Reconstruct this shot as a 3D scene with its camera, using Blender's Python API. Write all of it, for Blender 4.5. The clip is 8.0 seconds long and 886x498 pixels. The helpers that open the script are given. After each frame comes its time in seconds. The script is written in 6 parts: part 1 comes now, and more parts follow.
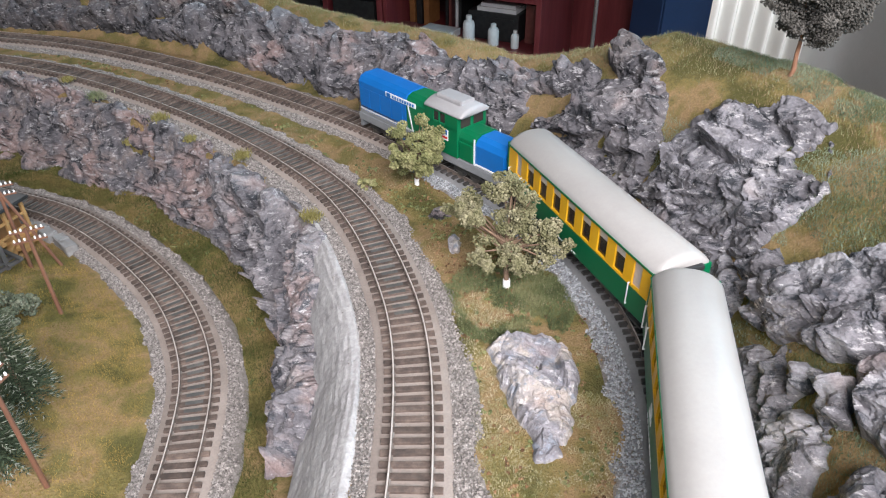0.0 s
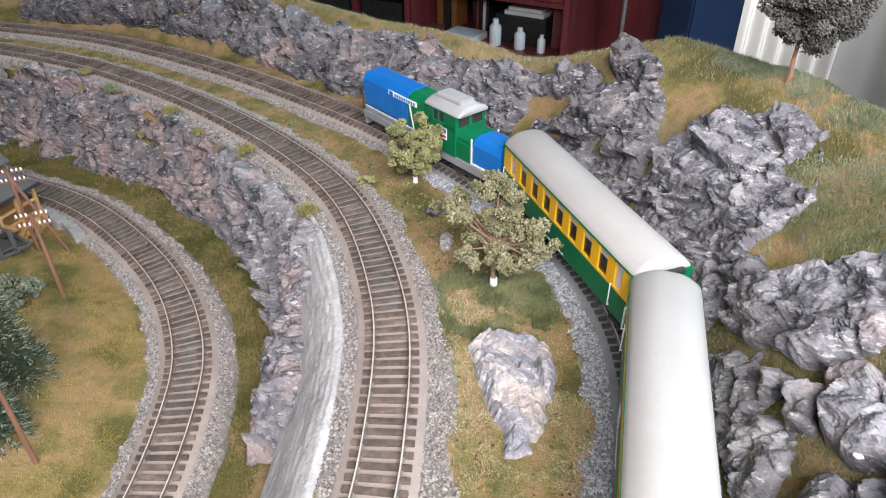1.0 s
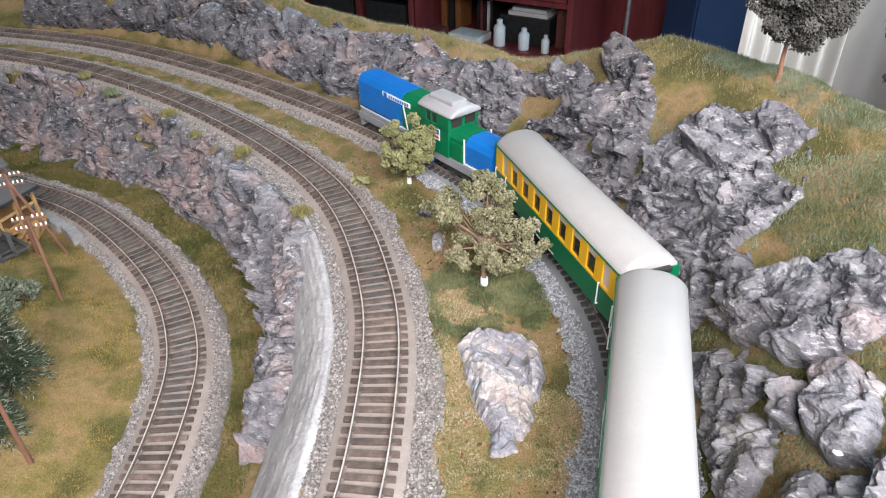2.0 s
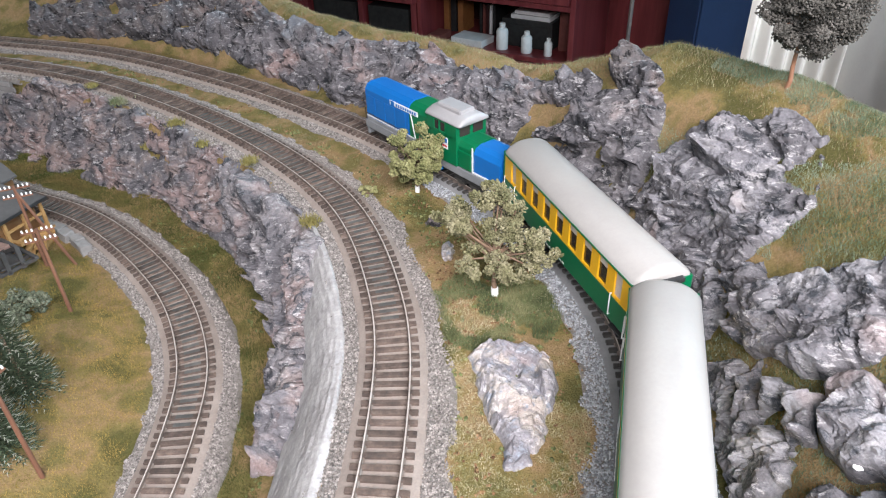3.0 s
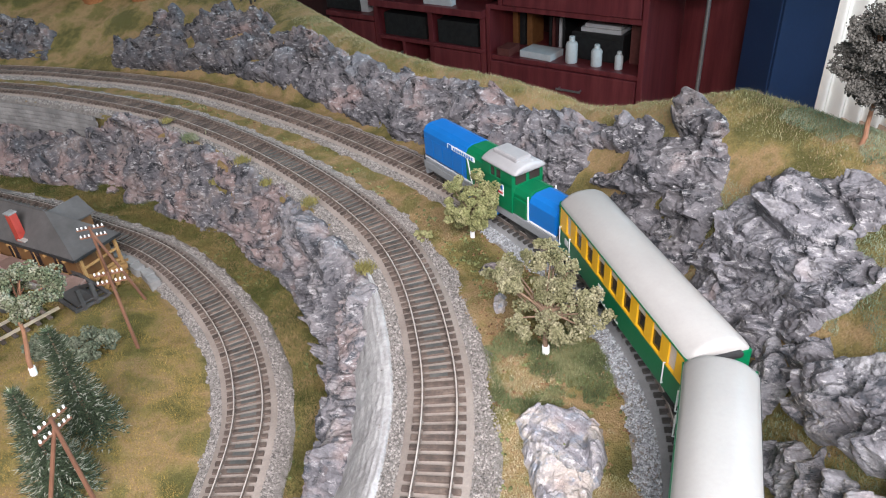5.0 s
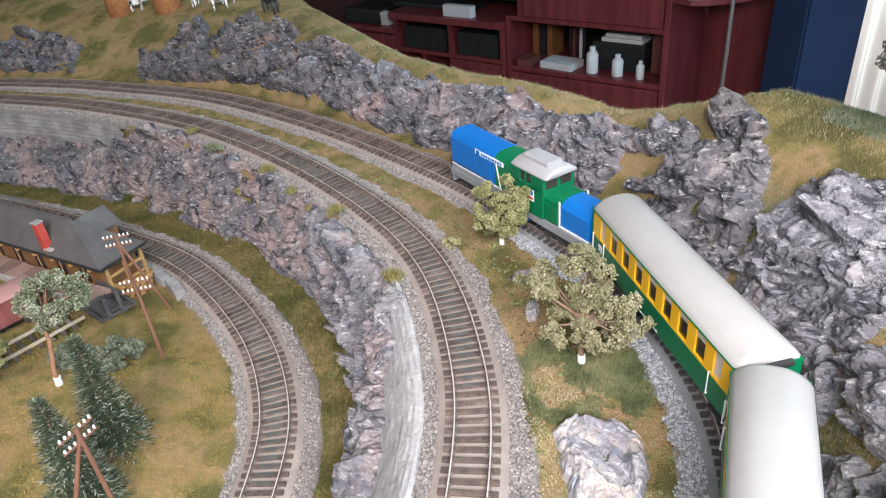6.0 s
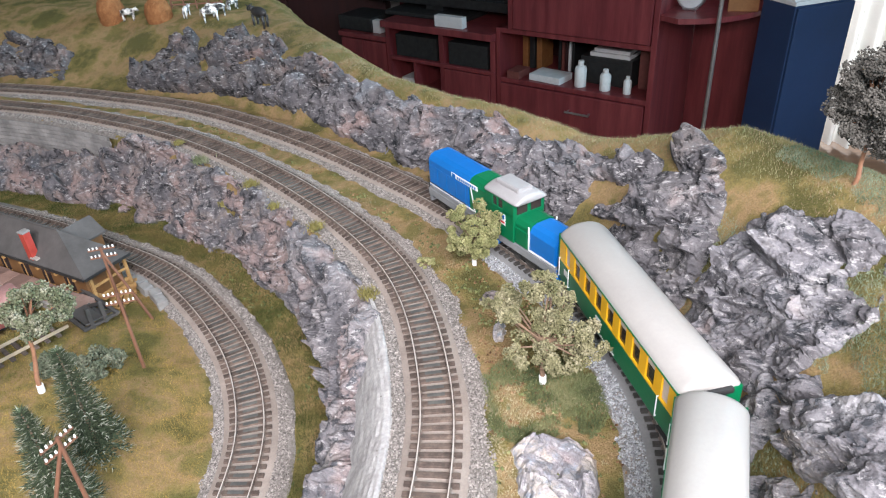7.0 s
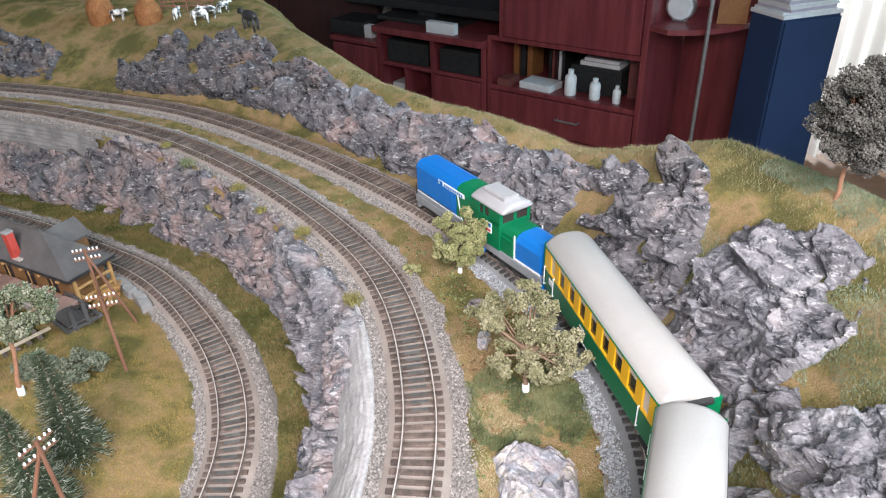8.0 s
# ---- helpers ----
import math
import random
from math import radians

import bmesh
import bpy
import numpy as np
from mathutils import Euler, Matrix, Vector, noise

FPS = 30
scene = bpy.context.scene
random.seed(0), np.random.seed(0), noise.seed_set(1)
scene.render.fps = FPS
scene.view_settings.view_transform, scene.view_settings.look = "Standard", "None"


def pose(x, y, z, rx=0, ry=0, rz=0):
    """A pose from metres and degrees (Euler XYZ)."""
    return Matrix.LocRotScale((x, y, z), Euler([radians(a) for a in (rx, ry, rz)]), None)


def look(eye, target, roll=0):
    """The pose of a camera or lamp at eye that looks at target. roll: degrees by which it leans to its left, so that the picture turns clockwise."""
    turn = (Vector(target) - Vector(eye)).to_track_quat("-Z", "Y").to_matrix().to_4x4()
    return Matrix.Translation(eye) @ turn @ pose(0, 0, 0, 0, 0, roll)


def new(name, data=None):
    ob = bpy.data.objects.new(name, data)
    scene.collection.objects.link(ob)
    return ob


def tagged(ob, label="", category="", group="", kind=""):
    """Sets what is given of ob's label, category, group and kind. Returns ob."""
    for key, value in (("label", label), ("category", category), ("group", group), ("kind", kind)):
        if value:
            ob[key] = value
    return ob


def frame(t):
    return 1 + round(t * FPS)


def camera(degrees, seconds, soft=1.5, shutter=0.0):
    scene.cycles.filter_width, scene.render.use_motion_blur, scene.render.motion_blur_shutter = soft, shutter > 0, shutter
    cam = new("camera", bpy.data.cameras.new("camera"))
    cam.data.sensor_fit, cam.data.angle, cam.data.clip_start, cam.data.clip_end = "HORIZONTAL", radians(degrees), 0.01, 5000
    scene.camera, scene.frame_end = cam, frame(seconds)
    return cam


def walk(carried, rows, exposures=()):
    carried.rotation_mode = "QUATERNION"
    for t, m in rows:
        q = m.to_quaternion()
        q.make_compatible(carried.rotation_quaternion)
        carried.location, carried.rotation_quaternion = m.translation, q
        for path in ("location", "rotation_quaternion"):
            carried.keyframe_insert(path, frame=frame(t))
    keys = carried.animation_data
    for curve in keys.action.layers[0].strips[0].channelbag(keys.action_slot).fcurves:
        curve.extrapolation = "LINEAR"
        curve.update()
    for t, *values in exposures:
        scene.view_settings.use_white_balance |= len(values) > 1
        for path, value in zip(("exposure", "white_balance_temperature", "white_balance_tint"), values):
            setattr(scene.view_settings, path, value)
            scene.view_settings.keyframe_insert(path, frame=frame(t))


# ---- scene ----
# Hand-held camera over a model railway; seconds, place in metres, turn in degrees.
cam = camera(65.62, 8.0, soft=1.15)
PATH = [
    (0, 0.00000, -0.00000, 0.22438, 55.313, 0.781, -0.541),
    (0.5, 0.00916, -0.00088, 0.22466, 55.473, 0.521, -0.132),
    (1, 0.01947, -0.00479, 0.22360, 55.583, 0.425, 2.179),
    (2.5, 0.02938, -0.00609, 0.22463, 55.759, 1.190, 2.574),
    (3, 0.02519, -0.00293, 0.22672, 55.905, 1.567, 2.521),
    (3.5, 0.02696, -0.00250, 0.22916, 56.168, 1.742, 2.583),
    (4, 0.02825, -0.00520, 0.23162, 56.737, 1.470, 4.044),
    (4.5, 0.03288, -0.00190, 0.24626, 56.744, 2.914, 6.047),
    (4.7, 0.03327, 0.00489, 0.24945, 56.770, 3.627, 6.900),
    (5.8, 0.02874, 0.01931, 0.23722, 56.804, 3.864, 8.988),
    (6, 0.02546, 0.01916, 0.23927, 57.896, 4.839, 8.970),
    (6.5, 0.02760, 0.01159, 0.25254, 58.187, 2.960, 8.983),
    (7, 0.03786, 0.01005, 0.25677, 58.375, 3.205, 8.846),
    (7.5, 0.04018, 0.00695, 0.25718, 58.499, 2.764, 9.000),
    (8, 0.03965, 0.00997, 0.25839, 58.806, 1.970, 8.479),
]
walk(cam, [(t, pose(x, y, z, rx, ry, rz)) for t, x, y, z, rx, ry, rz in PATH], [(0.0, -0.22), (1.0, -0.08), (3.0, -0.09), (4.0, -0.09), (4.5, -0.14), (6.0, 0.04), (8.0, 0.10)])

# ---- light ----
world = bpy.data.worlds.new("sky")
scene.world = world
world.use_nodes = True
_n = world.node_tree.nodes
_sky = _n.new("ShaderNodeTexSky")
_sky.sky_type, _sky.sun_disc = "NISHITA", False
_sky.sun_elevation, _sky.sun_rotation = radians(32), radians(42)
world.node_tree.links.new(_sky.outputs[0], _n["Background"].inputs[0])
_n["Background"].inputs[1].default_value = 0.12


def area_lamp(name, where, target, w, h, watts, colour):
    data = bpy.data.lights.new(name, "AREA")
    data.shape, data.size, data.size_y, data.energy, data.color = "RECTANGLE", w, h, watts, colour
    ob = new(name, data)
    ob.matrix_world = look(where, target)
    return ob


area_lamp("window_daylight", (1.50, 1.0, 0.60), (0.15, 0.45, 0.0), 1.2, 1.2, 46, (0.44, 0.79, 1.0))
area_lamp("curtained_window_daylight", (1.22, 3.72, 0.22), (1.0, 2.6, 0.0), 0.46, 1.8, 36, (0.88, 0.95, 1.0))
# Added fill lamp on the camera's side; its source is unseen.
area_lamp("balcony_door_daylight", (0.22, -0.48, 0.68), (0.12, 0.16, 0.0), 0.9, 0.5, 40, (0.985, 0.945, 0.985))
scene.view_settings.exposure = 0.0

# ---- materials ----
MATS = {}


def mat(name, stops, scale=60.0, fine=900.0, rough=0.7, metal=0.0, bump=0.15, fine_mix=0.25, vary=0.0, island=0.0, dist=0.0004, spec=0.5, stretch=(1, 1, 1), span=(0.3, 0.7)):
    """A procedural surface: a colour ramp over large noise, broken up by fine noise, with relief."""
    if name in MATS:
        return MATS[name]
    m = MATS[name] = bpy.data.materials.new(name)
    m.use_nodes = True
    nt = m.node_tree
    N, L = nt.nodes, nt.links
    b = N["Principled BSDF"]
    geo = N.new("ShaderNodeNewGeometry")
    mp = N.new("ShaderNodeMapping")
    mp.inputs["Scale"].default_value = stretch
    L.new(geo.outputs["Position"], mp.inputs[0])
    n1 = N.new("ShaderNodeTexNoise")
    n1.inputs["Scale"].default_value, n1.inputs["Detail"].default_value, n1.inputs["Roughness"].default_value = scale, 5, 0.6
    L.new(mp.outputs[0], n1.inputs["Vector"])
    n2 = N.new("ShaderNodeTexNoise")
    n2.inputs["Scale"].default_value, n2.inputs["Detail"].default_value, n2.inputs["Roughness"].default_value = fine, 4, 0.65
    L.new(mp.outputs[0], n2.inputs["Vector"])
    ramp = N.new("ShaderNodeValToRGB")
    cr = ramp.color_ramp
    k = len(stops)
    for i, c in enumerate(stops):
        pos = span[0] + (span[1] - span[0]) * i / max(1, k - 1)
        e = cr.elements[i] if i < 2 else cr.elements.new(pos)
        e.position, e.color = pos, (*c, 1)
    L.new(n1.outputs["Fac"], ramp.inputs[0])
    mix = N.new("ShaderNodeMix")
    mix.data_type, mix.blend_type = "RGBA", "OVERLAY"
    mix.inputs["Factor"].default_value = fine_mix
    L.new(ramp.outputs[0], mix.inputs["A"])
    L.new(n2.outputs["Fac"], mix.inputs["B"])
    out = mix.outputs["Result"]
    if vary or island:
        src = N.new("ShaderNodeObjectInfo").outputs["Random"] if vary else geo.outputs["Random Per Island"]
        hs = N.new("ShaderNodeHueSaturation")
        mr = N.new("ShaderNodeMapRange")
        amount = vary or island
        mr.inputs["To Min"].default_value, mr.inputs["To Max"].default_value = 1 - amount, 1 + amount
        L.new(src, mr.inputs[0])
        L.new(mr.outputs[0], hs.inputs["Value"])
        L.new(out, hs.inputs["Color"])
        out = hs.outputs[0]
    L.new(out, b.inputs["Base Color"])
    rr = N.new("ShaderNodeMapRange")
    rr.inputs["To Min"].default_value, rr.inputs["To Max"].default_value = max(0.02, rough - 0.1), min(1, rough + 0.1)
    L.new(n2.outputs["Fac"], rr.inputs[0])
    L.new(rr.outputs[0], b.inputs["Roughness"])
    b.inputs["Metallic"].default_value = metal
    b.inputs["Specular IOR Level"].default_value = spec
    if bump:
        bp = N.new("ShaderNodeBump")
        bp.inputs["Strength"].default_value, bp.inputs["Distance"].default_value = bump, dist
        L.new(n2.outputs["Fac"], bp.inputs["Height"])
        L.new(bp.outputs[0], b.inputs["Normal"])
    return m


def rock_mat(name, tint, stain, k=1.0):
    """Cast plaster rock: greys with dark washes in veins, pinkish stains and pale dry-brushed highlights painted onto
    the grain.
    """
    m = MATS[name] = bpy.data.materials.new(name)
    m.use_nodes = True
    nt = m.node_tree
    N, L = nt.nodes, nt.links
    b = N["Principled BSDF"]
    geo = N.new("ShaderNodeNewGeometry")

    def noise_tex(s, d, r=0.6, dist=0.0, kind="FBM"):
        n = N.new("ShaderNodeTexNoise")
        n.noise_type, n.normalize = kind, kind == "FBM"
        n.inputs["Scale"].default_value, n.inputs["Detail"].default_value = s, d
        n.inputs["Roughness"].default_value, n.inputs["Distortion"].default_value = r, dist
        L.new(geo.outputs["Position"], n.inputs["Vector"])
        return n.outputs["Fac"]

    def ramp_of(src, *stops):
        r = N.new("ShaderNodeValToRGB")
        for i, (p, c) in enumerate(stops):
            e = r.color_ramp.elements[i] if i < 2 else r.color_ramp.elements.new(p)
            e.position, e.color = p, (*c, 1)
        L.new(src, r.inputs[0])
        return r.outputs[0]

    def blend(kind, fac, a, c):
        x = N.new("ShaderNodeMix")
        x.data_type, x.blend_type = "RGBA", kind
        if isinstance(fac, float):
            x.inputs["Factor"].default_value = fac
        else:
            L.new(fac, x.inputs["Factor"])
        L.new(a, x.inputs["A"])
        if isinstance(c, tuple):
            x.inputs["B"].default_value = (*c, 1)
        else:
            L.new(c, x.inputs["B"])
        return x.outputs["Result"]

    base = ramp_of(noise_tex(42, 6, 0.65, 0.4), (0.32, (0.066 * k, 0.063 * k, 0.068 * k)), (0.46, (0.120 * k, 0.115 * k, 0.123 * k)), (0.58, tint), (0.72, (0.13 + 0.15 * k, 0.125 + 0.145 * k, 0.125 + 0.145 * k)))
    pink = ramp_of(noise_tex(21, 3), (stain, (0, 0, 0)), (stain + 0.14, (0.75, 0.75, 0.75)))
    base = blend("MIX", pink, base, (0.25, 0.178, 0.165))
    # Dark washes; they also put pit and ledge shade into the colour.
    dark = ramp_of(noise_tex(95, 8, 0.76, 0.3), (0.515, (0, 0, 0)), (0.60, (0.95, 0.95, 0.95)))
    base = blend("MIX", dark, base, (0.024 * k * k * k, 0.026 * k * k * k, 0.030 * k * k * k))
    warp = N.new("ShaderNodeTexNoise")
    warp.inputs["Scale"].default_value, warp.inputs["Detail"].default_value = 110, 3
    L.new(geo.outputs["Position"], warp.inputs["Vector"])
    push = N.new("ShaderNodeVectorMath")
    push.operation = "MULTIPLY_ADD"
    push.inputs[1].default_value = (0.009, 0.009, 0.009)
    L.new(warp.outputs["Color"], push.inputs[0])
    L.new(geo.outputs["Position"], push.inputs[2])

    def crystals(scale, feature):
        v = N.new("ShaderNodeTexVoronoi")
        v.feature = feature
        v.inputs["Scale"].default_value, v.inputs["Detail"].default_value, v.inputs["Roughness"].default_value = scale, 1.5, 0.55
        L.new(push.outputs[0], v.inputs["Vector"])
        return v.outputs["Distance"]

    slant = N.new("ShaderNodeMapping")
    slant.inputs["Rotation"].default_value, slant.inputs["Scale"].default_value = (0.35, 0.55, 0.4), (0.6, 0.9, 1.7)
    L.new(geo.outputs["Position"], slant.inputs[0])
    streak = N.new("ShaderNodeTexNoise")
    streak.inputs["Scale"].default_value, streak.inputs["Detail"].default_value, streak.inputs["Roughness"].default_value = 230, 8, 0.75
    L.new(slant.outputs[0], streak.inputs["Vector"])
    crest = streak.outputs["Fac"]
    # Dry-brushed highlights put into the colour along the bump's raised streaks.
    highlight_streaks = ramp_of(crest, (0.545, (0, 0, 0)), (0.62, (0.85, 0.85, 0.85)))
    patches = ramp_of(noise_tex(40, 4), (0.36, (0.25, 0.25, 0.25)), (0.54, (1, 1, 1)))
    base = blend("MIX", blend("MULTIPLY", 1.0, highlight_streaks, patches), base, (0.22 + 0.17 * k, 0.215 + 0.165 * k, 0.215 + 0.165 * k))
    grain_fac = noise_tex(900, 4, 0.7)
    base = blend("OVERLAY", 0.55, base, grain_fac)
    L.new(base, b.inputs["Base Color"])
    b.inputs["Roughness"].default_value = 0.9
    b.inputs["Specular IOR Level"].default_value = 0.15
    bp = N.new("ShaderNodeBump")
    bp.inputs["Strength"].default_value, bp.inputs["Distance"].default_value = 0.7, 0.0010
    L.new(crystals(190, "F1"), bp.inputs["Height"])
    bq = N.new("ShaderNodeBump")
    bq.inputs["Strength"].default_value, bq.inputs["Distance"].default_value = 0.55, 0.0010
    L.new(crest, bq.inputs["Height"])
    L.new(bp.outputs[0], bq.inputs["Normal"])
    L.new(bq.outputs[0], b.inputs["Normal"])
    return m


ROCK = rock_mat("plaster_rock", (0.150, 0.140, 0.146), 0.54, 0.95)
# Darker copy, mostly for far rocks: weaker light there put into colour.
ROCK_DARK = rock_mat("dimmed_rock", (0.108, 0.096, 0.094), 0.55, 0.72)
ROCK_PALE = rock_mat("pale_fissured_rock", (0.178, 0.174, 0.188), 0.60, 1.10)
# Paler copy for the near rocks: veiling haze put into the colour.
ROCK_NEAR = rock_mat("haze_paled_near_rock", (0.235, 0.232, 0.245), 0.60, 1.28)
# Pinkish rock; the left side's warmer light is also put into its tint.
ROCK_PINK = rock_mat("warm_tinted_pinkish_rock", (0.172, 0.145, 0.137), 0.47, 0.97)
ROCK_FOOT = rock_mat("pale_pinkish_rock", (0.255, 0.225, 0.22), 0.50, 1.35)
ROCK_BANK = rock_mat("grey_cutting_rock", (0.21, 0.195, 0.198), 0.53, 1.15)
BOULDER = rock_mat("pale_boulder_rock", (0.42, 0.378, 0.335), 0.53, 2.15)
GROUND = mat("grass_matting", [(0.102, 0.096, 0.035), (0.198, 0.158, 0.062), (0.285, 0.193, 0.100), (0.162, 0.138, 0.053)], 22, 900, 0.95, bump=0.8, fine_mix=0.6, dist=0.002, spec=0.1, span=(0.38, 0.62))
BALLAST_BED = mat("ballast_grit", [(0.13, 0.117, 0.105), (0.20, 0.183, 0.168), (0.27, 0.25, 0.23)], 300, 1500, 0.9, bump=0.8, fine_mix=0.7, dist=0.001, spec=0.2)
STONE = mat("ballast_stone", [(0.115, 0.105, 0.097), (0.215, 0.195, 0.18), (0.34, 0.312, 0.29)], 500, 2500, 0.85, bump=0.3, island=0.5, spec=0.2)
STONE_DARK = mat("dark_ballast_stone", [(0.16, 0.17, 0.18), (0.28, 0.29, 0.30), (0.40, 0.41, 0.42)], 500, 2500, 0.85, bump=0.3, island=0.5, spec=0.2)
BED = mat("track_bed_plastic", [(0.225, 0.188, 0.164), (0.305, 0.258, 0.226)], 60, 900, 0.7, bump=0.3, fine_mix=0.3)
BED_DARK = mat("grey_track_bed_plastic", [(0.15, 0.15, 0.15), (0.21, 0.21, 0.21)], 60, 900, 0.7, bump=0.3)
TIE = mat("sleeper_brown", [(0.046, 0.035, 0.030), (0.088, 0.064, 0.052), (0.145, 0.109, 0.088)], 220, 1500, 0.75, bump=0.4, fine_mix=0.4, vary=0.35, stretch=(1, 1, 1))
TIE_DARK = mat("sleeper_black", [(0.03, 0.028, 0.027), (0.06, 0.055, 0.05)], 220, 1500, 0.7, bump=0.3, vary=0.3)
OIL = mat("oily_track_stain", [(0.045, 0.046, 0.043), (0.075, 0.075, 0.07), (0.13, 0.125, 0.115)], 55, 900, 0.6, bump=0.2, fine_mix=0.4)
RAIL = mat("weathered_rail", [(0.16, 0.125, 0.105), (0.26, 0.215, 0.185)], 90, 1200, 0.5, metal=0.35, bump=0.2)
# Worn head; its shine is put into a pale, less metallic colour.
RAIL_TOP = mat("worn_shiny_rail_head", [(0.52, 0.46, 0.42), (0.66, 0.60, 0.55)], 90, 1200, 0.4, metal=0.35, bump=0.05)
PLASTER = mat("scrim_plaster", [(0.29, 0.28, 0.275), (0.37, 0.36, 0.355), (0.45, 0.44, 0.43)], 60, 420, 0.88, bump=0.7, fine_mix=0.45, dist=0.0012, spec=0.12)
MASONRY = mat("grey_masonry", [(0.16, 0.155, 0.15), (0.23, 0.222, 0.215), (0.30, 0.288, 0.275)], 40, 400, 0.85, bump=0.5, vary=0.13)
MORTAR = mat("masonry_joint", [(0.14, 0.138, 0.132), (0.19, 0.186, 0.176)], 40, 500, 0.95)
FASCIA = mat("baseboard_plywood", [(0.30, 0.22, 0.14), (0.38, 0.29, 0.19)], 14, 200, 0.7)
BLADE_PALE = mat("pale_straw_grass_fibre", [(0.23, 0.23, 0.12), (0.36, 0.34, 0.20), (0.48, 0.42, 0.29), (0.29, 0.285, 0.155)], 40, 700, 0.9, bump=0, island=0.4, spec=0.1, span=(0.38, 0.62))
# Pale green crest grass, with the backlight on the ridge put into colour.
BLADE_RIMLIT = mat("rimlit_ridge_grass_fibre", [(0.15, 0.18, 0.085), (0.23, 0.24, 0.13), (0.32, 0.29, 0.17)], 30, 700, 0.9, bump=0, island=0.4, spec=0.15, span=(0.38, 0.62))
# Green slope grass; the bluish tint of lens haze is put into its colour.
BLADE_HAZED = mat("haze_tinted_green_fibre", [(0.090, 0.130, 0.075), (0.145, 0.19, 0.125), (0.22, 0.265, 0.185)], 34, 700, 0.95, bump=0, island=0.35, spec=0.1, span=(0.38, 0.62))
BLADE_DUSKY = mat("dusky_green_grass_fibre", [(0.085, 0.105, 0.048), (0.14, 0.16, 0.075), (0.22, 0.22, 0.11)], 50, 700, 0.95, bump=0, island=0.4, spec=0.1, span=(0.38, 0.62))
BLADE = mat("static_grass_fibre", [(0.115, 0.130, 0.050), (0.22, 0.20, 0.085), (0.35, 0.265, 0.155), (0.20, 0.185, 0.085)], 22, 700, 0.9, bump=0, island=0.45, spec=0.1, span=(0.38, 0.62))
BLADE_HILL = mat("dry_hill_grass_fibre", [(0.125, 0.125, 0.065), (0.20, 0.170, 0.100), (0.31, 0.220, 0.145), (0.25, 0.195, 0.120), (0.16, 0.155, 0.085)], 16, 700, 0.95, bump=0, island=0.25, spec=0.05, span=(0.36, 0.64))
BLADE_GOLD = mat("golden_static_grass_fibre", [(0.132, 0.122, 0.036), (0.235, 0.182, 0.052), (0.355, 0.240, 0.076), (0.245, 0.182, 0.052), (0.138, 0.126, 0.038)], 24, 700, 0.9, bump=0, island=0.4, spec=0.1, span=(0.36, 0.64))
BLADE_GREEN = mat("green_static_grass_fibre", [(0.090, 0.120, 0.062), (0.16, 0.18, 0.10), (0.26, 0.26, 0.17)], 30, 700, 0.95, bump=0, island=0.3, spec=0.1, span=(0.38, 0.62))
BLADE_DEEP = mat("deep_green_grass_fibre", [(0.050, 0.062, 0.018), (0.085, 0.090, 0.028), (0.15, 0.115, 0.045)], 30, 700, 0.9, bump=0, island=0.45, spec=0.1, span=(0.38, 0.62))
TUFT = mat("yellow_grass_tuft", [(0.18, 0.165, 0.06), (0.27, 0.235, 0.09)], 90, 900, 0.9, bump=0, island=0.3, spec=0.1)


# ---- building helpers ----
def finish(name, bm, material, parent=None, label="", smooth=False):
    me = bpy.data.meshes.new(name)
    bm.to_mesh(me)
    bm.free()
    if smooth:
        for p in me.polygons:
            p.use_smooth = True
    for one in material if isinstance(material, (list, tuple)) else [material]:
        me.materials.append(one)
    ob = new(name, me)
    if parent:
        ob.parent = parent
    if label:
        ob["label"] = label
    return ob


def part(name, bm, material, parent, label="", smooth=False):
    return finish(name, bm, material, parent, label, smooth)


def raw(name, verts, faces, material, parent=None, smooth=False):
    me = bpy.data.meshes.new(name)
    V = np.asarray(verts, np.float32)
    F = np.asarray(faces, np.int32)
    n, k = F.shape
    me.vertices.add(len(V))
    me.vertices.foreach_set("co", V.ravel())
    me.loops.add(n * k)
    me.loops.foreach_set("vertex_index", F.ravel())
    me.polygons.add(n)
    me.polygons.foreach_set("loop_start", np.arange(0, n * k, k, dtype=np.int32))
    me.polygons.foreach_set("use_smooth", np.full(n, smooth))
    me.update(calc_edges=True)
    me.materials.append(material)
    ob = new(name, me)
    if parent:
        ob.parent = parent
    return ob


def box(bm, cx, cy, cz, sx, sy, sz, bevel=0.0, m=None):
    """A bevelled box into bm, centred at c with the full sizes s."""
    geo = bmesh.ops.create_cube(bm, size=1.0)
    vs = geo["verts"]
    bmesh.ops.transform(bm, matrix=Matrix.Translation((cx, cy, cz)) @ Matrix.Diagonal((sx, sy, sz, 1)), verts=vs)
    if bevel:
        es = list({e for v in vs for e in v.link_edges})
        r = bmesh.ops.bevel(bm, geom=es, offset=bevel, segments=2, affect="EDGES", profile=0.6)
        vs = list({v for f in r["faces"] for v in f.verts} | {v for v in vs if v.is_valid})
    if m:
        bmesh.ops.transform(bm, matrix=m, verts=[v for v in vs if v.is_valid])
    return vs


def boxes(*rows, m=None):
    bm = bmesh.new()
    for r in rows:
        box(bm, *r, m=m)
    return bm


def rod(bm, a, b, r0, r1=None, seg=10):
    a, b = Vector(a), Vector(b)
    d = b - a
    g = bmesh.ops.create_cone(bm, cap_ends=True, segments=seg, radius1=r0, radius2=r0 if r1 is None else r1, depth=d.length)
    bmesh.ops.transform(bm, matrix=Matrix.Translation((a + b) / 2) @ d.to_track_quat("Z", "Y").to_matrix().to_4x4(), verts=g["verts"])
    return g["verts"]


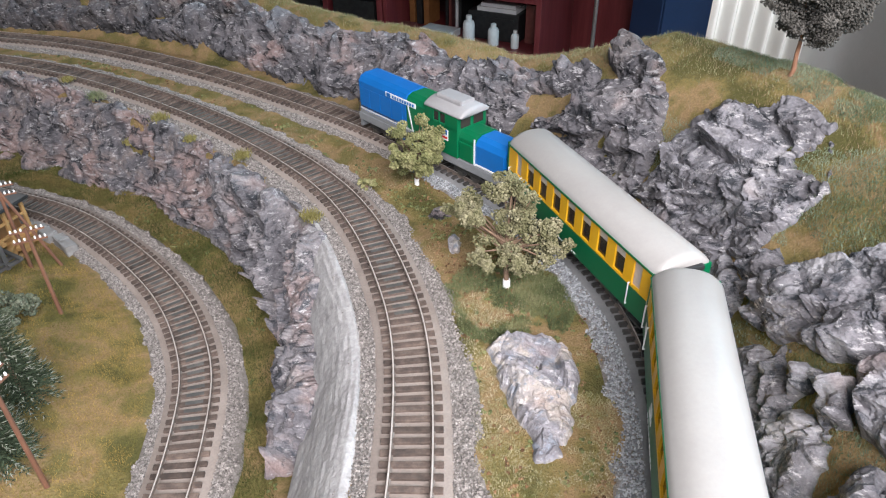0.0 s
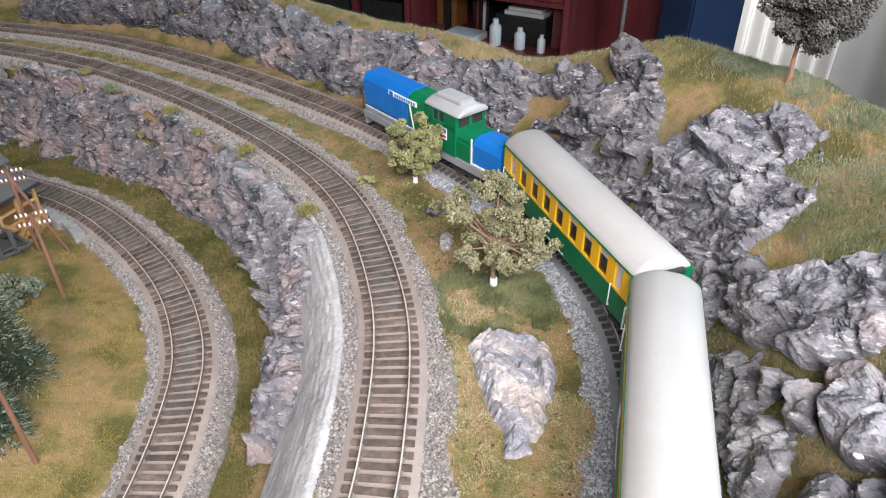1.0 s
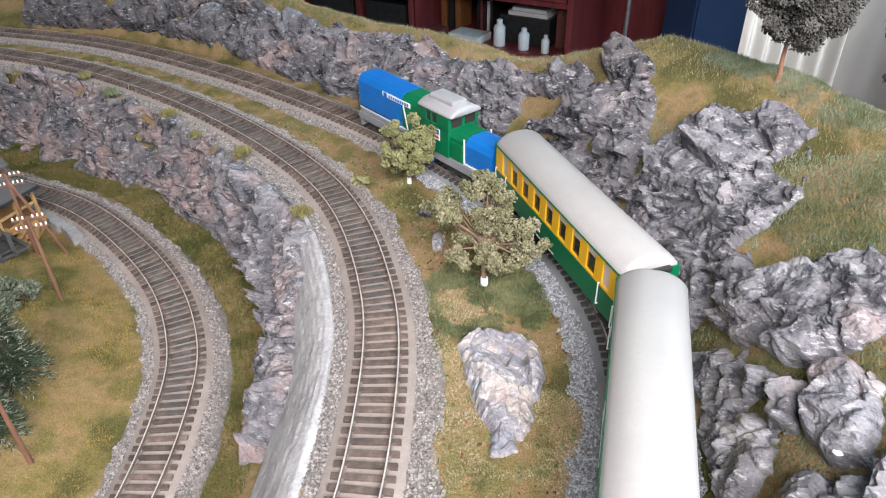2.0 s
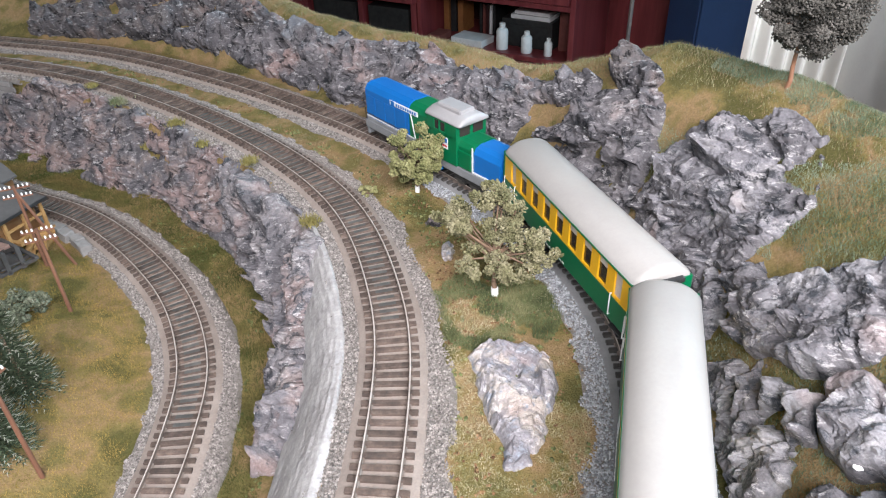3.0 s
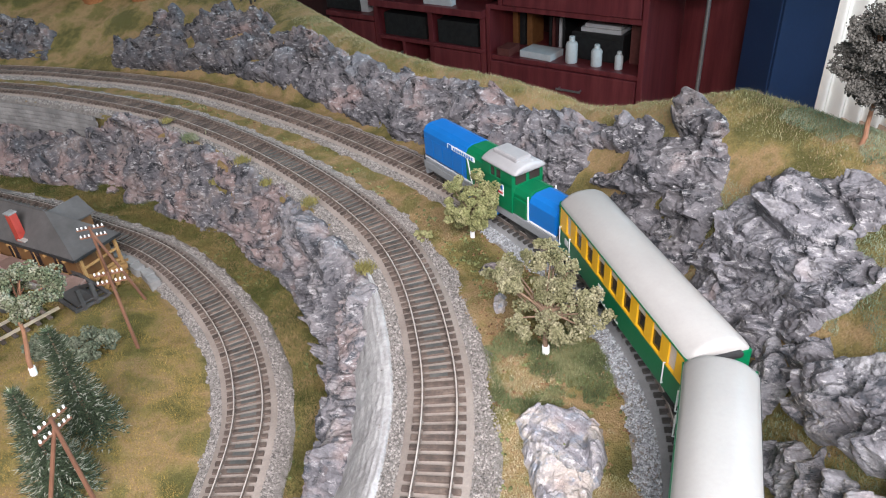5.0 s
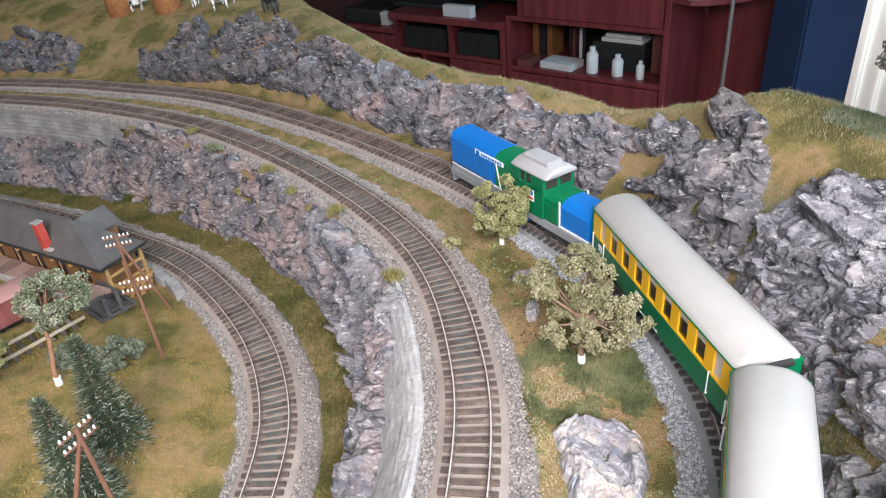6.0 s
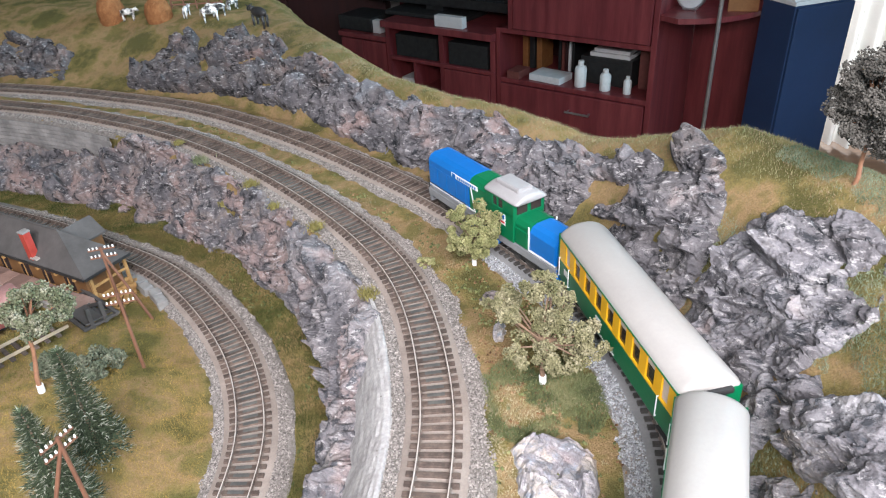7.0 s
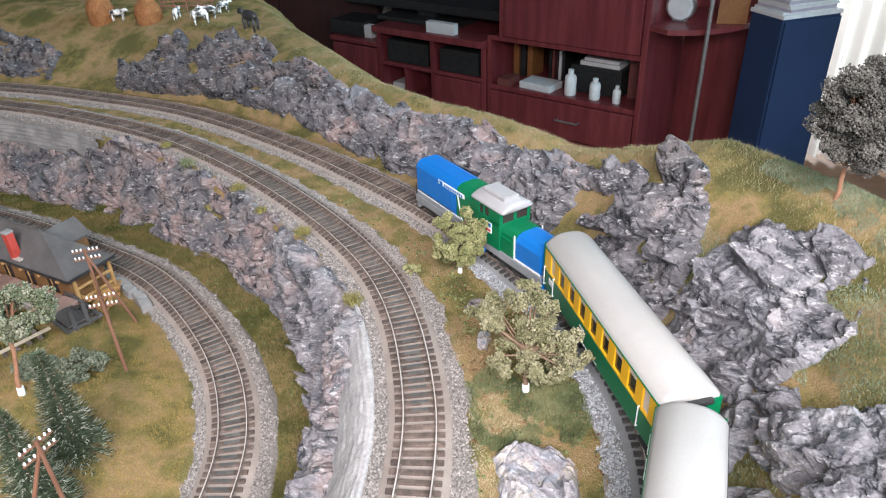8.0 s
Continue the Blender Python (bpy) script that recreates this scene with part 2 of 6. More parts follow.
def lathe(bm, profile, seg=16, at=(0, 0, 0)):
    """Turn a list of (radius, height) round the z axis."""
    rings = []
    for r, z in profile:
        rings.append([bm.verts.new((at[0] + r * math.cos(2 * math.pi * i / seg), at[1] + r * math.sin(2 * math.pi * i / seg), at[2] + z)) for i in range(seg)])
    for a, b in zip(rings, rings[1:]):
        for i in range(seg):
            bm.faces.new((a[i], a[(i + 1) % seg], b[(i + 1) % seg], b[i]))
    bm.faces.new(rings[0][::-1])
    bm.faces.new(rings[-1])


def loft(bm, sections):
    """Skin closed sections (lists of points of equal count), with caps."""
    rings = [[bm.verts.new(p) for p in s] for s in sections]
    k = len(rings[0])
    for a, b in zip(rings, rings[1:]):
        for i in range(k):
            bm.faces.new((a[i], a[(i + 1) % k], b[(i + 1) % k], b[i]))
    bm.faces.new(rings[0][::-1])
    bm.faces.new(rings[-1])


def thing(name, m, label, category, group="", kind=""):
    ob = new(name)
    ob.empty_display_size = 0.01
    ob.matrix_world = m
    return tagged(ob, label, category, group, kind)


# ---- track lines, from the far end towards the near end ----
class Line:
    def __init__(self, knots, z):
        K = np.array(knots, float)
        K = np.vstack([2 * K[0] - K[1], K, 2 * K[-1] - K[-2]])
        out = []
        for i in range(1, len(K) - 2):
            t = np.linspace(0, 1, 40, endpoint=False)[:, None]
            a, b, c, d = K[i - 1], K[i], K[i + 1], K[i + 2]
            out.append(0.5 * (2 * b + (c - a) * t + (2 * a - 5 * b + 4 * c - d) * t**2 + (3 * b - a - 3 * c + d) * t**3))
        P = np.vstack(out + [K[-2][None]])
        s = np.r_[0, np.cumsum(np.linalg.norm(np.diff(P, axis=0), axis=1))]
        self.u = np.arange(0, s[-1], 0.002)
        self.P = np.c_[np.interp(self.u, s, P[:, 0]), np.interp(self.u, s, P[:, 1])]
        for _ in range(30):
            self.P[1:-1] = (self.P[:-2] + 2 * self.P[1:-1] + self.P[2:]) / 4
        T = np.gradient(self.P, axis=0)
        self.T = T / np.linalg.norm(T, axis=1)[:, None]
        self.length, self.z = self.u[-1], z

    def at(self, s, d=0.0):
        """Place at s along the line and d to its outer side, and the heading."""
        s = np.asarray(s, float)
        p = np.stack([np.interp(s, self.u, self.P[:, k]) for k in (0, 1)], -1)
        t = np.stack([np.interp(s, self.u, self.T[:, k]) for k in (0, 1)], -1)
        t = t / np.linalg.norm(t, axis=-1, keepdims=True)
        n = np.stack([-t[..., 1], t[..., 0]], -1)
        return p + n * np.asarray(d)[..., None], t

    def find(self, xy):
        """(s, d) of many points."""
        xy = np.asarray(xy, float)
        s, d = np.empty(len(xy)), np.empty(len(xy))
        Q, U, TT = self.P[::3], self.u[::3], self.T[::3]
        for i in range(0, len(xy), 20000):
            c = xy[i:i + 20000]
            k = np.argmin(((c[:, None] - Q[None]) ** 2).sum(-1), axis=1)
            v = c - Q[k]
            s[i:i + 20000] = U[k]
            sign = np.sign(TT[k][:, 0] * v[:, 1] - TT[k][:, 1] * v[:, 0])
            d[i:i + 20000] = sign * np.linalg.norm(v, axis=1)
        return s, d


TRAIN = Line([(-0.95, 0.80), (-0.75, 0.793), (-0.62, 0.778), (-0.5225, 0.757), (-0.366, 0.709), (-0.214, 0.622), (-0.0866, 0.525), (-0.01, 0.452), (0.045, 0.386),
              (0.0795, 0.331), (0.098, 0.274), (0.102, 0.230), (0.098, 0.185), (0.085, 0.13), (0.06, 0.07)], 0.0)
MID = Line([(-0.95, 0.742), (-0.75, 0.735), (-0.60, 0.716), (-0.47, 0.680), (-0.33, 0.620), (-0.185, 0.518), (-0.0737, 0.401), (-0.0238, 0.284), (-0.014, 0.18), (-0.024, 0.1), (-0.05, 0.0)], 0.0)
LOW = Line([(-0.80, 0.62), (-0.56, 0.556), (-0.45, 0.523), (-0.366, 0.49), (-0.278, 0.447), (-0.192, 0.3686), (-0.1465, 0.296), (-0.1323, 0.2326), (-0.131, 0.16), (-0.14, 0.08)], -0.0515)

# hill beside the train: along the line, rock-top offset and height, crest offset and height
HILL_S = [0.00, 0.20, 0.44, 0.56, 0.62, 0.70, 0.80, 0.87, 0.97, 1.02, 1.06, 1.10, 1.14, 1.19, 1.25, 1.30, 1.37, 1.50]
HILL_D1 = [0.050, 0.050, 0.058, 0.060, 0.060, 0.060, 0.055, 0.052, 0.058, 0.062, 0.066, 0.068, 0.068, 0.062, 0.058, 0.048, 0.048, 0.048]
HILL_Z1 = [0.005, 0.006, 0.006, 0.016, 0.022, 0.028, 0.026, 0.028, 0.034, 0.036, 0.042, 0.052, 0.062, 0.053, 0.050, 0.040, 0.036, 0.036]
HILL_D2 = [0.200, 0.200, 0.200, 0.195, 0.165, 0.120, 0.085, 0.080, 0.090, 0.100, 0.098, 0.110, 0.114, 0.125, 0.130, 0.130, 0.130, 0.130]
HILL_Z2 = [0.060, 0.060, 0.056, 0.050, 0.046, 0.047, 0.044, 0.046, 0.047, 0.041, 0.051, 0.068, 0.085, 0.086, 0.086, 0.083, 0.080, 0.080]
# bank between the middle and the lower track: along the middle line, the offset of its foot
BANK_S = [0.0, 0.525, 0.555, 0.61, 0.72, 0.81, 0.906, 0.97, 1.03, 1.08, 1.12, 1.45]
BANK_D = [0.029, 0.029, 0.080, 0.072, 0.070, 0.060, 0.057, 0.060, 0.065, 0.069, 0.074, 0.074]
WALL_S, WALL_D = [0.20, 0.44, 0.53, 0.57], [0.108, 0.104, 0.092, 0.080]
UPPER, LOWER = -0.0065, -0.060


def ease(x):
    x = np.clip(x, 0, 1)
    return x * x * (3 - 2 * x)


def hill_z(s, d):
    """Height of the hill at s along the train's line and d outside it."""
    d1, z1, d2, z2 = (np.interp(s, HILL_S, k) for k in (HILL_D1, HILL_Z1, HILL_D2, HILL_Z2))
    z = np.where(d < d1, UPPER + (z1 - UPPER) * ease((d - 0.026) / (d1 - 0.026)) ** 0.8, z1 + (z2 - z1) * np.sin(np.clip((d - d1) / (d2 - d1), 0, 1) * np.pi / 2))
    far = np.interp(s, [0, 0.46, 0.56, 0.62, 1.5], [0.20, 0.12, 0.012, 0.004, 0.004])
    return np.where(d > d2, z2 - 1.1 * np.maximum(d - d2 - far, 0) ** 1.15, z)


def bank_z(s, d):
    """Height of the inner bank at s along the middle line and d inside it."""
    foot = np.interp(s, BANK_S, BANK_D)
    return UPPER + (LOWER - UPPER) * ease((d - 0.024) / (foot - 0.024))


def ground_z(xy):
    """Height of the land at many places."""
    xy = np.asarray(xy, float)
    st, dt = TRAIN.find(xy)
    sm, dm = MID.find(xy)
    sl, dl = LOW.find(xy)
    z = np.full(len(xy), UPPER)
    d1 = np.interp(st, HILL_S, HILL_D1)
    z = np.where(dt > 0.02, hill_z(st, dt) - np.where(st > 1.2, 0.004, 0.006) * ease((dt - 0.027) / 0.006) * ease((d1 + 0.022 - dt) / 0.02) * ease((st - 0.40) / 0.05), z)
    inner = dm < -0.02
    low = np.where(dl < 0, LOWER + 0.0015 + 0.014 * ease((-dl - 0.022) / 0.07) + 0.012 * ease((-dl - 0.09) / 0.12), LOWER)
    zb = bank_z(sm, -dm)
    zb = zb - 0.010 * ease((zb + 0.064) / 0.01) * ease((-0.009 - zb) / 0.006)
    z = np.where(inner, np.where(zb <= LOWER + 0.0015, low, zb), z)
    x, y = xy[:, 0], xy[:, 1]
    bumps = 0.0006 * (np.sin(61 * x + 23 * y) + np.sin(37 * x - 71 * y + 1) + np.sin(103 * y + 2 * np.sin(40 * x))) + 0.0003 * (np.sin(211 * x + 90 * y) + np.sin(170 * x - 190 * y + 2))
    near_track = np.minimum(np.minimum(np.abs(dt), np.abs(dm)), np.abs(dl))
    return z + bumps * ease((near_track - 0.018) / 0.012)


# ---- land ----
XS, YS = np.arange(-0.96, 0.46, 0.0035), np.arange(-0.02, 1.16, 0.0035)
_xy = np.stack(np.meshgrid(XS, YS), -1).reshape(-1, 2)
LAND = np.c_[ground_z(_xy), np.c_[TRAIN.find(_xy)], np.c_[MID.find(_xy)], np.c_[LOW.find(_xy)]].reshape(len(YS), len(XS), 7)
Z_, ST, DT, SM, DM, SL, DL = range(7)


def sample(xy, *what):
    """Height of the land sheet and places along the lines at many points, read off the sheet's grid."""
    xy = np.asarray(xy, float)
    u, v = np.clip((xy[:, 0] - XS[0]) / 0.0035, 0, len(XS) - 1.001), np.clip((xy[:, 1] - YS[0]) / 0.0035, 0, len(YS) - 1.001)
    i, j = u.astype(int), v.astype(int)
    fu, fv = (u - i)[:, None], (v - j)[:, None]
    w = list(what)
    got = (LAND[j, i][:, w] * (1 - fu) + LAND[j, i + 1][:, w] * fu) * (1 - fv) + (LAND[j + 1, i][:, w] * (1 - fu) + LAND[j + 1, i + 1][:, w] * fu) * fv
    return got.T if len(w) > 1 else got[:, 0]


def build_ground():
    Z = LAND[..., 0].ravel()
    i = np.arange(len(Z)).reshape(len(YS), len(XS))
    faces = np.stack([i[:-1, :-1], i[:-1, 1:], i[1:, 1:], i[1:, :-1]], -1).reshape(-1, 4)
    faces = faces[Z[faces].min(1) > -0.16]
    used, inv = np.unique(faces, return_inverse=True)
    ob = raw("ground", np.c_[_xy, Z][used], inv.reshape(-1, 4), GROUND, smooth=True)
    return tagged(ob, "ochre and green grass matting over sculpted model hills", "ground", kind="structure")


ground = build_ground()


def sweep(name, line, profile, s0, s1, material, parent=None, step=0.004, smooth=True):
    """A ribbon of (d, z) profile points along a line."""
    ss = np.arange(s0, s1, step)
    k = len(profile)
    verts = []
    for d, z in profile:
        p, _ = line.at(ss, np.full(len(ss), d))
        verts.append(np.c_[p, np.full(len(ss), line.z + z)])
    V = np.stack(verts, 1).reshape(-1, 3)
    i = np.arange(len(ss) - 1)[:, None] * k + np.arange(k - 1)[None]
    F = np.stack([i, i + 1, i + k + 1, i + k], -1).reshape(-1, 4)
    return raw(name, V, F[:, ::-1], material, parent, smooth)


def stones(name, line, s0, s1, width, count, material, parent, seed):
    """Loose ballast chips: small uneven octahedra over the shoulders, as one joined part."""
    rng = np.random.default_rng(seed)
    base = np.array([(1, 0, 0), (0, 1, 0), (-1, 0, 0), (0, -1, 0), (0, 0, 1), (0, 0, -1)], float)
    tri = np.array([(0, 1, 4), (1, 2, 4), (2, 3, 4), (3, 0, 4), (1, 0, 5), (2, 1, 5), (3, 2, 5), (0, 3, 5)])
    s = rng.uniform(s0, s1, count)
    outer = rng.integers(0, 2, count) == 1
    f = rng.uniform(0, 1, count)
    w = np.where(outer, np.interp(s, width[0], width[2]), np.interp(s, width[0], width[1]))
    w = w * (1 + 0.06 * np.sin(s * 160) + 0.05 * np.sin(s * 410 + 1))
    d = (0.0168 + (w - 0.0168) * f) * np.where(outer, 1, -1)
    z = -0.0047 - 0.0019 * f
    p, _ = line.at(s, d)
    size = rng.uniform(0.00045, 0.00085, count)
    V = base[None] * rng.uniform(0.7, 1.25, (count, 6, 1)) * size[:, None, None]
    q = rng.normal(size=(count, 4))
    q /= np.linalg.norm(q, axis=1)[:, None]
    a, x, y, w = q.T
    R = np.stack([np.stack([1 - 2 * (y * y + w * w), 2 * (x * y - a * w), 2 * (x * w + a * y)], -1), np.stack([2 * (x * y + a * w), 1 - 2 * (x * x + w * w), 2 * (y * w - a * x)], -1),
                  np.stack([2 * (x * w - a * y), 2 * (y * w + a * x), 1 - 2 * (x * x + y * y)], -1)], 1)
    V = np.einsum("nij,nkj->nki", R, V) + np.c_[p, line.z + z + rng.uniform(-0.0002, 0.0004, count)][:, None]
    F = tri[None] + (np.arange(count) * 6)[:, None, None]
    ob = raw(name, V.reshape(-1, 3), F.reshape(-1, 3), material, parent)
    ob["kind"] = "stuff"
    return ob


def railway(line, label, dark_bed, near, seed, s0, s1, width, stains=()):
    root = thing("railway_track", Matrix(), label, "railway track")
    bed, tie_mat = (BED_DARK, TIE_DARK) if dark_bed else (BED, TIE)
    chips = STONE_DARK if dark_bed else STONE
    sweep("track_bed", line, [(-0.0175, -0.0058), (-0.0160, -0.0036), (0.0160, -0.0036), (0.0175, -0.0058)], s0, s1, bed, root)
    ss = np.arange(s0, s1, 0.004)
    wi, wo = np.interp(ss, width[0], width[1]), np.interp(ss, width[0], width[2])
    cols = [(-wi - 0.004, -0.0100), (-wi, -0.0066), (np.full(len(ss), -0.0165), -0.0050), (np.full(len(ss), 0.0165), -0.0050), (wo, -0.0066), (wo + 0.004, -0.0100)]
    V = np.stack([np.c_[line.at(ss, d)[0], np.full(len(ss), line.z + z)] for d, z in cols], 1).reshape(-1, 3)
    i = np.arange(len(ss) - 1)[:, None] * 6 + np.arange(5)[None]
    raw("ballast_shoulder", V, np.stack([i, i + 6, i + 7, i + 1], -1).reshape(-1, 4), BALLAST_BED, root, True)
    for side in (-1, 1):
        c = 0.0086 * side
        r = sweep("rail", line, [(c - 0.0011, -0.0026), (c - 0.00035, -0.0022), (c - 0.00035, -0.0007), (c - 0.00048, -0.0005), (c - 0.00048, -0.0001), (c - 0.0003, 0.0),
                                 (c + 0.0003, 0.0), (c + 0.00048, -0.0001), (c + 0.00048, -0.0005), (c + 0.00035, -0.0007), (c + 0.00035, -0.0022), (c + 0.0011, -0.0026)], s0, s1, RAIL, root, 0.003, False)
        r.data.materials.append(RAIL_TOP)
        for f in r.data.polygons:
            if f.normal.z > 0.9 and f.center.z > line.z - 0.0003:
                f.material_index = 1
    # one sleeper mesh, shared
    bm = boxes((0, 0, -0.0029, 0.0262, 0.0027, 0.0016, 0.0002), (-0.0086, 0, -0.00215, 0.0034, 0.0018, 0.0005), (0.0086, 0, -0.00215, 0.0034, 0.0018, 0.0005))
    me = bpy.data.meshes.new("sleeper")
    bm.to_mesh(me)
    bm.free()
    me.materials.append(tie_mat)
    bm = boxes((0, 0, -0.0029, 0.0262, 0.0027, 0.0016, 0.0002), (-0.0086, 0, -0.00215, 0.0034, 0.0018, 0.0005), (0.0086, 0, -0.00215, 0.0034, 0.0018, 0.0005), (0, 0, -0.00212, 0.0094, 0.0025, 0.0001))
    oily = bpy.data.meshes.new("oily_sleeper")
    bm.to_mesh(oily)
    bm.free()
    oily.materials.append(tie_mat)
    oily.materials.append(OIL)
    for f in oily.polygons[-6:]:
        f.material_index = 1
    rng = random.Random(seed)
    n = 0
    s = s1 - 0.003
    while s > s0 and n < 299:
        p, t = line.at(s)
        ob = new("sleeper", oily if any(a < s < b for a, b in stains) else me)
        ob.parent = root
        ob.matrix_basis = pose(p[0], p[1], line.z + rng.uniform(-0.0001, 0.0001), 0, 0, math.degrees(math.atan2(t[1], t[0])) - 90 + rng.uniform(-1, 1))
        s -= 0.0059
        n += 1
    near = max(near, s0)
    stones("ballast", line, near, s1, width, int((s1 - near) * 40000), chips, root, seed)
    if near - s0 > 0.1:
        stones("ballast", line, max(s0, 0.3), near, width, int((near - max(s0, 0.3)) * 20000), chips, root, seed + 1)
    return root


mid_track = railway(MID, "weathered brown sleeper track on pale grey ballast", False, 0.80, 11, 0.02, MID.length, ([0.0, 0.85, 1.0, 1.4], [0.0235, 0.0245, 0.027, 0.028], [0.0225, 0.0235, 0.027, 0.031]), [(0.78, 1.12)])
far_track = railway(TRAIN, "weathered brown sleeper track below the far rocks", False, 0.90, 21, 0.02, 1.03, ([0.0, 1.0], [0.0235, 0.0235], [0.0205, 0.0205]))
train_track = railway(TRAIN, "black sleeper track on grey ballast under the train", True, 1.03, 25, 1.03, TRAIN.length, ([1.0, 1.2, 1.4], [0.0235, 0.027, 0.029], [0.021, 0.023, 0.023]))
low_track = railway(LOW, "brown sleeper track curving below the rock cutting", False, 0.45, 31, 0.0, LOW.length, ([0.0, 1.0], [0.0225, 0.0235], [0.0235, 0.0255]), [(0.25, LOW.length - 0.16)])


# ---- rocks ----
def hash3(i, j, k, salt):
    """Three even random numbers in 0..1 for each lattice cell."""
    h = (i.astype(np.int64) * 73856093) ^ (j.astype(np.int64) * 19349663) ^ (k.astype(np.int64) * 83492791) ^ (salt * 2654435761)
    out = []
    for m in (0x9E3779B1, 0x85EBCA77, 0xC2B2AE3D):
        x = (h * m) & 0xFFFFFFFF
        x = ((x ^ (x >> 15)) * 0x2C1B3C6D) & 0xFFFFFFFF
        x = ((x ^ (x >> 12)) * 0x297A2D39) & 0xFFFFFFFF
        out.append(((x ^ (x >> 15)) & 0xFFFFFF) / float(0x1000000))
    return np.stack(out, -1)


def grain(q, salt=0):
    """Smooth gradient noise, about -1..1, at many places."""
    c = np.floor(q).astype(np.int64)
    f = q - c
    u = f * f * f * (f * (f * 6 - 15) + 10)
    total = 0
    for dx in (0, 1):
        for dy in (0, 1):
            for dz in (0, 1):
                g = hash3(c[:, 0] + dx, c[:, 1] + dy, c[:, 2] + dz, salt) * 2 - 1
                w = np.where(dx, u[:, 0], 1 - u[:, 0]) * np.where(dy, u[:, 1], 1 - u[:, 1]) * np.where(dz, u[:, 2], 1 - u[:, 2])
                total = total + w * (g * (f - np.array((dx, dy, dz)))).sum(1)
    return total * 1.5


def ridges(q, octaves, salt):
    """Sharp crests over several sizes, about 0..1."""
    total, amp, whole = 0, 1.0, 0.0
    for o in range(octaves):
        total = total + amp * (1 - np.abs(grain(q, salt + o)) * 1.6)
        whole += amp
        amp *= 0.55
        q = q * 2.07 + 5.3
    return total / whole


def broken(q, salt, slope, step, groove, bevel):
    """Relief of broken blocks, cell size 1: each cell a tilted plane at its own height, running into its neighbour over the bevel,
    with a groove between; and each cell's number."""
    c = np.floor(q).astype(np.int64)
    n = len(q)
    first, second = np.full(n, 9.0), np.full(n, 9.0)
    plane, other, number = np.zeros(n), np.zeros(n), np.zeros(n, np.int64)
    for dx in (-1, 0, 1):
        for dy in (-1, 0, 1):
            for dz in (-1, 0, 1):
                i, j, k = c[:, 0] + dx, c[:, 1] + dy, c[:, 2] + dz
                r = hash3(i, j, k, salt)
                v = q - (np.stack([i, j, k], -1) + r)
                d = np.abs(v).max(1) * 0.45 + np.sqrt((v * v).sum(1)) * 0.55
                h = ((r[:, [1, 2, 0]] * 2 - 1) * v).sum(1) * slope + (r[:, 0] - 0.5) * step
                closer, next_one = d < first, d < second
                second = np.where(closer, first, np.where(next_one, d, second))
                other = np.where(closer, plane, np.where(next_one, h, other))
                first, plane = np.where(closer, d, first), np.where(closer, h, plane)
                number = np.where(closer, i * 7919 + j * 104729 + k * 1299709, number)
    gap = second - first
    share = 0.5 * (1 - ease(gap / bevel))
    return plane * (1 - share) + other * share - (1 - ease(gap / (bevel * 0.7))) * groove, number


def crag(P, seed, size, rugged, fine):
    """Outward relief of cast rock at many places: tilted slabs on a slanting bed, chips, creases and grain; and the slab numbers."""
    bed = Matrix.Rotation(0.55, 3, "Y") @ Matrix.Rotation(0.35, 3, "X") @ Matrix.Rotation(0.4 + seed * 0.13, 3, "Z")
    q = P @ np.array(bed).T + seed * 1.37
    w = np.stack([grain(q * 30, 1), grain(q * 30 + 9, 2), grain(q * 30 + 17, 3)], -1) * 0.0030
    v = np.stack([grain(q * 150, 4), grain(q * 150 + 9, 5), grain(q * 150 + 17, 6)], -1) * 0.0014
    k = np.array((0.85, 1.0, 1.4))
    h1, number = broken((q + w + v) * k / size, seed, 0.0130 * size / 0.03, 0.0100 * size / 0.03, 0.0030, 0.06)
    h2, _ = broken((q + w + v) * k * 2.2 / size, seed + 50, 0.0070, 0.0044, 0.0012, 0.07)
    h3, _ = broken((q + w * 0.7 + v) * k * 5.6 / size, seed + 70, 0.0017, 0.0010, 0.0002, 0.14)
    h4 = ridges((q + w) * np.array((0.9, 1, 1.4)) * 100, 5, seed + 90) - 0.62
    patch = np.clip(0.65 + grain(q * 34, 7) * 1.2, 0.25, 1)
    return h1 * rugged + (h2 + h3 + h4 * 0.0030 * patch + grain(q * 700, 8) * 0.0002) * fine + 0.0010, number


def connected(cells, least=400):
    """Number the connected patches of a grid of keys; patches below least join the one before them."""
    nu, nv = cells.shape
    out = np.full((nu, nv), -1)
    n = 0
    for i in range(nu):
        for j in range(nv):
            if out[i, j] >= 0:
                continue
            todo, got, key = [(i, j)], [], cells[i, j]
            out[i, j] = n
            while todo:
                a, b = todo.pop()
                got.append((a, b))
                for c, d in ((a + 1, b), (a - 1, b), (a, b + 1), (a, b - 1)):
                    if 0 <= c < nu and 0 <= d < nv and out[c, d] < 0 and cells[c, d] == key:
                        out[c, d] = n
                        todo.append((c, d))
            if len(got) < least and (i or j):
                to = out[i, j - 1] if j else out[i - 1, j]
                for a, b in got:
                    out[a, b] = to
            else:
                n += 1
    return out


def inside(S, D, corners):
    """Signed distance in metres from the outline, positive within it."""
    c = np.array(corners, float)
    best = np.full(S.shape, 9.0)
    odd = np.zeros(S.shape, bool)
    for (x0, y0), (x1, y1) in zip(c, np.roll(c, -1, 0)):
        ex, ey = x1 - x0, y1 - y0
        t = np.clip(((S - x0) * ex + (D - y0) * ey) / (ex * ex + ey * ey), 0, 1)
        best = np.minimum(best, np.hypot(S - x0 - ex * t, D - y0 - ey * t))
        odd ^= ((y0 > D) != (y1 > D)) & (S < (x1 - x0) * (D - y0) / (y1 - y0 + 1e-12) + x0)
    return np.where(odd, best, -best)


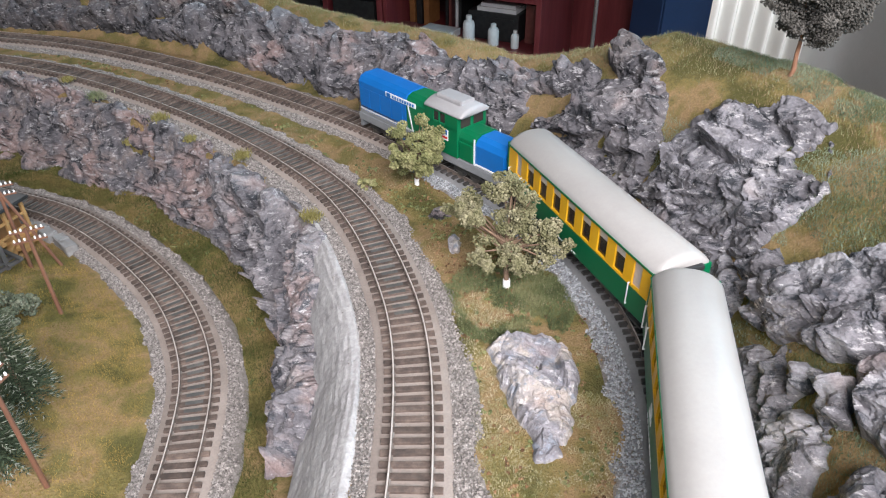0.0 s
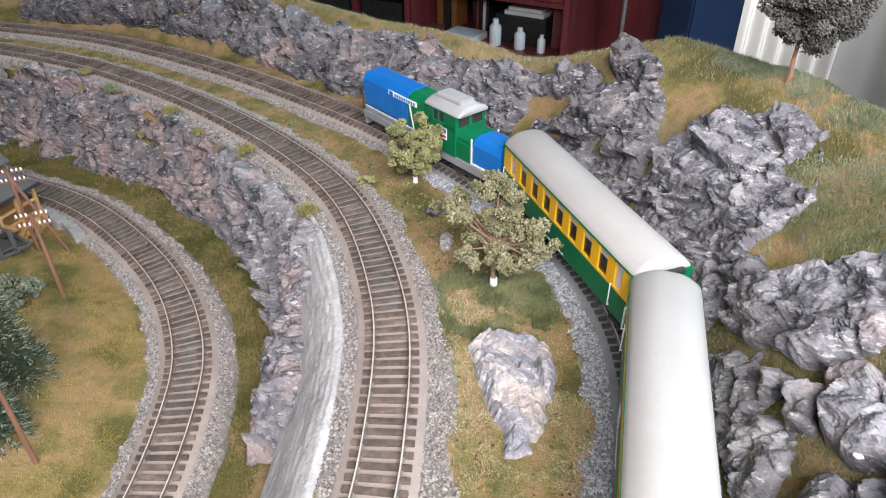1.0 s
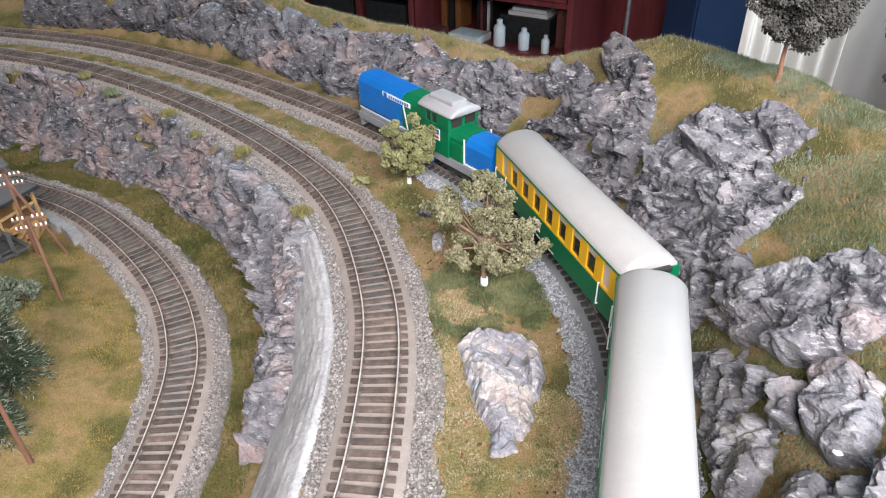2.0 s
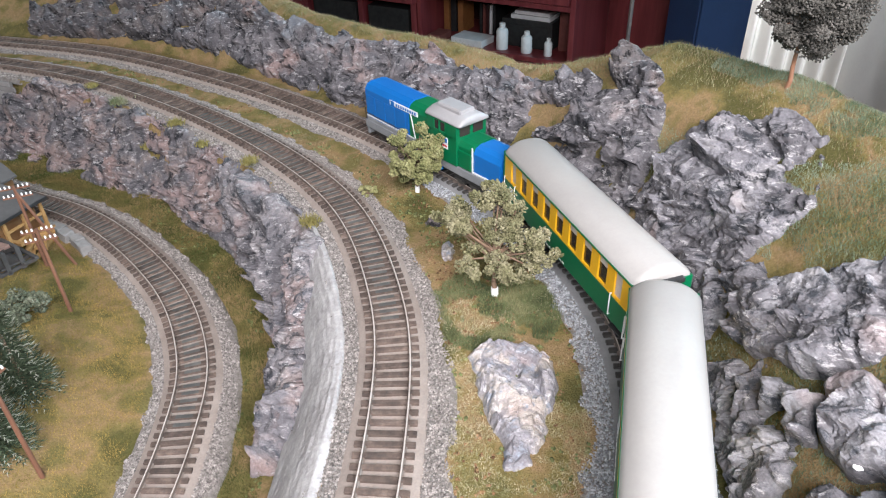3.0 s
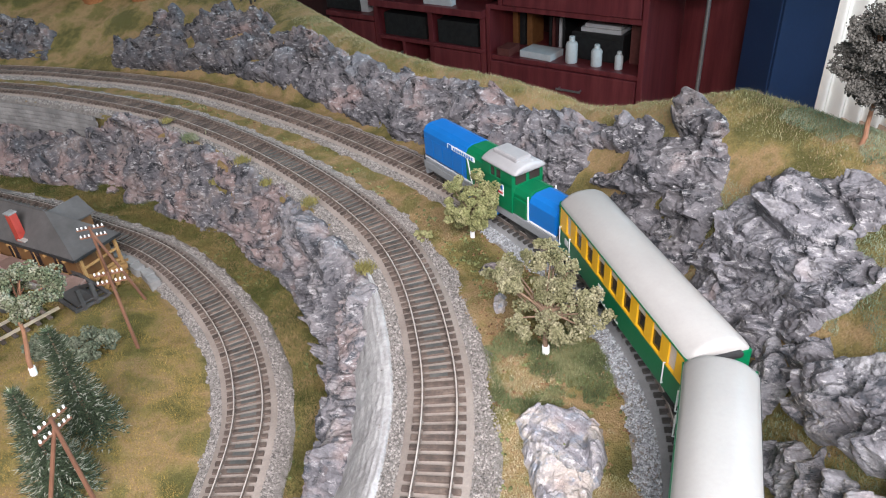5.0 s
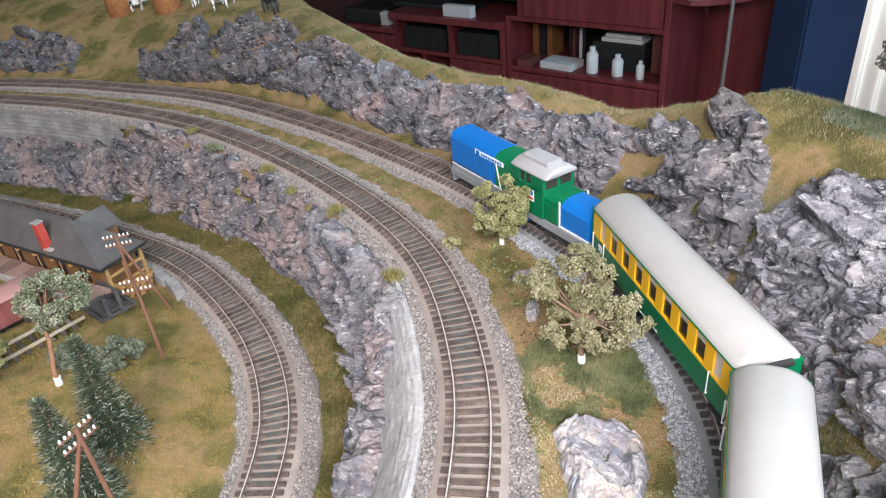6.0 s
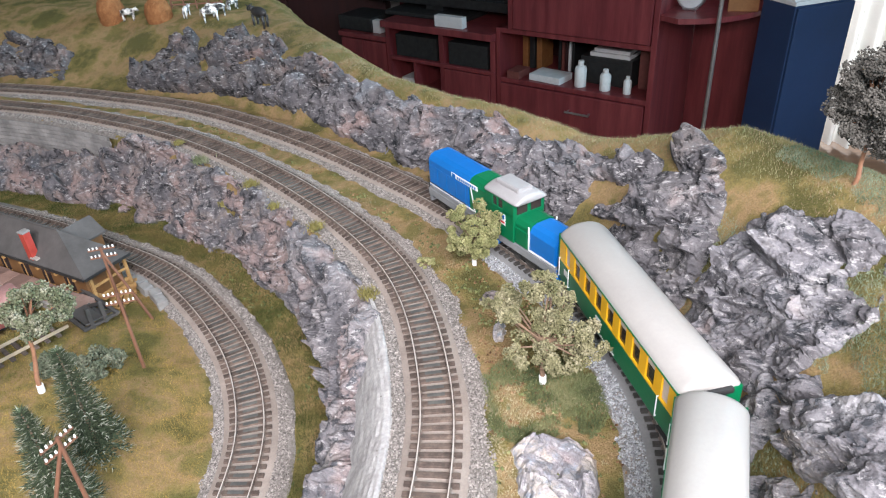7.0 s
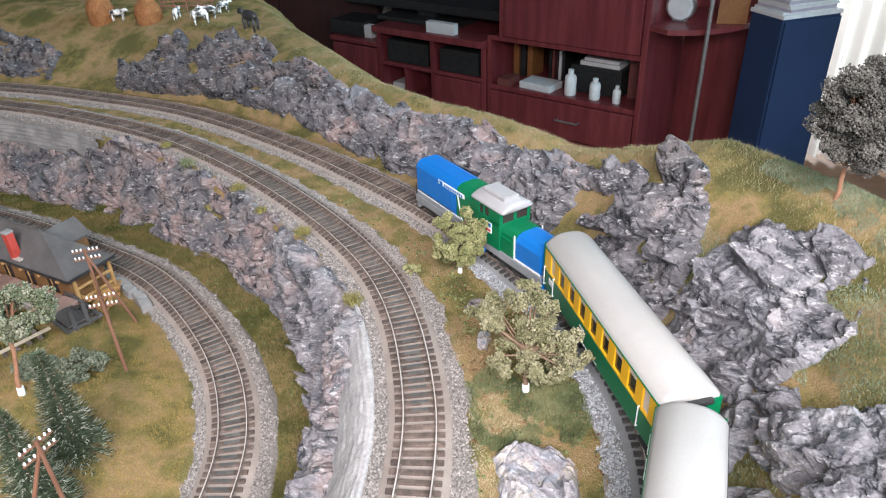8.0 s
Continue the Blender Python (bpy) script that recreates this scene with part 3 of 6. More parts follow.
def outcrop(corners, surface, seed, bulge, label, material, step=0.0010, size=0.030, rugged=1.0, fine=1.0, sink=0.012, soft=0.008, group="rock outcrops", name="rock_outcrop"):
    """A craggy rock standing out of a bank. corners: (s, d) round its outline; surface(s, d) gives the bank's point. Each slab is a part."""
    c = np.array(corners, float)
    (sa, da), (sb, db) = c.min(0) - 0.005, c.max(0) + 0.005
    nu, nv = int((sb - sa) / step), max(10, int((db - da) * 1.35 / step))
    S, D = np.meshgrid(np.linspace(sa, sb, nu), np.linspace(da, db, nv), indexing="ij")
    P = surface(S.ravel(), D.ravel()).reshape(nu, nv, 3)
    n = np.cross(np.gradient(P, axis=0), np.gradient(P, axis=1))
    n /= np.linalg.norm(n, axis=-1, keepdims=True) + 1e-12
    n[n[..., 2] < 0] *= -1
    flat = P.reshape(-1, 3)
    rim = inside(S, D, c).ravel() + grain(flat * 60 + seed, 11) * 0.0034 + grain(flat * 190 + seed, 12) * 0.0016
    k = np.clip(rim / soft + 0.4, 0, 1)
    k = k * (2 - k)
    h, number = crag(flat, seed, size, rugged, fine)
    h = k * bulge + (0.15 + 0.85 * k) * h
    h = np.where(h < 0, h * 0.45, h) - sink * (1 - k) ** 1.5
    Q = flat + n.reshape(-1, 3) * h[:, None]
    i = np.arange(nu * nv).reshape(nu, nv)
    F = np.stack([i[:-1, :-1], i[1:, :-1], i[1:, 1:], i[:-1, 1:]], -1).reshape(-1, 4)
    if np.cross(P[1, 0] - P[0, 0], P[0, 1] - P[0, 0])[2] < 0:
        F = F[:, ::-1]
    keep = (rim[F].max(1) > -0.0035).reshape(nu - 1, nv - 1)
    ids = connected(np.where(keep, connected(number.reshape(nu, nv)[:-1, :-1]), -1), 0)
    ids[~keep] = -1
    ids = ids.ravel()
    root = thing(name, Matrix(), label, "rock", group)
    for b, cells in zip(*np.unique(ids, return_counts=True)):
        if b >= 0 and cells > 25:
            used, inv = np.unique(F[ids == b], return_inverse=True)
            raw("rock_slab", Q[used], inv.reshape(-1, 4), material, root)
    return root


def strip(s0, s1, d0, d1):
    return ((s0, d0), (s1, d0), (s1, d1), (s0, d1))


def hill_face(s, d):
    p, _ = TRAIN.at(s, d)
    return np.c_[p, hill_z(s, d)]


def bank_face(s, d):
    p, _ = MID.at(s, -d)
    return np.c_[p, bank_z(s, d)]


def wall_foot(s, d):
    """The rubble slope below the masonry wall."""
    p, _ = MID.at(s, -d)
    foot = np.interp(s, WALL_S, WALL_D)
    return np.c_[p, -0.038 - 0.022 * np.clip((d - 0.030) / (foot - 0.030), 0, 1.2)]


GREY = "craggy grey plaster rock with pinkish stains set in the grassy hill"
CUT = "craggy grey and pink rock face below the middle track"
FOOT = "pinkish grey rock at the foot of a plaster bank"
NEAR = "fissured pale grey rock at the hill's foot"
LOWER_TAN = "low slab of grey rock along the far track"
# far meadow and the long cutting behind the far track
outcrop(((0.14, 0.040), (0.335, 0.036), (0.318, 0.082), (0.265, 0.102), (0.20, 0.098)), hill_face, 1, 0.0060, "low dark grey rock lying in the far meadow", ROCK_DARK, 0.0018)
outcrop(((0.438, 0.038), (0.545, 0.038), (0.530, 0.070), (0.492, 0.122), (0.460, 0.124), (0.452, 0.080)), hill_face, 2, 0.0060, GREY, ROCK_DARK, 0.0015)
outcrop(((0.535, 0.038), (0.640, 0.040), (0.640, 0.064), (0.628, 0.112), (0.580, 0.140), (0.538, 0.134), (0.512, 0.098), (0.548, 0.062)), hill_face, 3, 0.0060, GREY, ROCK_DARK, 0.0014)
outcrop(((0.640, 0.054), (0.735, 0.056), (0.765, 0.072), (0.730, 0.086), (0.684, 0.096), (0.658, 0.086)), hill_face, 4, 0.0050, GREY, ROCK_DARK, 0.0013)
outcrop(((0.632, 0.038), (0.800, 0.032), (0.800, 0.050), (0.720, 0.056), (0.640, 0.048)), hill_face, 34, 0.0050, LOWER_TAN, ROCK, 0.0013)
outcrop(((0.735, 0.046), (0.795, 0.030), (0.890, 0.028), (0.900, 0.064), (0.850, 0.068), (0.760, 0.078)), hill_face, 24, 0.0044, GREY, ROCK, 0.0012)
outcrop(((0.880, 0.028), (0.990, 0.027), (1.000, 0.070), (0.955, 0.078), (0.890, 0.066)), hill_face, 5, 0.0040, GREY, ROCK, 0.0011)
outcrop(((0.985, 0.027), (1.060, 0.028), (1.080, 0.050), (1.068, 0.074), (1.040, 0.078), (1.000, 0.070)), hill_face, 25, 0.0040, GREY, ROCK, 0.0010)
outcrop(((1.062, 0.056), (1.100, 0.060), (1.122, 0.068), (1.112, 0.080), (1.080, 0.077), (1.060, 0.080)), hill_face, 26, 0.0040, GREY, ROCK, 0.0010)
# crags beside the coaches
outcrop(((1.068, 0.027), (1.184, 0.030), (1.182, 0.048), (1.174, 0.057), (1.170, 0.072), (1.163, 0.083), (1.152, 0.078), (1.134, 0.076), (1.121, 0.072), (1.118, 0.056), (1.098, 0.047)), hill_face, 6, 0.0030,
        "tall dark grey crag behind the coach", ROCK, 0.00085, 0.040, 0.9)
outcrop(((1.122, 0.084), (1.132, 0.076), (1.152, 0.077), (1.155, 0.086), (1.143, 0.094), (1.124, 0.099)), hill_face, 46, 0.0050, "dark grey rock knob capping the tall crag", ROCK_DARK, 0.00085, 0.026, 0.5)
outcrop(((1.187, 0.030), (1.240, 0.032), (1.262, 0.045), (1.262, 0.058), (1.260, 0.073), (1.254, 0.084), (1.246, 0.092), (1.240, 0.104), (1.224, 0.100), (1.200, 0.088), (1.184, 0.074), (1.188, 0.056), (1.186, 0.045)), hill_face, 7,
        0.0036, "broad layered grey crag beside the coaches", ROCK_PALE, 0.00075, 0.036, 0.95)
outcrop(((1.242, 0.027), (1.276, 0.027), (1.273, 0.038), (1.254, 0.041), (1.246, 0.038)), hill_face, 37, 0.0034, NEAR, ROCK_NEAR, 0.00075, 0.026, 0.30, 0.65, soft=0.0055)
outcrop(((1.262, 0.043), (1.268, 0.053), (1.279, 0.050), (1.272, 0.040)), hill_face, 47, 0.0036, NEAR, ROCK_NEAR, 0.00075, 0.022, 0.30, 0.65, soft=0.0055)
outcrop(((1.280, 0.041), (1.280, 0.052), (1.290, 0.066), (1.298, 0.084), (1.325, 0.088), (1.330, 0.062), (1.328, 0.053), (1.318, 0.044), (1.302, 0.039), (1.287, 0.037)), hill_face, 8, 0.0072, NEAR, ROCK_NEAR, 0.00075, 0.030, 0.30, 0.65, soft=0.0055)
outcrop(((1.284, 0.027), (1.287, 0.032), (1.298, 0.037), (1.312, 0.039), (1.330, 0.040), (1.330, 0.027)), hill_face, 28, 0.0040, NEAR, ROCK_NEAR, 0.00075, 0.030, 0.30, 0.65, soft=0.0055)
outcrop(((1.326, 0.027), (1.332, 0.036), (1.346, 0.041), (1.362, 0.039), (1.372, 0.030)), hill_face, 48, 0.0044, NEAR, ROCK_NEAR, 0.00075, 0.030, 0.30, 0.65, soft=0.0055)
outcrop(((1.332, 0.043), (1.338, 0.052), (1.356, 0.047), (1.352, 0.041)), hill_face, 49, 0.0050, NEAR, ROCK_NEAR, 0.00075, 0.026, 0.30, 0.65, soft=0.0055)
outcrop(((1.333, 0.054), (1.336, 0.066), (1.352, 0.068), (1.374, 0.062), (1.364, 0.051), (1.356, 0.049)), hill_face, 9, 0.0070, NEAR, ROCK_NEAR, 0.00075, 0.030, 0.30, 0.65, soft=0.0055)
outcrop(strip(1.372, 1.46, 0.030, 0.095), hill_face, 29, 0.0040, NEAR, ROCK_NEAR, 0.0014)
# cutting between the middle and the lower track
outcrop(((0.22, 0.034), (0.555, 0.032), (0.570, 0.078), (0.50, 0.094), (0.22, 0.108)), wall_foot, 11, 0.0060, CUT, ROCK_PINK, 0.0014, 0.036, 0.9, 0.8)
outcrop(((0.50, 0.026), (0.725, 0.025), (0.725, 0.073), (0.545, 0.088)), bank_face, 12, 0.0040, CUT, ROCK_PINK, 0.0011, 0.036, 0.9, 0.8)
outcrop(((0.705, 0.025), (0.885, 0.025), (0.885, 0.058), (0.705, 0.072)), bank_face, 13, 0.0042, CUT, ROCK_PINK, 0.0010, 0.036, 0.9, 0.8)
outcrop(((0.865, 0.026), (0.985, 0.027), (0.985, 0.059), (0.865, 0.059)), bank_face, 14, 0.0044, CUT, ROCK_BANK, 0.00085, 0.036, 0.9, 0.85)
outcrop(((0.960, 0.027), (1.032, 0.024), (1.044, 0.036), (1.036, 0.060), (0.960, 0.060)), bank_face, 18, 0.0046, CUT, ROCK_BANK, 0.00085, 0.036, 0.9, 0.85)
outcrop(((1.020, 0.034), (1.060, 0.036), (1.072, 0.044), (1.070, 0.062), (1.022, 0.064)), bank_face, 15, 0.0080, FOOT, ROCK_FOOT, 0.00085, 0.034, 0.35, 0.75)
outcrop(((1.066, 0.046), (1.112, 0.047), (1.112, 0.068), (1.066, 0.064)), bank_face, 16, 0.0100, FOOT, ROCK_BANK, 0.00085, 0.036, 0.35, 0.75)
outcrop(((1.108, 0.048), (1.165, 0.050), (1.172, 0.074), (1.110, 0.072)), bank_face, 17, 0.0105, FOOT, ROCK_FOOT, 0.00085, 0.036, 0.35, 0.75)

# ---- plaster bank and masonry wall by the middle track ----
def plaster_bank():
    ss = np.arange(1.0, 1.36, 0.002)
    ff = np.linspace(0, 1, 34)
    SS, FF = np.meshgrid(ss, ff, indexing="ij")
    top = np.full(SS.shape, 0.0235)
    low = np.interp(SS, [1.0, 1.04, 1.07, 1.12, 1.18, 1.36], [0.026, 0.036, 0.050, 0.056, 0.060, 0.074])
    d = top + (low - top) * FF
    p, _ = MID.at(SS.ravel(), -d.ravel())
    z = bank_z(SS.ravel(), d.ravel())
    rise = np.array([noise.noise((s * 60, dd * 900, 2.0)) * 0.0009 + noise.noise((s * 300, dd * 500, 7.0)) * 0.0006 + abs(math.sin(dd * 900 + math.sin(s * 40) * 1.5)) * 0.0007 + abs(math.sin(s * 700 + dd * 600)) * 0.0003
                     for s, dd in zip(SS.ravel(), d.ravel())])
    z = z + 0.0020 + rise - 0.006 * np.clip((FF.ravel() - 0.93) / 0.07, 0, 1) - 0.003 * np.clip((0.05 - FF.ravel()) / 0.05, 0, 1)
    i = np.arange(SS.size).reshape(SS.shape)
    F = np.stack([i[:-1, :-1], i[:-1, 1:], i[1:, 1:], i[1:, :-1]], -1).reshape(-1, 4)
    ob = raw("plaster_bank", np.c_[p, z], F, PLASTER, smooth=True)
    return tagged(ob, "whitish grey plaster bank with scrim ridges below ballast", "embankment")


plaster_bank()


def masonry_wall():
    """Retaining wall under the far bend: courses of stone blocks on a backing."""
    root = thing("retaining_wall", Matrix(), "grey block retaining wall under the far bend", "wall")
    k = 0.030
    s0, s1 = 0.26, 0.535
    ss = np.arange(s0, s1, 0.006)
    top, _ = MID.at(ss, np.full(len(ss), -k))
    n = len(ss)
    V = np.vstack([np.c_[top, np.full(n, -0.0075)], np.c_[top, np.full(n, -0.046)]])
    F = [(i, i + 1, n + i + 1, n + i) for i in range(n - 1)]
    raw("joint_backing", V, F, MORTAR, root)
    bm = boxes((0, 0, 0, 0.0112, 0.0016, 0.0044, 0.0004))
    me = bpy.data.meshes.new("block")
    bm.to_mesh(me)
    bm.free()
    me.materials.append(MASONRY)
    rng = random.Random(5)
    for row in range(7):
        s = s0 + (0.006 if row % 2 else 0)
        while s < s1 - 0.006:
            p, t = MID.at(s, -k - 0.0004 + rng.uniform(-0.0002, 0.0002))
            ob = new("block", me)
            ob.parent = root
            ob.matrix_basis = pose(p[0], p[1], -0.0105 - row * 0.0049, 0, 0, math.degrees(math.atan2(t[1], t[0])) + rng.uniform(-1, 1))
            s += 0.0118
    return root


masonry_wall()


# ---- boulders and loose stones ----
def boulder(name, x, y, z, sx, sy, sz, turn, seed, label, material, detail=5, rough=0.0030, taper=0.0):
    bm = bmesh.new()
    bmesh.ops.create_icosphere(bm, subdivisions=detail, radius=1.0)
    for v in bm.verts:
        p = v.co.copy()
        q = p * 1.4 + Vector((seed, seed * 2, 0))
        k = 1 + 0.22 * noise.noise(q) + 0.12 * noise.noise(q * 3)
        wide = 1 + taper * max(-0.75, min(0.45, p.y * 1.6 - 0.1))
        w = Vector((p.x * sx * wide - taper * 0.006 * (p.y > 0) * p.y, p.y * sy, p.z * sz * (0.75 + 0.25 * wide))) * k
        dist, _ = noise.voronoi(Vector((w.x, w.y * 0.5, w.z)) * 90 + Vector((seed, 0, 0)))
        w += p * ((dist[1] - dist[0]) * rough * 1.3 + (1 - abs(noise.noise(w * 200))) ** 2 * rough * 0.6 - rough)
        v.co = w
    ob = finish(name, bm, material)
    ob.matrix_world = pose(x, y, z, 0, 0, turn)
    return tagged(ob, label, "rock")


def flat_ground(x, y):
    return np.c_[x, y, np.full(len(x), UPPER - 0.001)]


outcrop(((0.019, 0.245), (0.030, 0.254), (0.049, 0.257), (0.060, 0.243), (0.063, 0.227), (0.056, 0.207), (0.048, 0.180), (0.036, 0.179), (0.034, 0.194), (0.031, 0.215), (0.026, 0.232)), flat_ground, 61, 0.0068,
        "large pale grey boulder tapering to a tongue in grass", BOULDER, 0.00065, 0.034, 0.35, 0.6, sink=0.010, soft=0.010, group="", name="boulder")
boulder("boulder", 0.000, 0.371, -0.007, 0.010, 0.007, 0.008, 20, 5, "pinkish rock half buried beneath a bushy tree", ROCK, 4)
boulder("boulder", 0.007, 0.336, -0.007, 0.006, 0.010, 0.006, -10, 6, "small grey rock beside a bushy tree", BOULDER, 4)


def stone_block(x, y, turn, seed):
    rng = random.Random(seed)
    bm = boxes((0, 0, 0.0042, 0.012 * rng.uniform(0.8, 1.2), 0.008, 0.0085, 0.0008))
    for v in bm.verts:
        v.co += Vector((rng.uniform(-1, 1), rng.uniform(-1, 1), rng.uniform(-1, 1))) * 0.0006
    ob = finish("stone_block", bm, MASONRY)
    ob.matrix_world = pose(x, y, float(ground_z([(x, y)])[0]) - 0.001, 0, 0, turn)
    return tagged(ob, "pale grey stone block beside the lower track", "stone", "stone blocks")


for i, s in enumerate((0.502, 0.517, 0.533, 0.548, 0.564, 0.577)):
    p, t = LOW.at(s, -0.0212 - 0.0012 * (i % 2))
    stone_block(p[0], p[1], math.degrees(math.atan2(t[1], t[0])) + (i * 37 % 20 - 10), i)

# ---- static grass and tufts ----
def blades(name, pts, lengths, lean, material, seed, label, width=0.00017):
    """Upright fibres at many places, each one slim triangle, as one object."""
    rng = np.random.default_rng(seed)
    n = len(pts)
    a = rng.uniform(0, 2 * np.pi, n)
    side = np.c_[np.cos(a), np.sin(a), np.zeros(n)] * width
    b = rng.uniform(0, 2 * np.pi, n)
    tip = np.c_[np.cos(b) * rng.uniform(0, lean, n), np.sin(b) * rng.uniform(0, lean, n), np.ones(n)]
    tip = tip / np.linalg.norm(tip, axis=1)[:, None] * lengths[:, None]
    V = np.stack([pts - side, pts + side, pts + tip], 1).reshape(-1, 3)
    ob = raw(name, V, np.arange(3 * n).reshape(-1, 3), material)
    return tagged(ob, label, "grass", kind="stuff")


def grass_field(count, box_xy, keep, lengths, lean, material, seed, label):
    rng = np.random.default_rng(seed)
    xy = np.c_[rng.uniform(box_xy[0], box_xy[1], count), rng.uniform(box_xy[2], box_xy[3], count)]
    xy = xy[keep(xy)]
    blades("grass", np.c_[xy, sample(xy, Z_) - 0.0005], rng.uniform(*lengths, len(xy)), lean, material, seed, label)


def patchy(xy, scale, cut, off):
    return grain(np.c_[xy * scale, np.full(len(xy), off + 0.5)], 20) + grain(np.c_[xy * scale * 4, np.full(len(xy), off + 0.5)], 21) * 0.35 > cut


def between_tracks(xy):
    dt, dm = sample(xy, DT, DM)
    return (dt < -0.0265) & (dm > 0.0265)


def on_hill(xy):
    s, d = sample(xy, ST, DT)
    return (d > 0.029) & (d < np.interp(s, HILL_S, HILL_D2) + 0.02)


def at_crest(xy):
    s, d = sample(xy, ST, DT)
    d2 = np.interp(s, HILL_S, HILL_D2)
    return (d > d2 - 0.030) & (d < d2 + 0.014) & (s > 0.6)


def green_slope(xy):
    """The greener part of the hill: under the ridge trees and in the gaps between the near crags."""
    s, d = sample(xy, ST, DT)
    tan = (d > 0.072 + 0.3 * np.maximum(s - 1.18, 0)) & (d < 0.106) & (s < 1.25)
    return (d > 0.029) & (s > 1.165) & (d < np.interp(s, HILL_S, HILL_D2) + 0.012) & ~tan


def in_field(xy):
    dl = sample(xy, DL)
    return (dl < -0.027) & (dl > -0.16)


def in_gully(xy):
    sm, dm, dl = sample(xy, SM, DM, DL)
    foot = np.interp(sm, BANK_S, BANK_D)
    return (dl > 0.027) & (-dm > foot - 0.006)


grass_field(150000, (-0.45, 0.10, 0.12, 0.70), lambda q: between_tracks(q) & patchy(q, 40, -0.3, 1), (0.0010, 0.0028), 1.4, BLADE, 41, "dry ochre static grass between the tracks")
grass_field(60000, (-0.45, 0.10, 0.12, 0.70), lambda q: between_tracks(q) & patchy(q, 19, 0.10, 9), (0.0010, 0.0030), 1.3, BLADE_GREEN, 42, "green static grass patches between the tracks")
grass_field(130000, (-0.04, 0.10, 0.12, 0.30), lambda q: between_tracks(q) & patchy(q, 34, -0.1, 3), (0.0008, 0.0022), 1.4, BLADE_PALE, 49, "pale straw static grass around the boulder")
grass_field(330000, (-0.55, 0.30, 0.10, 0.90), lambda q: on_hill(q), (0.0014, 0.0032), 1.1, BLADE_HILL, 43, "dry grass covering the model hillside")
grass_field(150000, (-0.30, 0.32, 0.14, 0.80), lambda q: at_crest(q), (0.0016, 0.0040), 0.9, BLADE_RIMLIT, 44, "long ridge grass with its rim light painted in")
grass_field(340000, (0.08, 0.32, 0.10, 0.44), lambda q: green_slope(q) & patchy(q, 26, -0.45, 6), (0.0012, 0.0030), 1.2, BLADE_HAZED, 48, "green grass under the ridge trees, tinted bluish for lens haze")
grass_field(170000, (-0.36, -0.12, 0.14, 0.50), lambda q: in_field(q), (0.0012, 0.0030), 1.4, BLADE_GOLD, 45, "ochre static grass on the lower meadow")
gully_rng = np.random.default_rng(46)
gully, _ = LOW.at(gully_rng.uniform(0.05, LOW.length, 150000), gully_rng.uniform(0.0265, 0.075, 150000))
gully = gully[in_gully(gully)]
blades("grass", np.c_[gully, sample(gully, Z_) - 0.0005], gully_rng.uniform(0.0015, 0.0036, len(gully)), 1.1, BLADE_DEEP, 46, "green grass in the gully under the rocks")
# Darker green fibres in a disc by the tree's foot.
grass_field(70000, (-0.01, 0.08, 0.24, 0.33), lambda q: between_tracks(q) & (np.hypot(q[:, 0] - 0.033, q[:, 1] - 0.283) < 0.036) & patchy(q, 60, -0.12, 4), (0.0018, 0.0042), 1.2, BLADE_DUSKY, 47, "dusky green grass under the spreading tree")


def tuft(line, s, d, size, seed, lift=0.0):
    p, _ = line.at(s, d)
    rng = np.random.default_rng(seed)
    n = 260
    q = rng.normal(size=(n, 2)) * size * 0.45 + p
    z = ground_z([p])[0] + lift
    blades("grass_tuft", np.c_[q, np.full(n, z)], rng.uniform(0.5, 1.0, n) * size, 0.9, TUFT if seed % 3 else BLADE_GREEN, seed, "short yellow grass tuft on the rocks", 0.00035)


for k, (s, d) in enumerate([(0.642, -0.020), (0.786, -0.027), (0.70, -0.030), (0.83, -0.030), (0.90, -0.026), (0.93, -0.033), (0.965, -0.035), (1.01, -0.027), (1.035, -0.050), (1.05, -0.055), (1.10, -0.060),
                            (1.15, -0.058), (0.87, -0.042), (0.58, -0.032), (0.52, -0.050), (0.75, -0.040)]):
    tuft(MID, s, d, 0.0052 + 0.0012 * (k % 3), 100 + k, 0.007)


# ---- trees ----
TRUNK = mat("brown_twig_bark", [(0.13, 0.085, 0.055), (0.24, 0.155, 0.10)], 200, 1200, 0.85, bump=0.4)
TRUNK_RED = mat("reddish_brown_bark", [(0.20, 0.095, 0.055), (0.32, 0.16, 0.09)], 200, 1200, 0.7, bump=0.3)
SAGE = mat("sage_foam_foliage", [(0.105, 0.105, 0.05), (0.18, 0.17, 0.095), (0.30, 0.275, 0.18)], 120, 1500, 0.95, bump=0.5, fine_mix=0.5, island=0.3, spec=0.1)
SAGE_GREEN = mat("olive_foam_foliage", [(0.11, 0.12, 0.05), (0.20, 0.20, 0.09), (0.30, 0.28, 0.15)], 120, 1500, 0.95, bump=0.5, fine_mix=0.5, island=0.3, spec=0.1)
DARKLEAF = mat("dark_grey_green_foliage", [(0.055, 0.054, 0.047), (0.095, 0.090, 0.080), (0.155, 0.145, 0.13)], 120, 1500, 0.95, bump=0.3, fine_mix=0.3, island=0.18, spec=0.2)
MIXLEAF = mat("grey_green_foliage", [(0.065, 0.085, 0.045), (0.135, 0.145, 0.09), (0.28, 0.27, 0.21)], 160, 1500, 0.9, bump=0.3, fine_mix=0.5, island=0.4, spec=0.1)
SHRUBLEAF = mat("dark_olive_shrub", [(0.06, 0.075, 0.05), (0.11, 0.125, 0.085), (0.20, 0.205, 0.15)], 160, 1500, 0.9, bump=0.3, fine_mix=0.4, island=0.4, spec=0.1)
FROST = mat("frosted_needle_tips", [(0.26, 0.27, 0.21), (0.44, 0.44, 0.36)], 400, 900, 0.85, bump=0, island=0.3, spec=0.2)
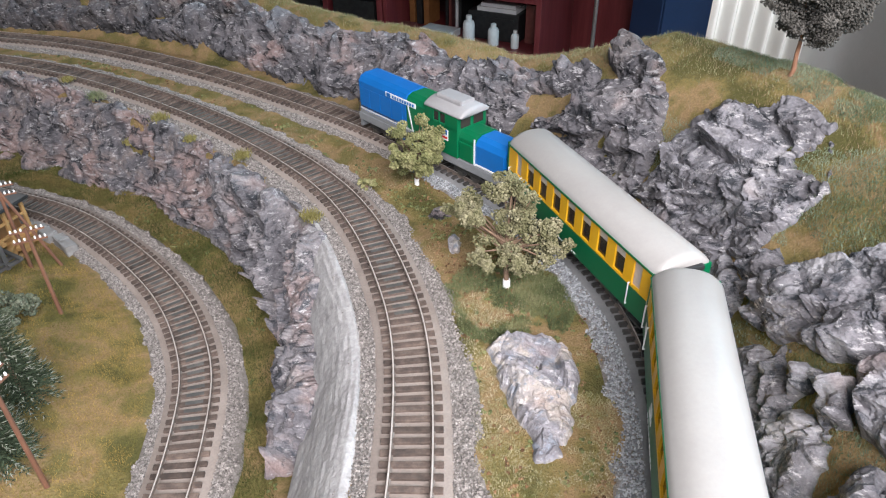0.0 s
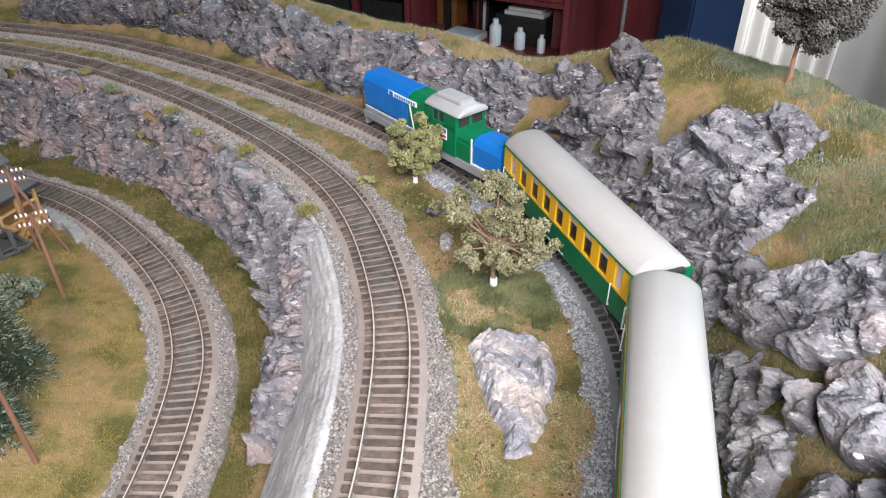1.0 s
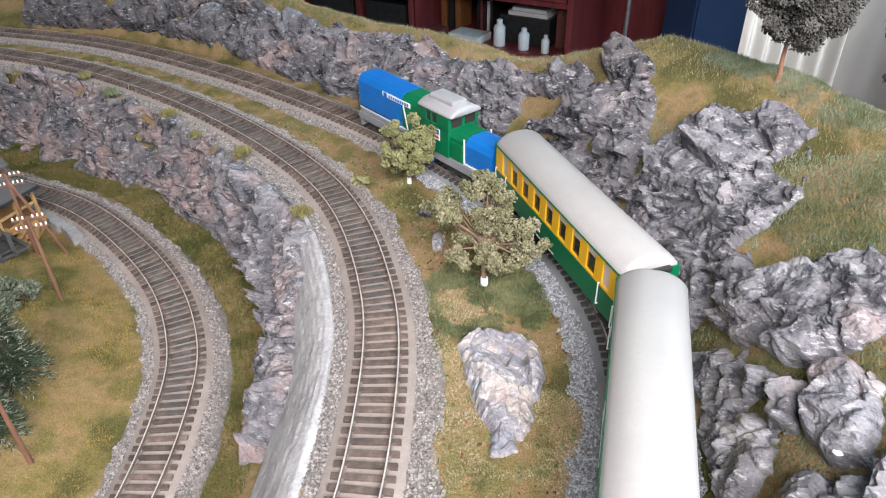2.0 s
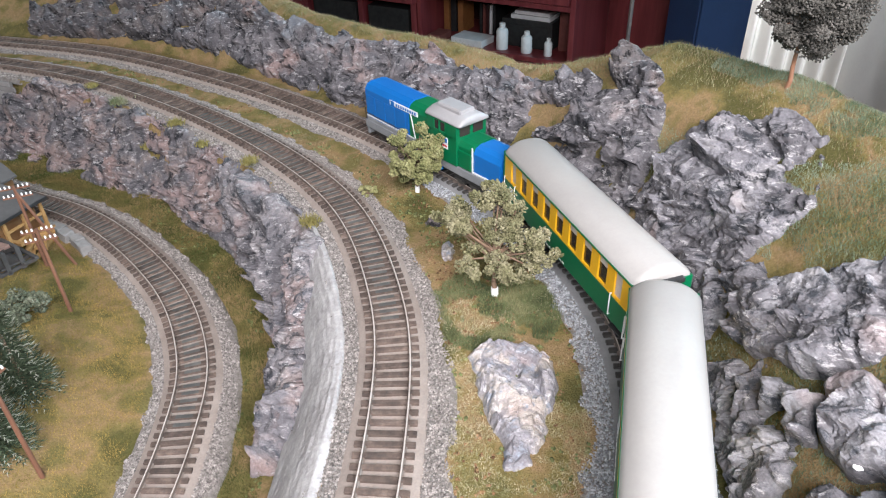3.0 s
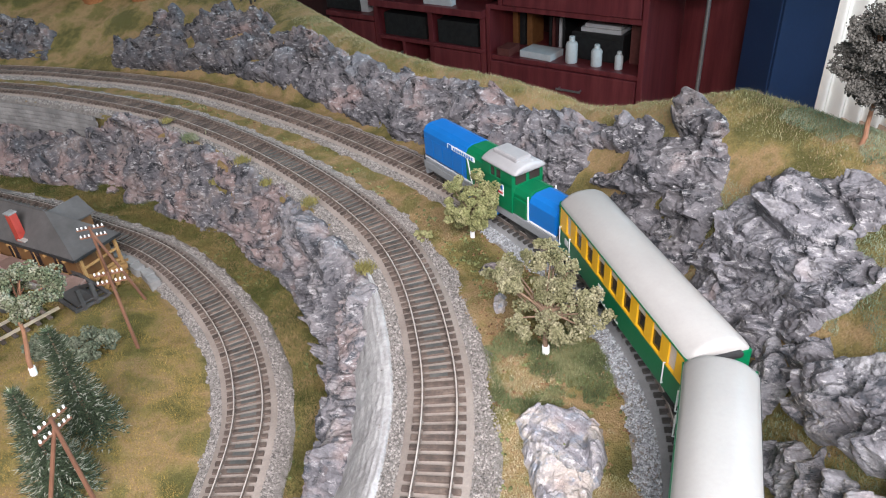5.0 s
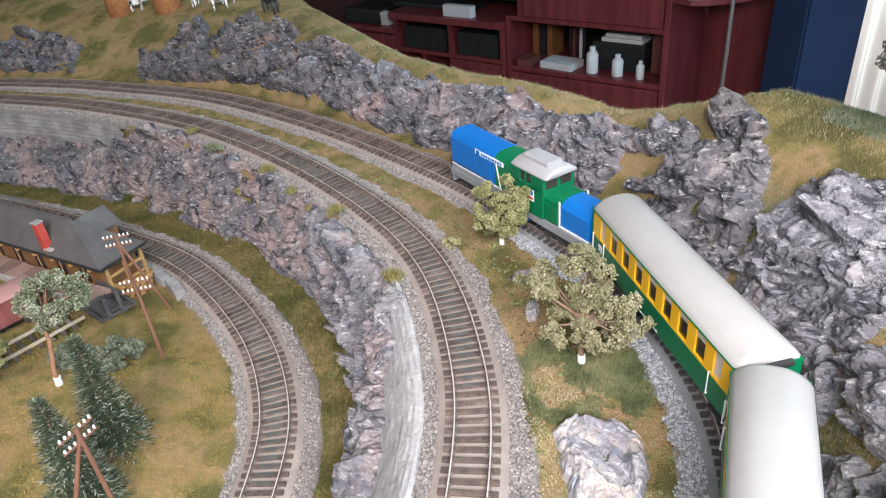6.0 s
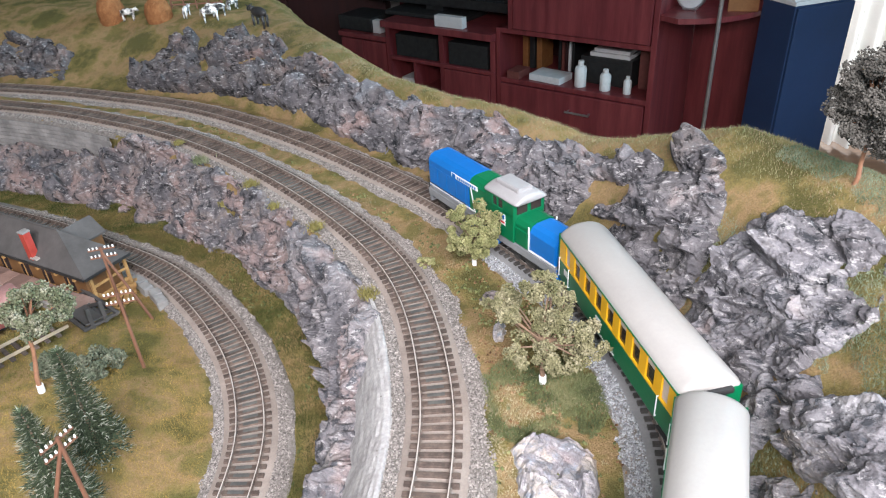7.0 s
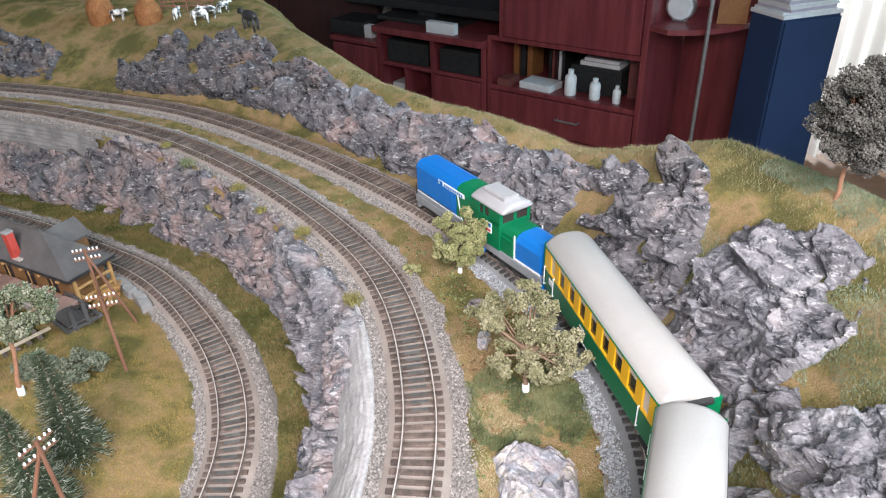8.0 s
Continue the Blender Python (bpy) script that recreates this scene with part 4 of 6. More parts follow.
NEEDLE = mat("dark_conifer_needles", [(0.034, 0.048, 0.026), (0.060, 0.080, 0.045), (0.10, 0.125, 0.075)], 400, 900, 0.85, bump=0, island=0.6, spec=0.2)
WHITE_PAINT = mat("white_paint", [(0.72, 0.72, 0.71), (0.82, 0.82, 0.81)], 60, 700, 0.5, bump=0.1, fine_mix=0.1)

ICO = bmesh.new()
bmesh.ops.create_icosphere(ICO, subdivisions=1, radius=1.0)
ICO_V = np.array([v.co[:] for v in ICO.verts])
ICO_F = np.array([[v.index for v in f.verts] for f in ICO.faces])
ICO.free()


def clumps(centres, radius, per, bit, rng, flat=0.8):
    """Foam foliage: many small uneven lumps round each centre."""
    c = np.repeat(np.asarray(centres), per, axis=0)
    r = np.repeat(np.asarray(radius), per)
    v = rng.normal(size=(len(c), 3))
    v /= np.linalg.norm(v, axis=1)[:, None]
    p = c + v * (r * rng.uniform(0.55, 1.0, len(c)))[:, None] * np.array([1, 1, flat])
    s = rng.uniform(0.6, 1.3, len(c)) * bit
    V = ICO_V[None] * rng.uniform(0.65, 1.3, (len(c), 12, 1)) * s[:, None, None] + p[:, None]
    F = ICO_F[None] + (np.arange(len(c)) * 12)[:, None, None]
    return V.reshape(-1, 3), F.reshape(-1, 3)


def tree(name, x, y, z, height, crown_r, crown_lo, trunk_r, seed, label, leaf, bark, n_clumps, per, bit, white_base=0.0, lean=(0, 0), spread=1.0, clump_r=0.16, kind="tree", group="", pads=()):
    root = thing(name, pose(x, y, z), label, kind, group)
    rng = np.random.default_rng(seed)
    bm = bmesh.new()
    fork = Vector((lean[0] * 0.5, lean[1] * 0.5, crown_lo + (height - crown_lo) * 0.30))
    prev, r = Vector((0, 0, -0.004)), trunk_r
    for i in range(1, 6):
        q = Vector((fork.x * i / 5 + rng.normal() * trunk_r * 0.35, fork.y * i / 5 + rng.normal() * trunk_r * 0.35, fork.z * i / 5))
        rod(bm, prev, q, r, r * 0.9, 8)
        prev, r = q, r * 0.9
    part("trunk", bm, bark, root)
    bm = bmesh.new()
    mid = (height + crown_lo) / 2
    half = (height - crown_lo) / 2
    centres, radii = [], []
    for i in range(n_clumps):
        u = rng.normal(size=3)
        u /= np.linalg.norm(u)
        k = rng.uniform(0.35, 1.0) ** 0.5
        bulge = crown_r * (0.75 + 0.35 * rng.uniform())
        c = np.array([u[0] * bulge * k * spread + lean[0], u[1] * bulge * k * spread + lean[1], mid + u[2] * half * k * 0.85])
        if pads:
            px, py, pz, pr = pads[i % len(pads)]
            c = np.array([px, py, pz]) + u * pr * k * np.array([1, 1, 0.75])
        centres.append(c)
        radii.append(crown_r * clump_r * rng.uniform(0.8, 1.5))
        if i % 3 == 0:
            rod(bm, prev - Vector((0, 0, fork.z * 0.25 * rng.uniform())), Vector(c), trunk_r * 0.5, trunk_r * 0.15, 5)
    part("branchwork", bm, bark, root)
    V, F = clumps(centres, radii, per, bit, rng)
    raw("crown", V, F, leaf, root)
    if white_base:
        bm = bmesh.new()
        rod(bm, (0, 0, -0.003), (fork.x * 0.1, fork.y * 0.1, white_base), trunk_r * 1.35, trunk_r * 1.25, 10)
        part("planting_peg", bm, WHITE_PAINT, root, "white painted peg")
    return root


tree("bushy_tree", -0.017, 0.410, -0.006, 0.051, 0.0200, 0.006, 0.0013, 1, "pale sage green bushy model tree beside the locomotive", SAGE_GREEN, TRUNK, 85, 105, 0.00066, 0.005)
tree("spreading_tree", 0.034, 0.294, -0.007, 0.074, 0.031, 0.010, 0.0016, 2, "spreading pale sage model tree on a white peg", SAGE, TRUNK, 105, 110, 0.00062, 0.007, lean=(-0.002, 0.010), clump_r=0.115,
     pads=((-0.003, 0.012, 0.059, 0.009), (0.008, 0.010, 0.050, 0.011), (-0.018, 0.010, 0.039, 0.012), (0.018, 0.006, 0.038, 0.013), (0.015, 0.000, 0.024, 0.013),
           (-0.007, 0.002, 0.024, 0.012), (0.004, 0.000, 0.022, 0.009), (-0.023, 0.014, 0.046, 0.009), (0.004, 0.010, 0.041, 0.011), (0.024, 0.002, 0.027, 0.010)))
tree("ridge_tree", 0.190, 0.361, 0.083, 0.082, 0.0250, 0.018, 0.0014, 3, "dark rounded leafy tree standing on the ridge", DARKLEAF, TRUNK_RED, 150, 230, 0.00052, 0.0, lean=(0.005, -0.002), clump_r=0.2)
tree("ridge_tree", 0.246, 0.326, 0.082, 0.066, 0.0220, 0.006, 0.0014, 4, "dark rounded leafy tree further along the ridge", DARKLEAF, TRUNK_RED, 110, 90, 0.0008, 0.0, clump_r=0.2)
FIELD = lambda x, y: float(ground_z([(x, y)])[0])
tree("tall_tree", -0.288, 0.295, FIELD(-0.288, 0.295), 0.075, 0.0215, 0.046, 0.0017, 5, "grey green leafy tree with red trunk and white base", MIXLEAF, TRUNK_RED, 60, 105, 0.00072, 0.006, lean=(0.014, 0.012), clump_r=0.2)
tree("shrub", -0.262, 0.322, FIELD(-0.262, 0.322), 0.016, 0.016, 0.0, 0.0008, 6, "low grey green shrub by the platform", SHRUBLEAF, TRUNK, 30, 70, 0.00072, kind="shrub", clump_r=0.22)
tree("shrub", -0.292, 0.318, FIELD(-0.292, 0.318), 0.014, 0.014, 0.0, 0.0008, 7, "low grey green shrub by the platform", SHRUBLEAF, TRUNK, 30, 70, 0.00072, kind="shrub", clump_r=0.22)
tree("leafy_bush", -0.325, 0.285, FIELD(-0.325, 0.285), 0.050, 0.018, 0.004, 0.0010, 8, "olive green leafy bush at the meadow's edge", SAGE_GREEN, TRUNK, 50, 90, 0.00075, kind="shrub")
tree("shrub", -0.050, 0.405, -0.006, 0.009, 0.006, 0.0, 0.0006, 9, "tiny brown green weed clump beside ballast", SAGE_GREEN, TRUNK, 14, 24, 0.0008, kind="shrub")


def conifer(x, y, height, radius, seed):
    z = FIELD(x, y)
    root = thing("conifer", pose(x, y, z), "dark green frosted bottle-brush fir tree", "tree", "conifers")
    rng = np.random.default_rng(seed)
    bm = bmesh.new()
    rod(bm, (0, 0, -0.003), (0, 0, height * 0.97), 0.0014, 0.0003, 8)
    part("trunk", bm, TRUNK, root)
    V, F, tips, tip_faces = [], [], [], []
    levels = 34
    for i in range(levels):
        f = i / (levels - 1)
        zz = height * (0.05 + 0.93 * f)
        L = radius * (1 - f) ** 0.9 + 0.0016
        nb = int(8 + 15 * (1 - f))
        turn = rng.uniform(0, 6.28)
        for j in range(nb):
            a = turn + 2 * np.pi * j / nb + rng.normal() * 0.12
            l = L * rng.uniform(0.78, 1.1)
            d = np.array([np.cos(a), np.sin(a), 0.10 + 0.45 * f])
            d /= np.linalg.norm(d)
            m = max(4, int(l / 0.0022))
            for k in range(m):
                t = (k + 1) / m
                q = np.array([0, 0, zz]) + d * l * t + np.array([0, 0, -0.30 * l * t * t])
                for sgn in (-1, 1, 0):
                    w = np.array([-d[1] * sgn, d[0] * sgn, rng.uniform(-0.5, 0.5)]) + d * rng.uniform(1.2, 2.2)
                    w /= np.linalg.norm(w)
                    nl = rng.uniform(0.0026, 0.0044)
                    s = np.cross(w, (0, 0, 1.0)) * 0.00036
                    frosted = t > 0.72 and rng.uniform() < 0.24
                    vs, fs = (tips, tip_faces) if frosted else (V, F)
                    b = len(vs)
                    vs += [q - s, q + s, q + w * nl]
                    fs.append((b, b + 1, b + 2))
    raw("needles", V, F, NEEDLE, root)
    raw("frosted_needle_spray", tips, tip_faces, FROST, root)
    return root


conifer(-0.222, 0.256, 0.077, 0.0155, 1)
conifer(-0.214, 0.215, 0.074, 0.0165, 2)

# ---- telegraph poles ----
POLE = mat("stained_pole_wood", [(0.12, 0.055, 0.035), (0.21, 0.10, 0.06)], 120, 900, 0.6, bump=0.2, stretch=(1, 1, 0.2))


def telegraph_pole(x, y, height, tilt, turn, strut, seed, label, arm_turn=0):
    root = thing("telegraph_pole", pose(x, y, FIELD(x, y), tilt[0], tilt[1], turn), label, "telegraph pole", "telegraph poles")
    bm = bmesh.new()
    rod(bm, (0, 0, -0.004), (0, 0, height), 0.0013, 0.0010, 10)
    part("post", bm, POLE, root)
    if strut:
        bm = bmesh.new()
        rod(bm, (strut, 0, -0.004), (0, 0, height * 0.93), 0.0012, 0.0010, 10)
        part("strut", bm, POLE, root)
    for k, zz in enumerate((height - 0.0025, height - 0.0090)):
        arm = part("crossarm", boxes((0, 0.0012, zz, 0.0185, 0.0010, 0.0011, 0.0002), m=pose(0, 0, 0, 0, 0, arm_turn)), POLE, root)
        for i in (-3, -2, -1, 1, 2, 3):
            bm = bmesh.new()
            lathe(bm, [(0.0003, 0.0), (0.0006, 0.0003), (0.00052, 0.0009), (0.00066, 0.0011), (0.0004, 0.0018), (0.0002, 0.0020)], 8, (pose(0, 0, 0, 0, 0, arm_turn) @ Vector((i * 0.0027, 0.0012, zz + 0.0005)))[:])
            part("insulator", bm, WHITE_PAINT, arm, "white insulator")
    return root


telegraph_pole(-0.241, 0.335, 0.064, (0, 0), 25, 0, 1, "brown telegraph pole with two insulator crossarms in meadow")
telegraph_pole(-0.190, 0.206, 0.074, (0, 0), 30, -0.028, 2, "brown braced telegraph pole with white insulators", 45)
telegraph_pole(-0.286, 0.388, 0.066, (0, 0), 25, 0.018, 3, "brown braced telegraph pole beside the station roof")


# ---- leaf litter and scatter between the tracks ----
LITTER = mat("brown_leaf_litter", [(0.10, 0.055, 0.03), (0.20, 0.115, 0.06), (0.30, 0.20, 0.12)], 200, 1500, 0.95, bump=0.2, island=0.5, spec=0.1)
WEED = mat("green_weed_foam", [(0.07, 0.085, 0.035), (0.13, 0.145, 0.06), (0.21, 0.20, 0.10)], 200, 1500, 0.95, bump=0.2, island=0.5, spec=0.1)


def scatter(count, material, seed, keep, bit, label, area=(-0.45, 0.10, 0.12, 0.70)):
    rng = np.random.default_rng(seed)
    q = np.c_[rng.uniform(area[0], area[1], count), rng.uniform(area[2], area[3], count)]
    q = q[keep(q)]
    z = sample(q, Z_)
    V, F = clumps(np.c_[q, z + bit * 0.3], np.full(len(q), bit * 1.5), 3, bit, rng, 0.5)
    tagged(raw("ground_scatter", V, F, material), label, "scatter", kind="stuff")


scatter(16000, LITTER, 51, lambda q: between_tracks(q) & patchy(q, 38, 0.12, 5), 0.0006, "brown leaf litter on the ground between tracks")
scatter(12000, WEED, 52, lambda q: between_tracks(q) & patchy(q, 52, 0.20, 8), 0.0008, "low green weeds on the ground between tracks")
scatter(5000, WEED, 53, lambda q: in_gully(q) & patchy(q, 52, 0.2, 3), 0.0008, "low green weeds in the gully", (-0.55, -0.06, 0.12, 0.62))

# ---- train ----
PAINT = dict(rough=0.38, bump=0.03, fine_mix=0.06, dist=0.0002)
GREEN = mat("coach_green_paint", [(0.0, 0.115, 0.042), (0.0, 0.135, 0.052)], 40, 800, **PAINT)
YELLOW = mat("yellow_paint", [(0.72, 0.38, 0.012), (0.80, 0.45, 0.02)], 40, 800, **PAINT)
BLUE = mat("blue_paint", [(0.003, 0.112, 0.37), (0.005, 0.132, 0.43)], 40, 800, **PAINT)
WHITE = mat("white_line_paint", [(0.70, 0.72, 0.72), (0.80, 0.80, 0.80)], 40, 800, **PAINT)
CREAM = mat("cream_roof_paint", [(0.325, 0.312, 0.297), (0.375, 0.360, 0.342)], 18, 500, 0.45, bump=0.05, fine_mix=0.08)
ROOFGREY = mat("light_grey_roof_paint", [(0.27, 0.262, 0.265), (0.34, 0.332, 0.335)], 30, 500, 0.5, bump=0.05, fine_mix=0.1)
FRAME = mat("grey_underframe_paint", [(0.17, 0.18, 0.19), (0.24, 0.25, 0.26)], 60, 700, 0.55, bump=0.1)
BLACK = mat("black_plastic", [(0.012, 0.012, 0.013), (0.03, 0.03, 0.03)], 60, 900, 0.5, bump=0.1)
STEEL = mat("wheel_steel", [(0.10, 0.095, 0.09), (0.20, 0.19, 0.18)], 120, 900, 0.4, metal=0.8, bump=0.1)
PANE = mat("dark_window_pane", [(0.022, 0.018, 0.018), (0.045, 0.034, 0.032)], 30, 200, 0.12, bump=0.0, fine_mix=0.05)
BLIND = mat("pale_window_blind", [(0.45, 0.39, 0.35), (0.54, 0.48, 0.43)], 60, 500, 0.5, bump=0.0)
RED = mat("red_paint", [(0.45, 0.02, 0.02), (0.55, 0.03, 0.03)], 40, 800, **PAINT)


def on_track(s_front, s_rear):
    """Pose of a vehicle whose ends stand over two places of the train's line; x runs to its front."""
    inset = 0.17 * (s_rear - s_front)
    a, _ = TRAIN.at(s_front + inset)
    b, _ = TRAIN.at(s_rear - inset)
    c = (a + b) / 2
    return pose(c[0], c[1], 0.0, 0, 0, math.degrees(math.atan2(a[1] - b[1], a[0] - b[0])))


def bogie(root, x, axles, half):
    frame_ob = part("bogie", boxes((x, 0.0098, 0.0062, 2 * half, 0.0016, 0.0034, 0.0003), (x, -0.0098, 0.0062, 2 * half, 0.0016, 0.0034, 0.0003), (x, 0, 0.0072, 0.006, 0.019, 0.0018),
                                   (x - half * 0.45, 0.0108, 0.0055, 0.003, 0.001, 0.0026, 0.0003), (x + half * 0.45, 0.0108, 0.0055, 0.003, 0.001, 0.0026, 0.0003)), BLACK, root)
    for k in range(axles):
        ax = x + (k - (axles - 1) / 2) * (2 * half * 0.72 / max(1, axles - 1))
        bm = bmesh.new()
        for side in (-1, 1):
            rod(bm, (ax, side * 0.0072, 0.0056), (ax, side * 0.0076, 0.0056), 0.0062, 0.0062, 18)
            rod(bm, (ax, side * 0.0076, 0.0056), (ax, side * 0.0092, 0.0056), 0.0055, 0.0054, 18)
        rod(bm, (ax, -0.008, 0.0056), (ax, 0.008, 0.0056), 0.001, 0.001, 8)
        part("wheelset", bm, STEEL, frame_ob)


def arch(y, w, z_edge, rise):
    """Height of a roof arch at y across a width w."""
    k = min(1, abs(y) / (w / 2))
    return z_edge + rise * (1 - k**2.6)


def roof_loft(x0, x1, w, z_edge, rise, ends=0.004, n=18):
    secs = []
    for x, k, drop in ((x0, 0.86, 0.55), (x0 + ends * 0.35, 0.96, 0.85), (x0 + ends, 1, 1), (x1 - ends, 1, 1), (x1 - ends * 0.35, 0.96, 0.85), (x1, 0.86, 0.55)):
        top = [(x, (i / (n - 1) - 0.5) * w * k, arch((i / (n - 1) - 0.5) * w * k, w * k, z_edge, rise * drop)) for i in range(n)]
        low = [(x, w * k / 2, z_edge - 0.0010), (x, -w * k / 2, z_edge - 0.0010)]
        secs.append(top + low)
    bm = bmesh.new()
    loft(bm, secs)
    bmesh.ops.recalc_face_normals(bm, faces=bm.faces)
    return bm


def coach(s_front, s_rear, label):
    L = s_rear - s_front
    root = thing("passenger_coach", on_track(s_front, s_rear), label, "railway coach", "coaches")
    h, W = L / 2, 0.0142
    # lower green sides, ends, floor
    part("lower_body", boxes((0, 0, 0.0165, L - 0.002, 2 * W, 0.0140, 0.0006)), GREEN, root)
    part("end_wall", boxes((h - 0.0008, 0, 0.0322, 0.0018, 2 * W + 0.0006, 0.0175, 0.0003)), GREEN, root)
    part("end_wall", boxes((-h + 0.0008, 0, 0.0322, 0.0018, 2 * W + 0.0006, 0.0175, 0.0003)), GREEN, root)
    part("interior_core", boxes((0, 0, 0.032, L - 0.006, 2 * W - 0.0042, 0.0165)), PANE, root, "dark coach interior")
    for side in (-1, 1):
        y = side * (W - 0.0006)
        part("waist_rail", boxes((0, y, 0.0241, L - 0.003, 0.0013, 0.0014, 0.0002)), YELLOW, root, "yellow waist rail")
        part("cantrail", boxes((0, y, 0.0397, L - 0.003, 0.0014, 0.0024, 0.0002)), GREEN, root, "green cantrail")
        n = 9
        pitch = (L - 0.012) / n
        for i in range(n + 1):
            x = -h + 0.006 + i * pitch
            wide = pitch * (0.46 if 0 < i < n else 0.7)
            part("window_pillar", boxes((x, y, 0.0316, wide, 0.0012, 0.0150, 0.0002)), YELLOW, root)
            if i < n:
                xw = x + pitch / 2
                pane = part("window_pane", boxes((xw, side * (W - 0.0013), 0.0316, pitch * 0.56, 0.0005, 0.0148)), BLIND if i in (0, n - 1) else PANE, root)
                part("window_blind", boxes((xw, side * (W - 0.00098), 0.0366, pitch * 0.52, 0.0003, 0.0048)), BLIND, pane, "pale window blind")
        for x in (-h + 0.0035, -h + 0.0185, h - 0.0035, h - 0.0185):
            bm = bmesh.new()
            rod(bm, (x, side * (W + 0.0009), 0.0125), (x, side * (W + 0.0009), 0.0255), 0.00035, None, 6)
            for zz in (0.0128, 0.0252):
                rod(bm, (x, side * (W - 0.0003), zz), (x, side * (W + 0.0009), zz), 0.0003, None, 6)
            part("handrail", bm, WHITE, root, "white handrail")
        for x in (-h + 0.011, h - 0.011):
            part("door_step", boxes((x, side * (W - 0.001), 0.0070, 0.012, 0.003, 0.0012, 0.0002)), BLACK, root)
        part("crest_mark", boxes((0.013, side * (W + 0.00012), 0.0195, 0.0065, 0.0002, 0.0016), (0.013, side * (W + 0.00012), 0.0168, 0.0085, 0.0002, 0.0008), (0.013, side * (W + 0.00012), 0.0150, 0.0085, 0.0002, 0.0007)), WHITE, root,
             "pale lettering bars")
        part("sill_lettering", boxes(*[(0.018 - 0.0032 * k, side * (W + 0.00012), 0.0112, 0.0022, 0.0002, 0.0008) for k in range(9)]), WHITE, root, "pale lettering bars")
        part("class_panel", boxes((h - 0.0125, side * (W + 0.0002), 0.0190, 0.0052, 0.0003, 0.0042, 0.0001)), WHITE, root, "small white panel")
    part("roof", roof_loft(-h + 0.0004, h - 0.0004, 2 * W + 0.0016, 0.0409, 0.0072), CREAM, root, "smooth cream roof", smooth=True)
    part("gutter", boxes((0, W + 0.0007, 0.0403, L - 0.004, 0.0008, 0.0010, 0.0002)), GREEN, root)
    # Black, not green: shade along the roof's far side put into colour.
    part("gutter", boxes((0, -W - 0.0007, 0.0403, L - 0.004, 0.0008, 0.0010, 0.0002)), BLACK, root)
    for e in (-1, 1):
        part("gangway", boxes((e * (h + 0.0004), 0, 0.0265, 0.0030, 0.0120, 0.0270, 0.0008), (e * (h + 0.0002), 0, 0.0405, 0.0034, 0.0190, 0.0030, 0.0010)), BLACK, root, "black gangway bellows")
        part("buffer_beam", boxes((e * (h - 0.001), 0, 0.0098, 0.0016, 0.0250, 0.0030, 0.0003), (e * (h + 0.003), 0, 0.0085, 0.008, 0.0020, 0.0018)), BLACK, root)
        bogie(root, e * L * 0.33, 2, 0.0125)
    part("underframe", boxes((0, 0, 0.0085, L - 0.010, 0.018, 0.0024, 0.0003), (0.008, 0.006, 0.0060, 0.022, 0.006, 0.0045, 0.0005), (-0.014, -0.005, 0.0060, 0.016, 0.006, 0.0045, 0.0005)), BLACK, root)
    return root


def hood(x0, x1, w, z0, z1, chamfer, slope=0.0):
    """A hood with chamfered top edges; its far end may be lower by slope."""
    secs = []
    for x, dz, k in ((x0, 0, 1.0), (x1, -slope, 1.0)):
        t = z1 + dz
        secs.append([(x, w, z0), (x, w, t - chamfer), (x, w - chamfer * 0.45, t - chamfer * 0.3), (x, w - chamfer * 1.2, t), (x, -w + chamfer * 1.2, t), (x, -w + chamfer * 0.45, t - chamfer * 0.3), (x, -w, t - chamfer), (x, -w, z0)])
    bm = bmesh.new()
    loft(bm, secs)
    bmesh.ops.recalc_face_normals(bm, faces=bm.faces)
    bmesh.ops.bevel(bm, geom=[e for e in bm.edges if len(e.link_faces) == 2 and e.calc_face_angle(0) > 1.2], offset=0.0006, segments=2, affect="EDGES")
    return bm


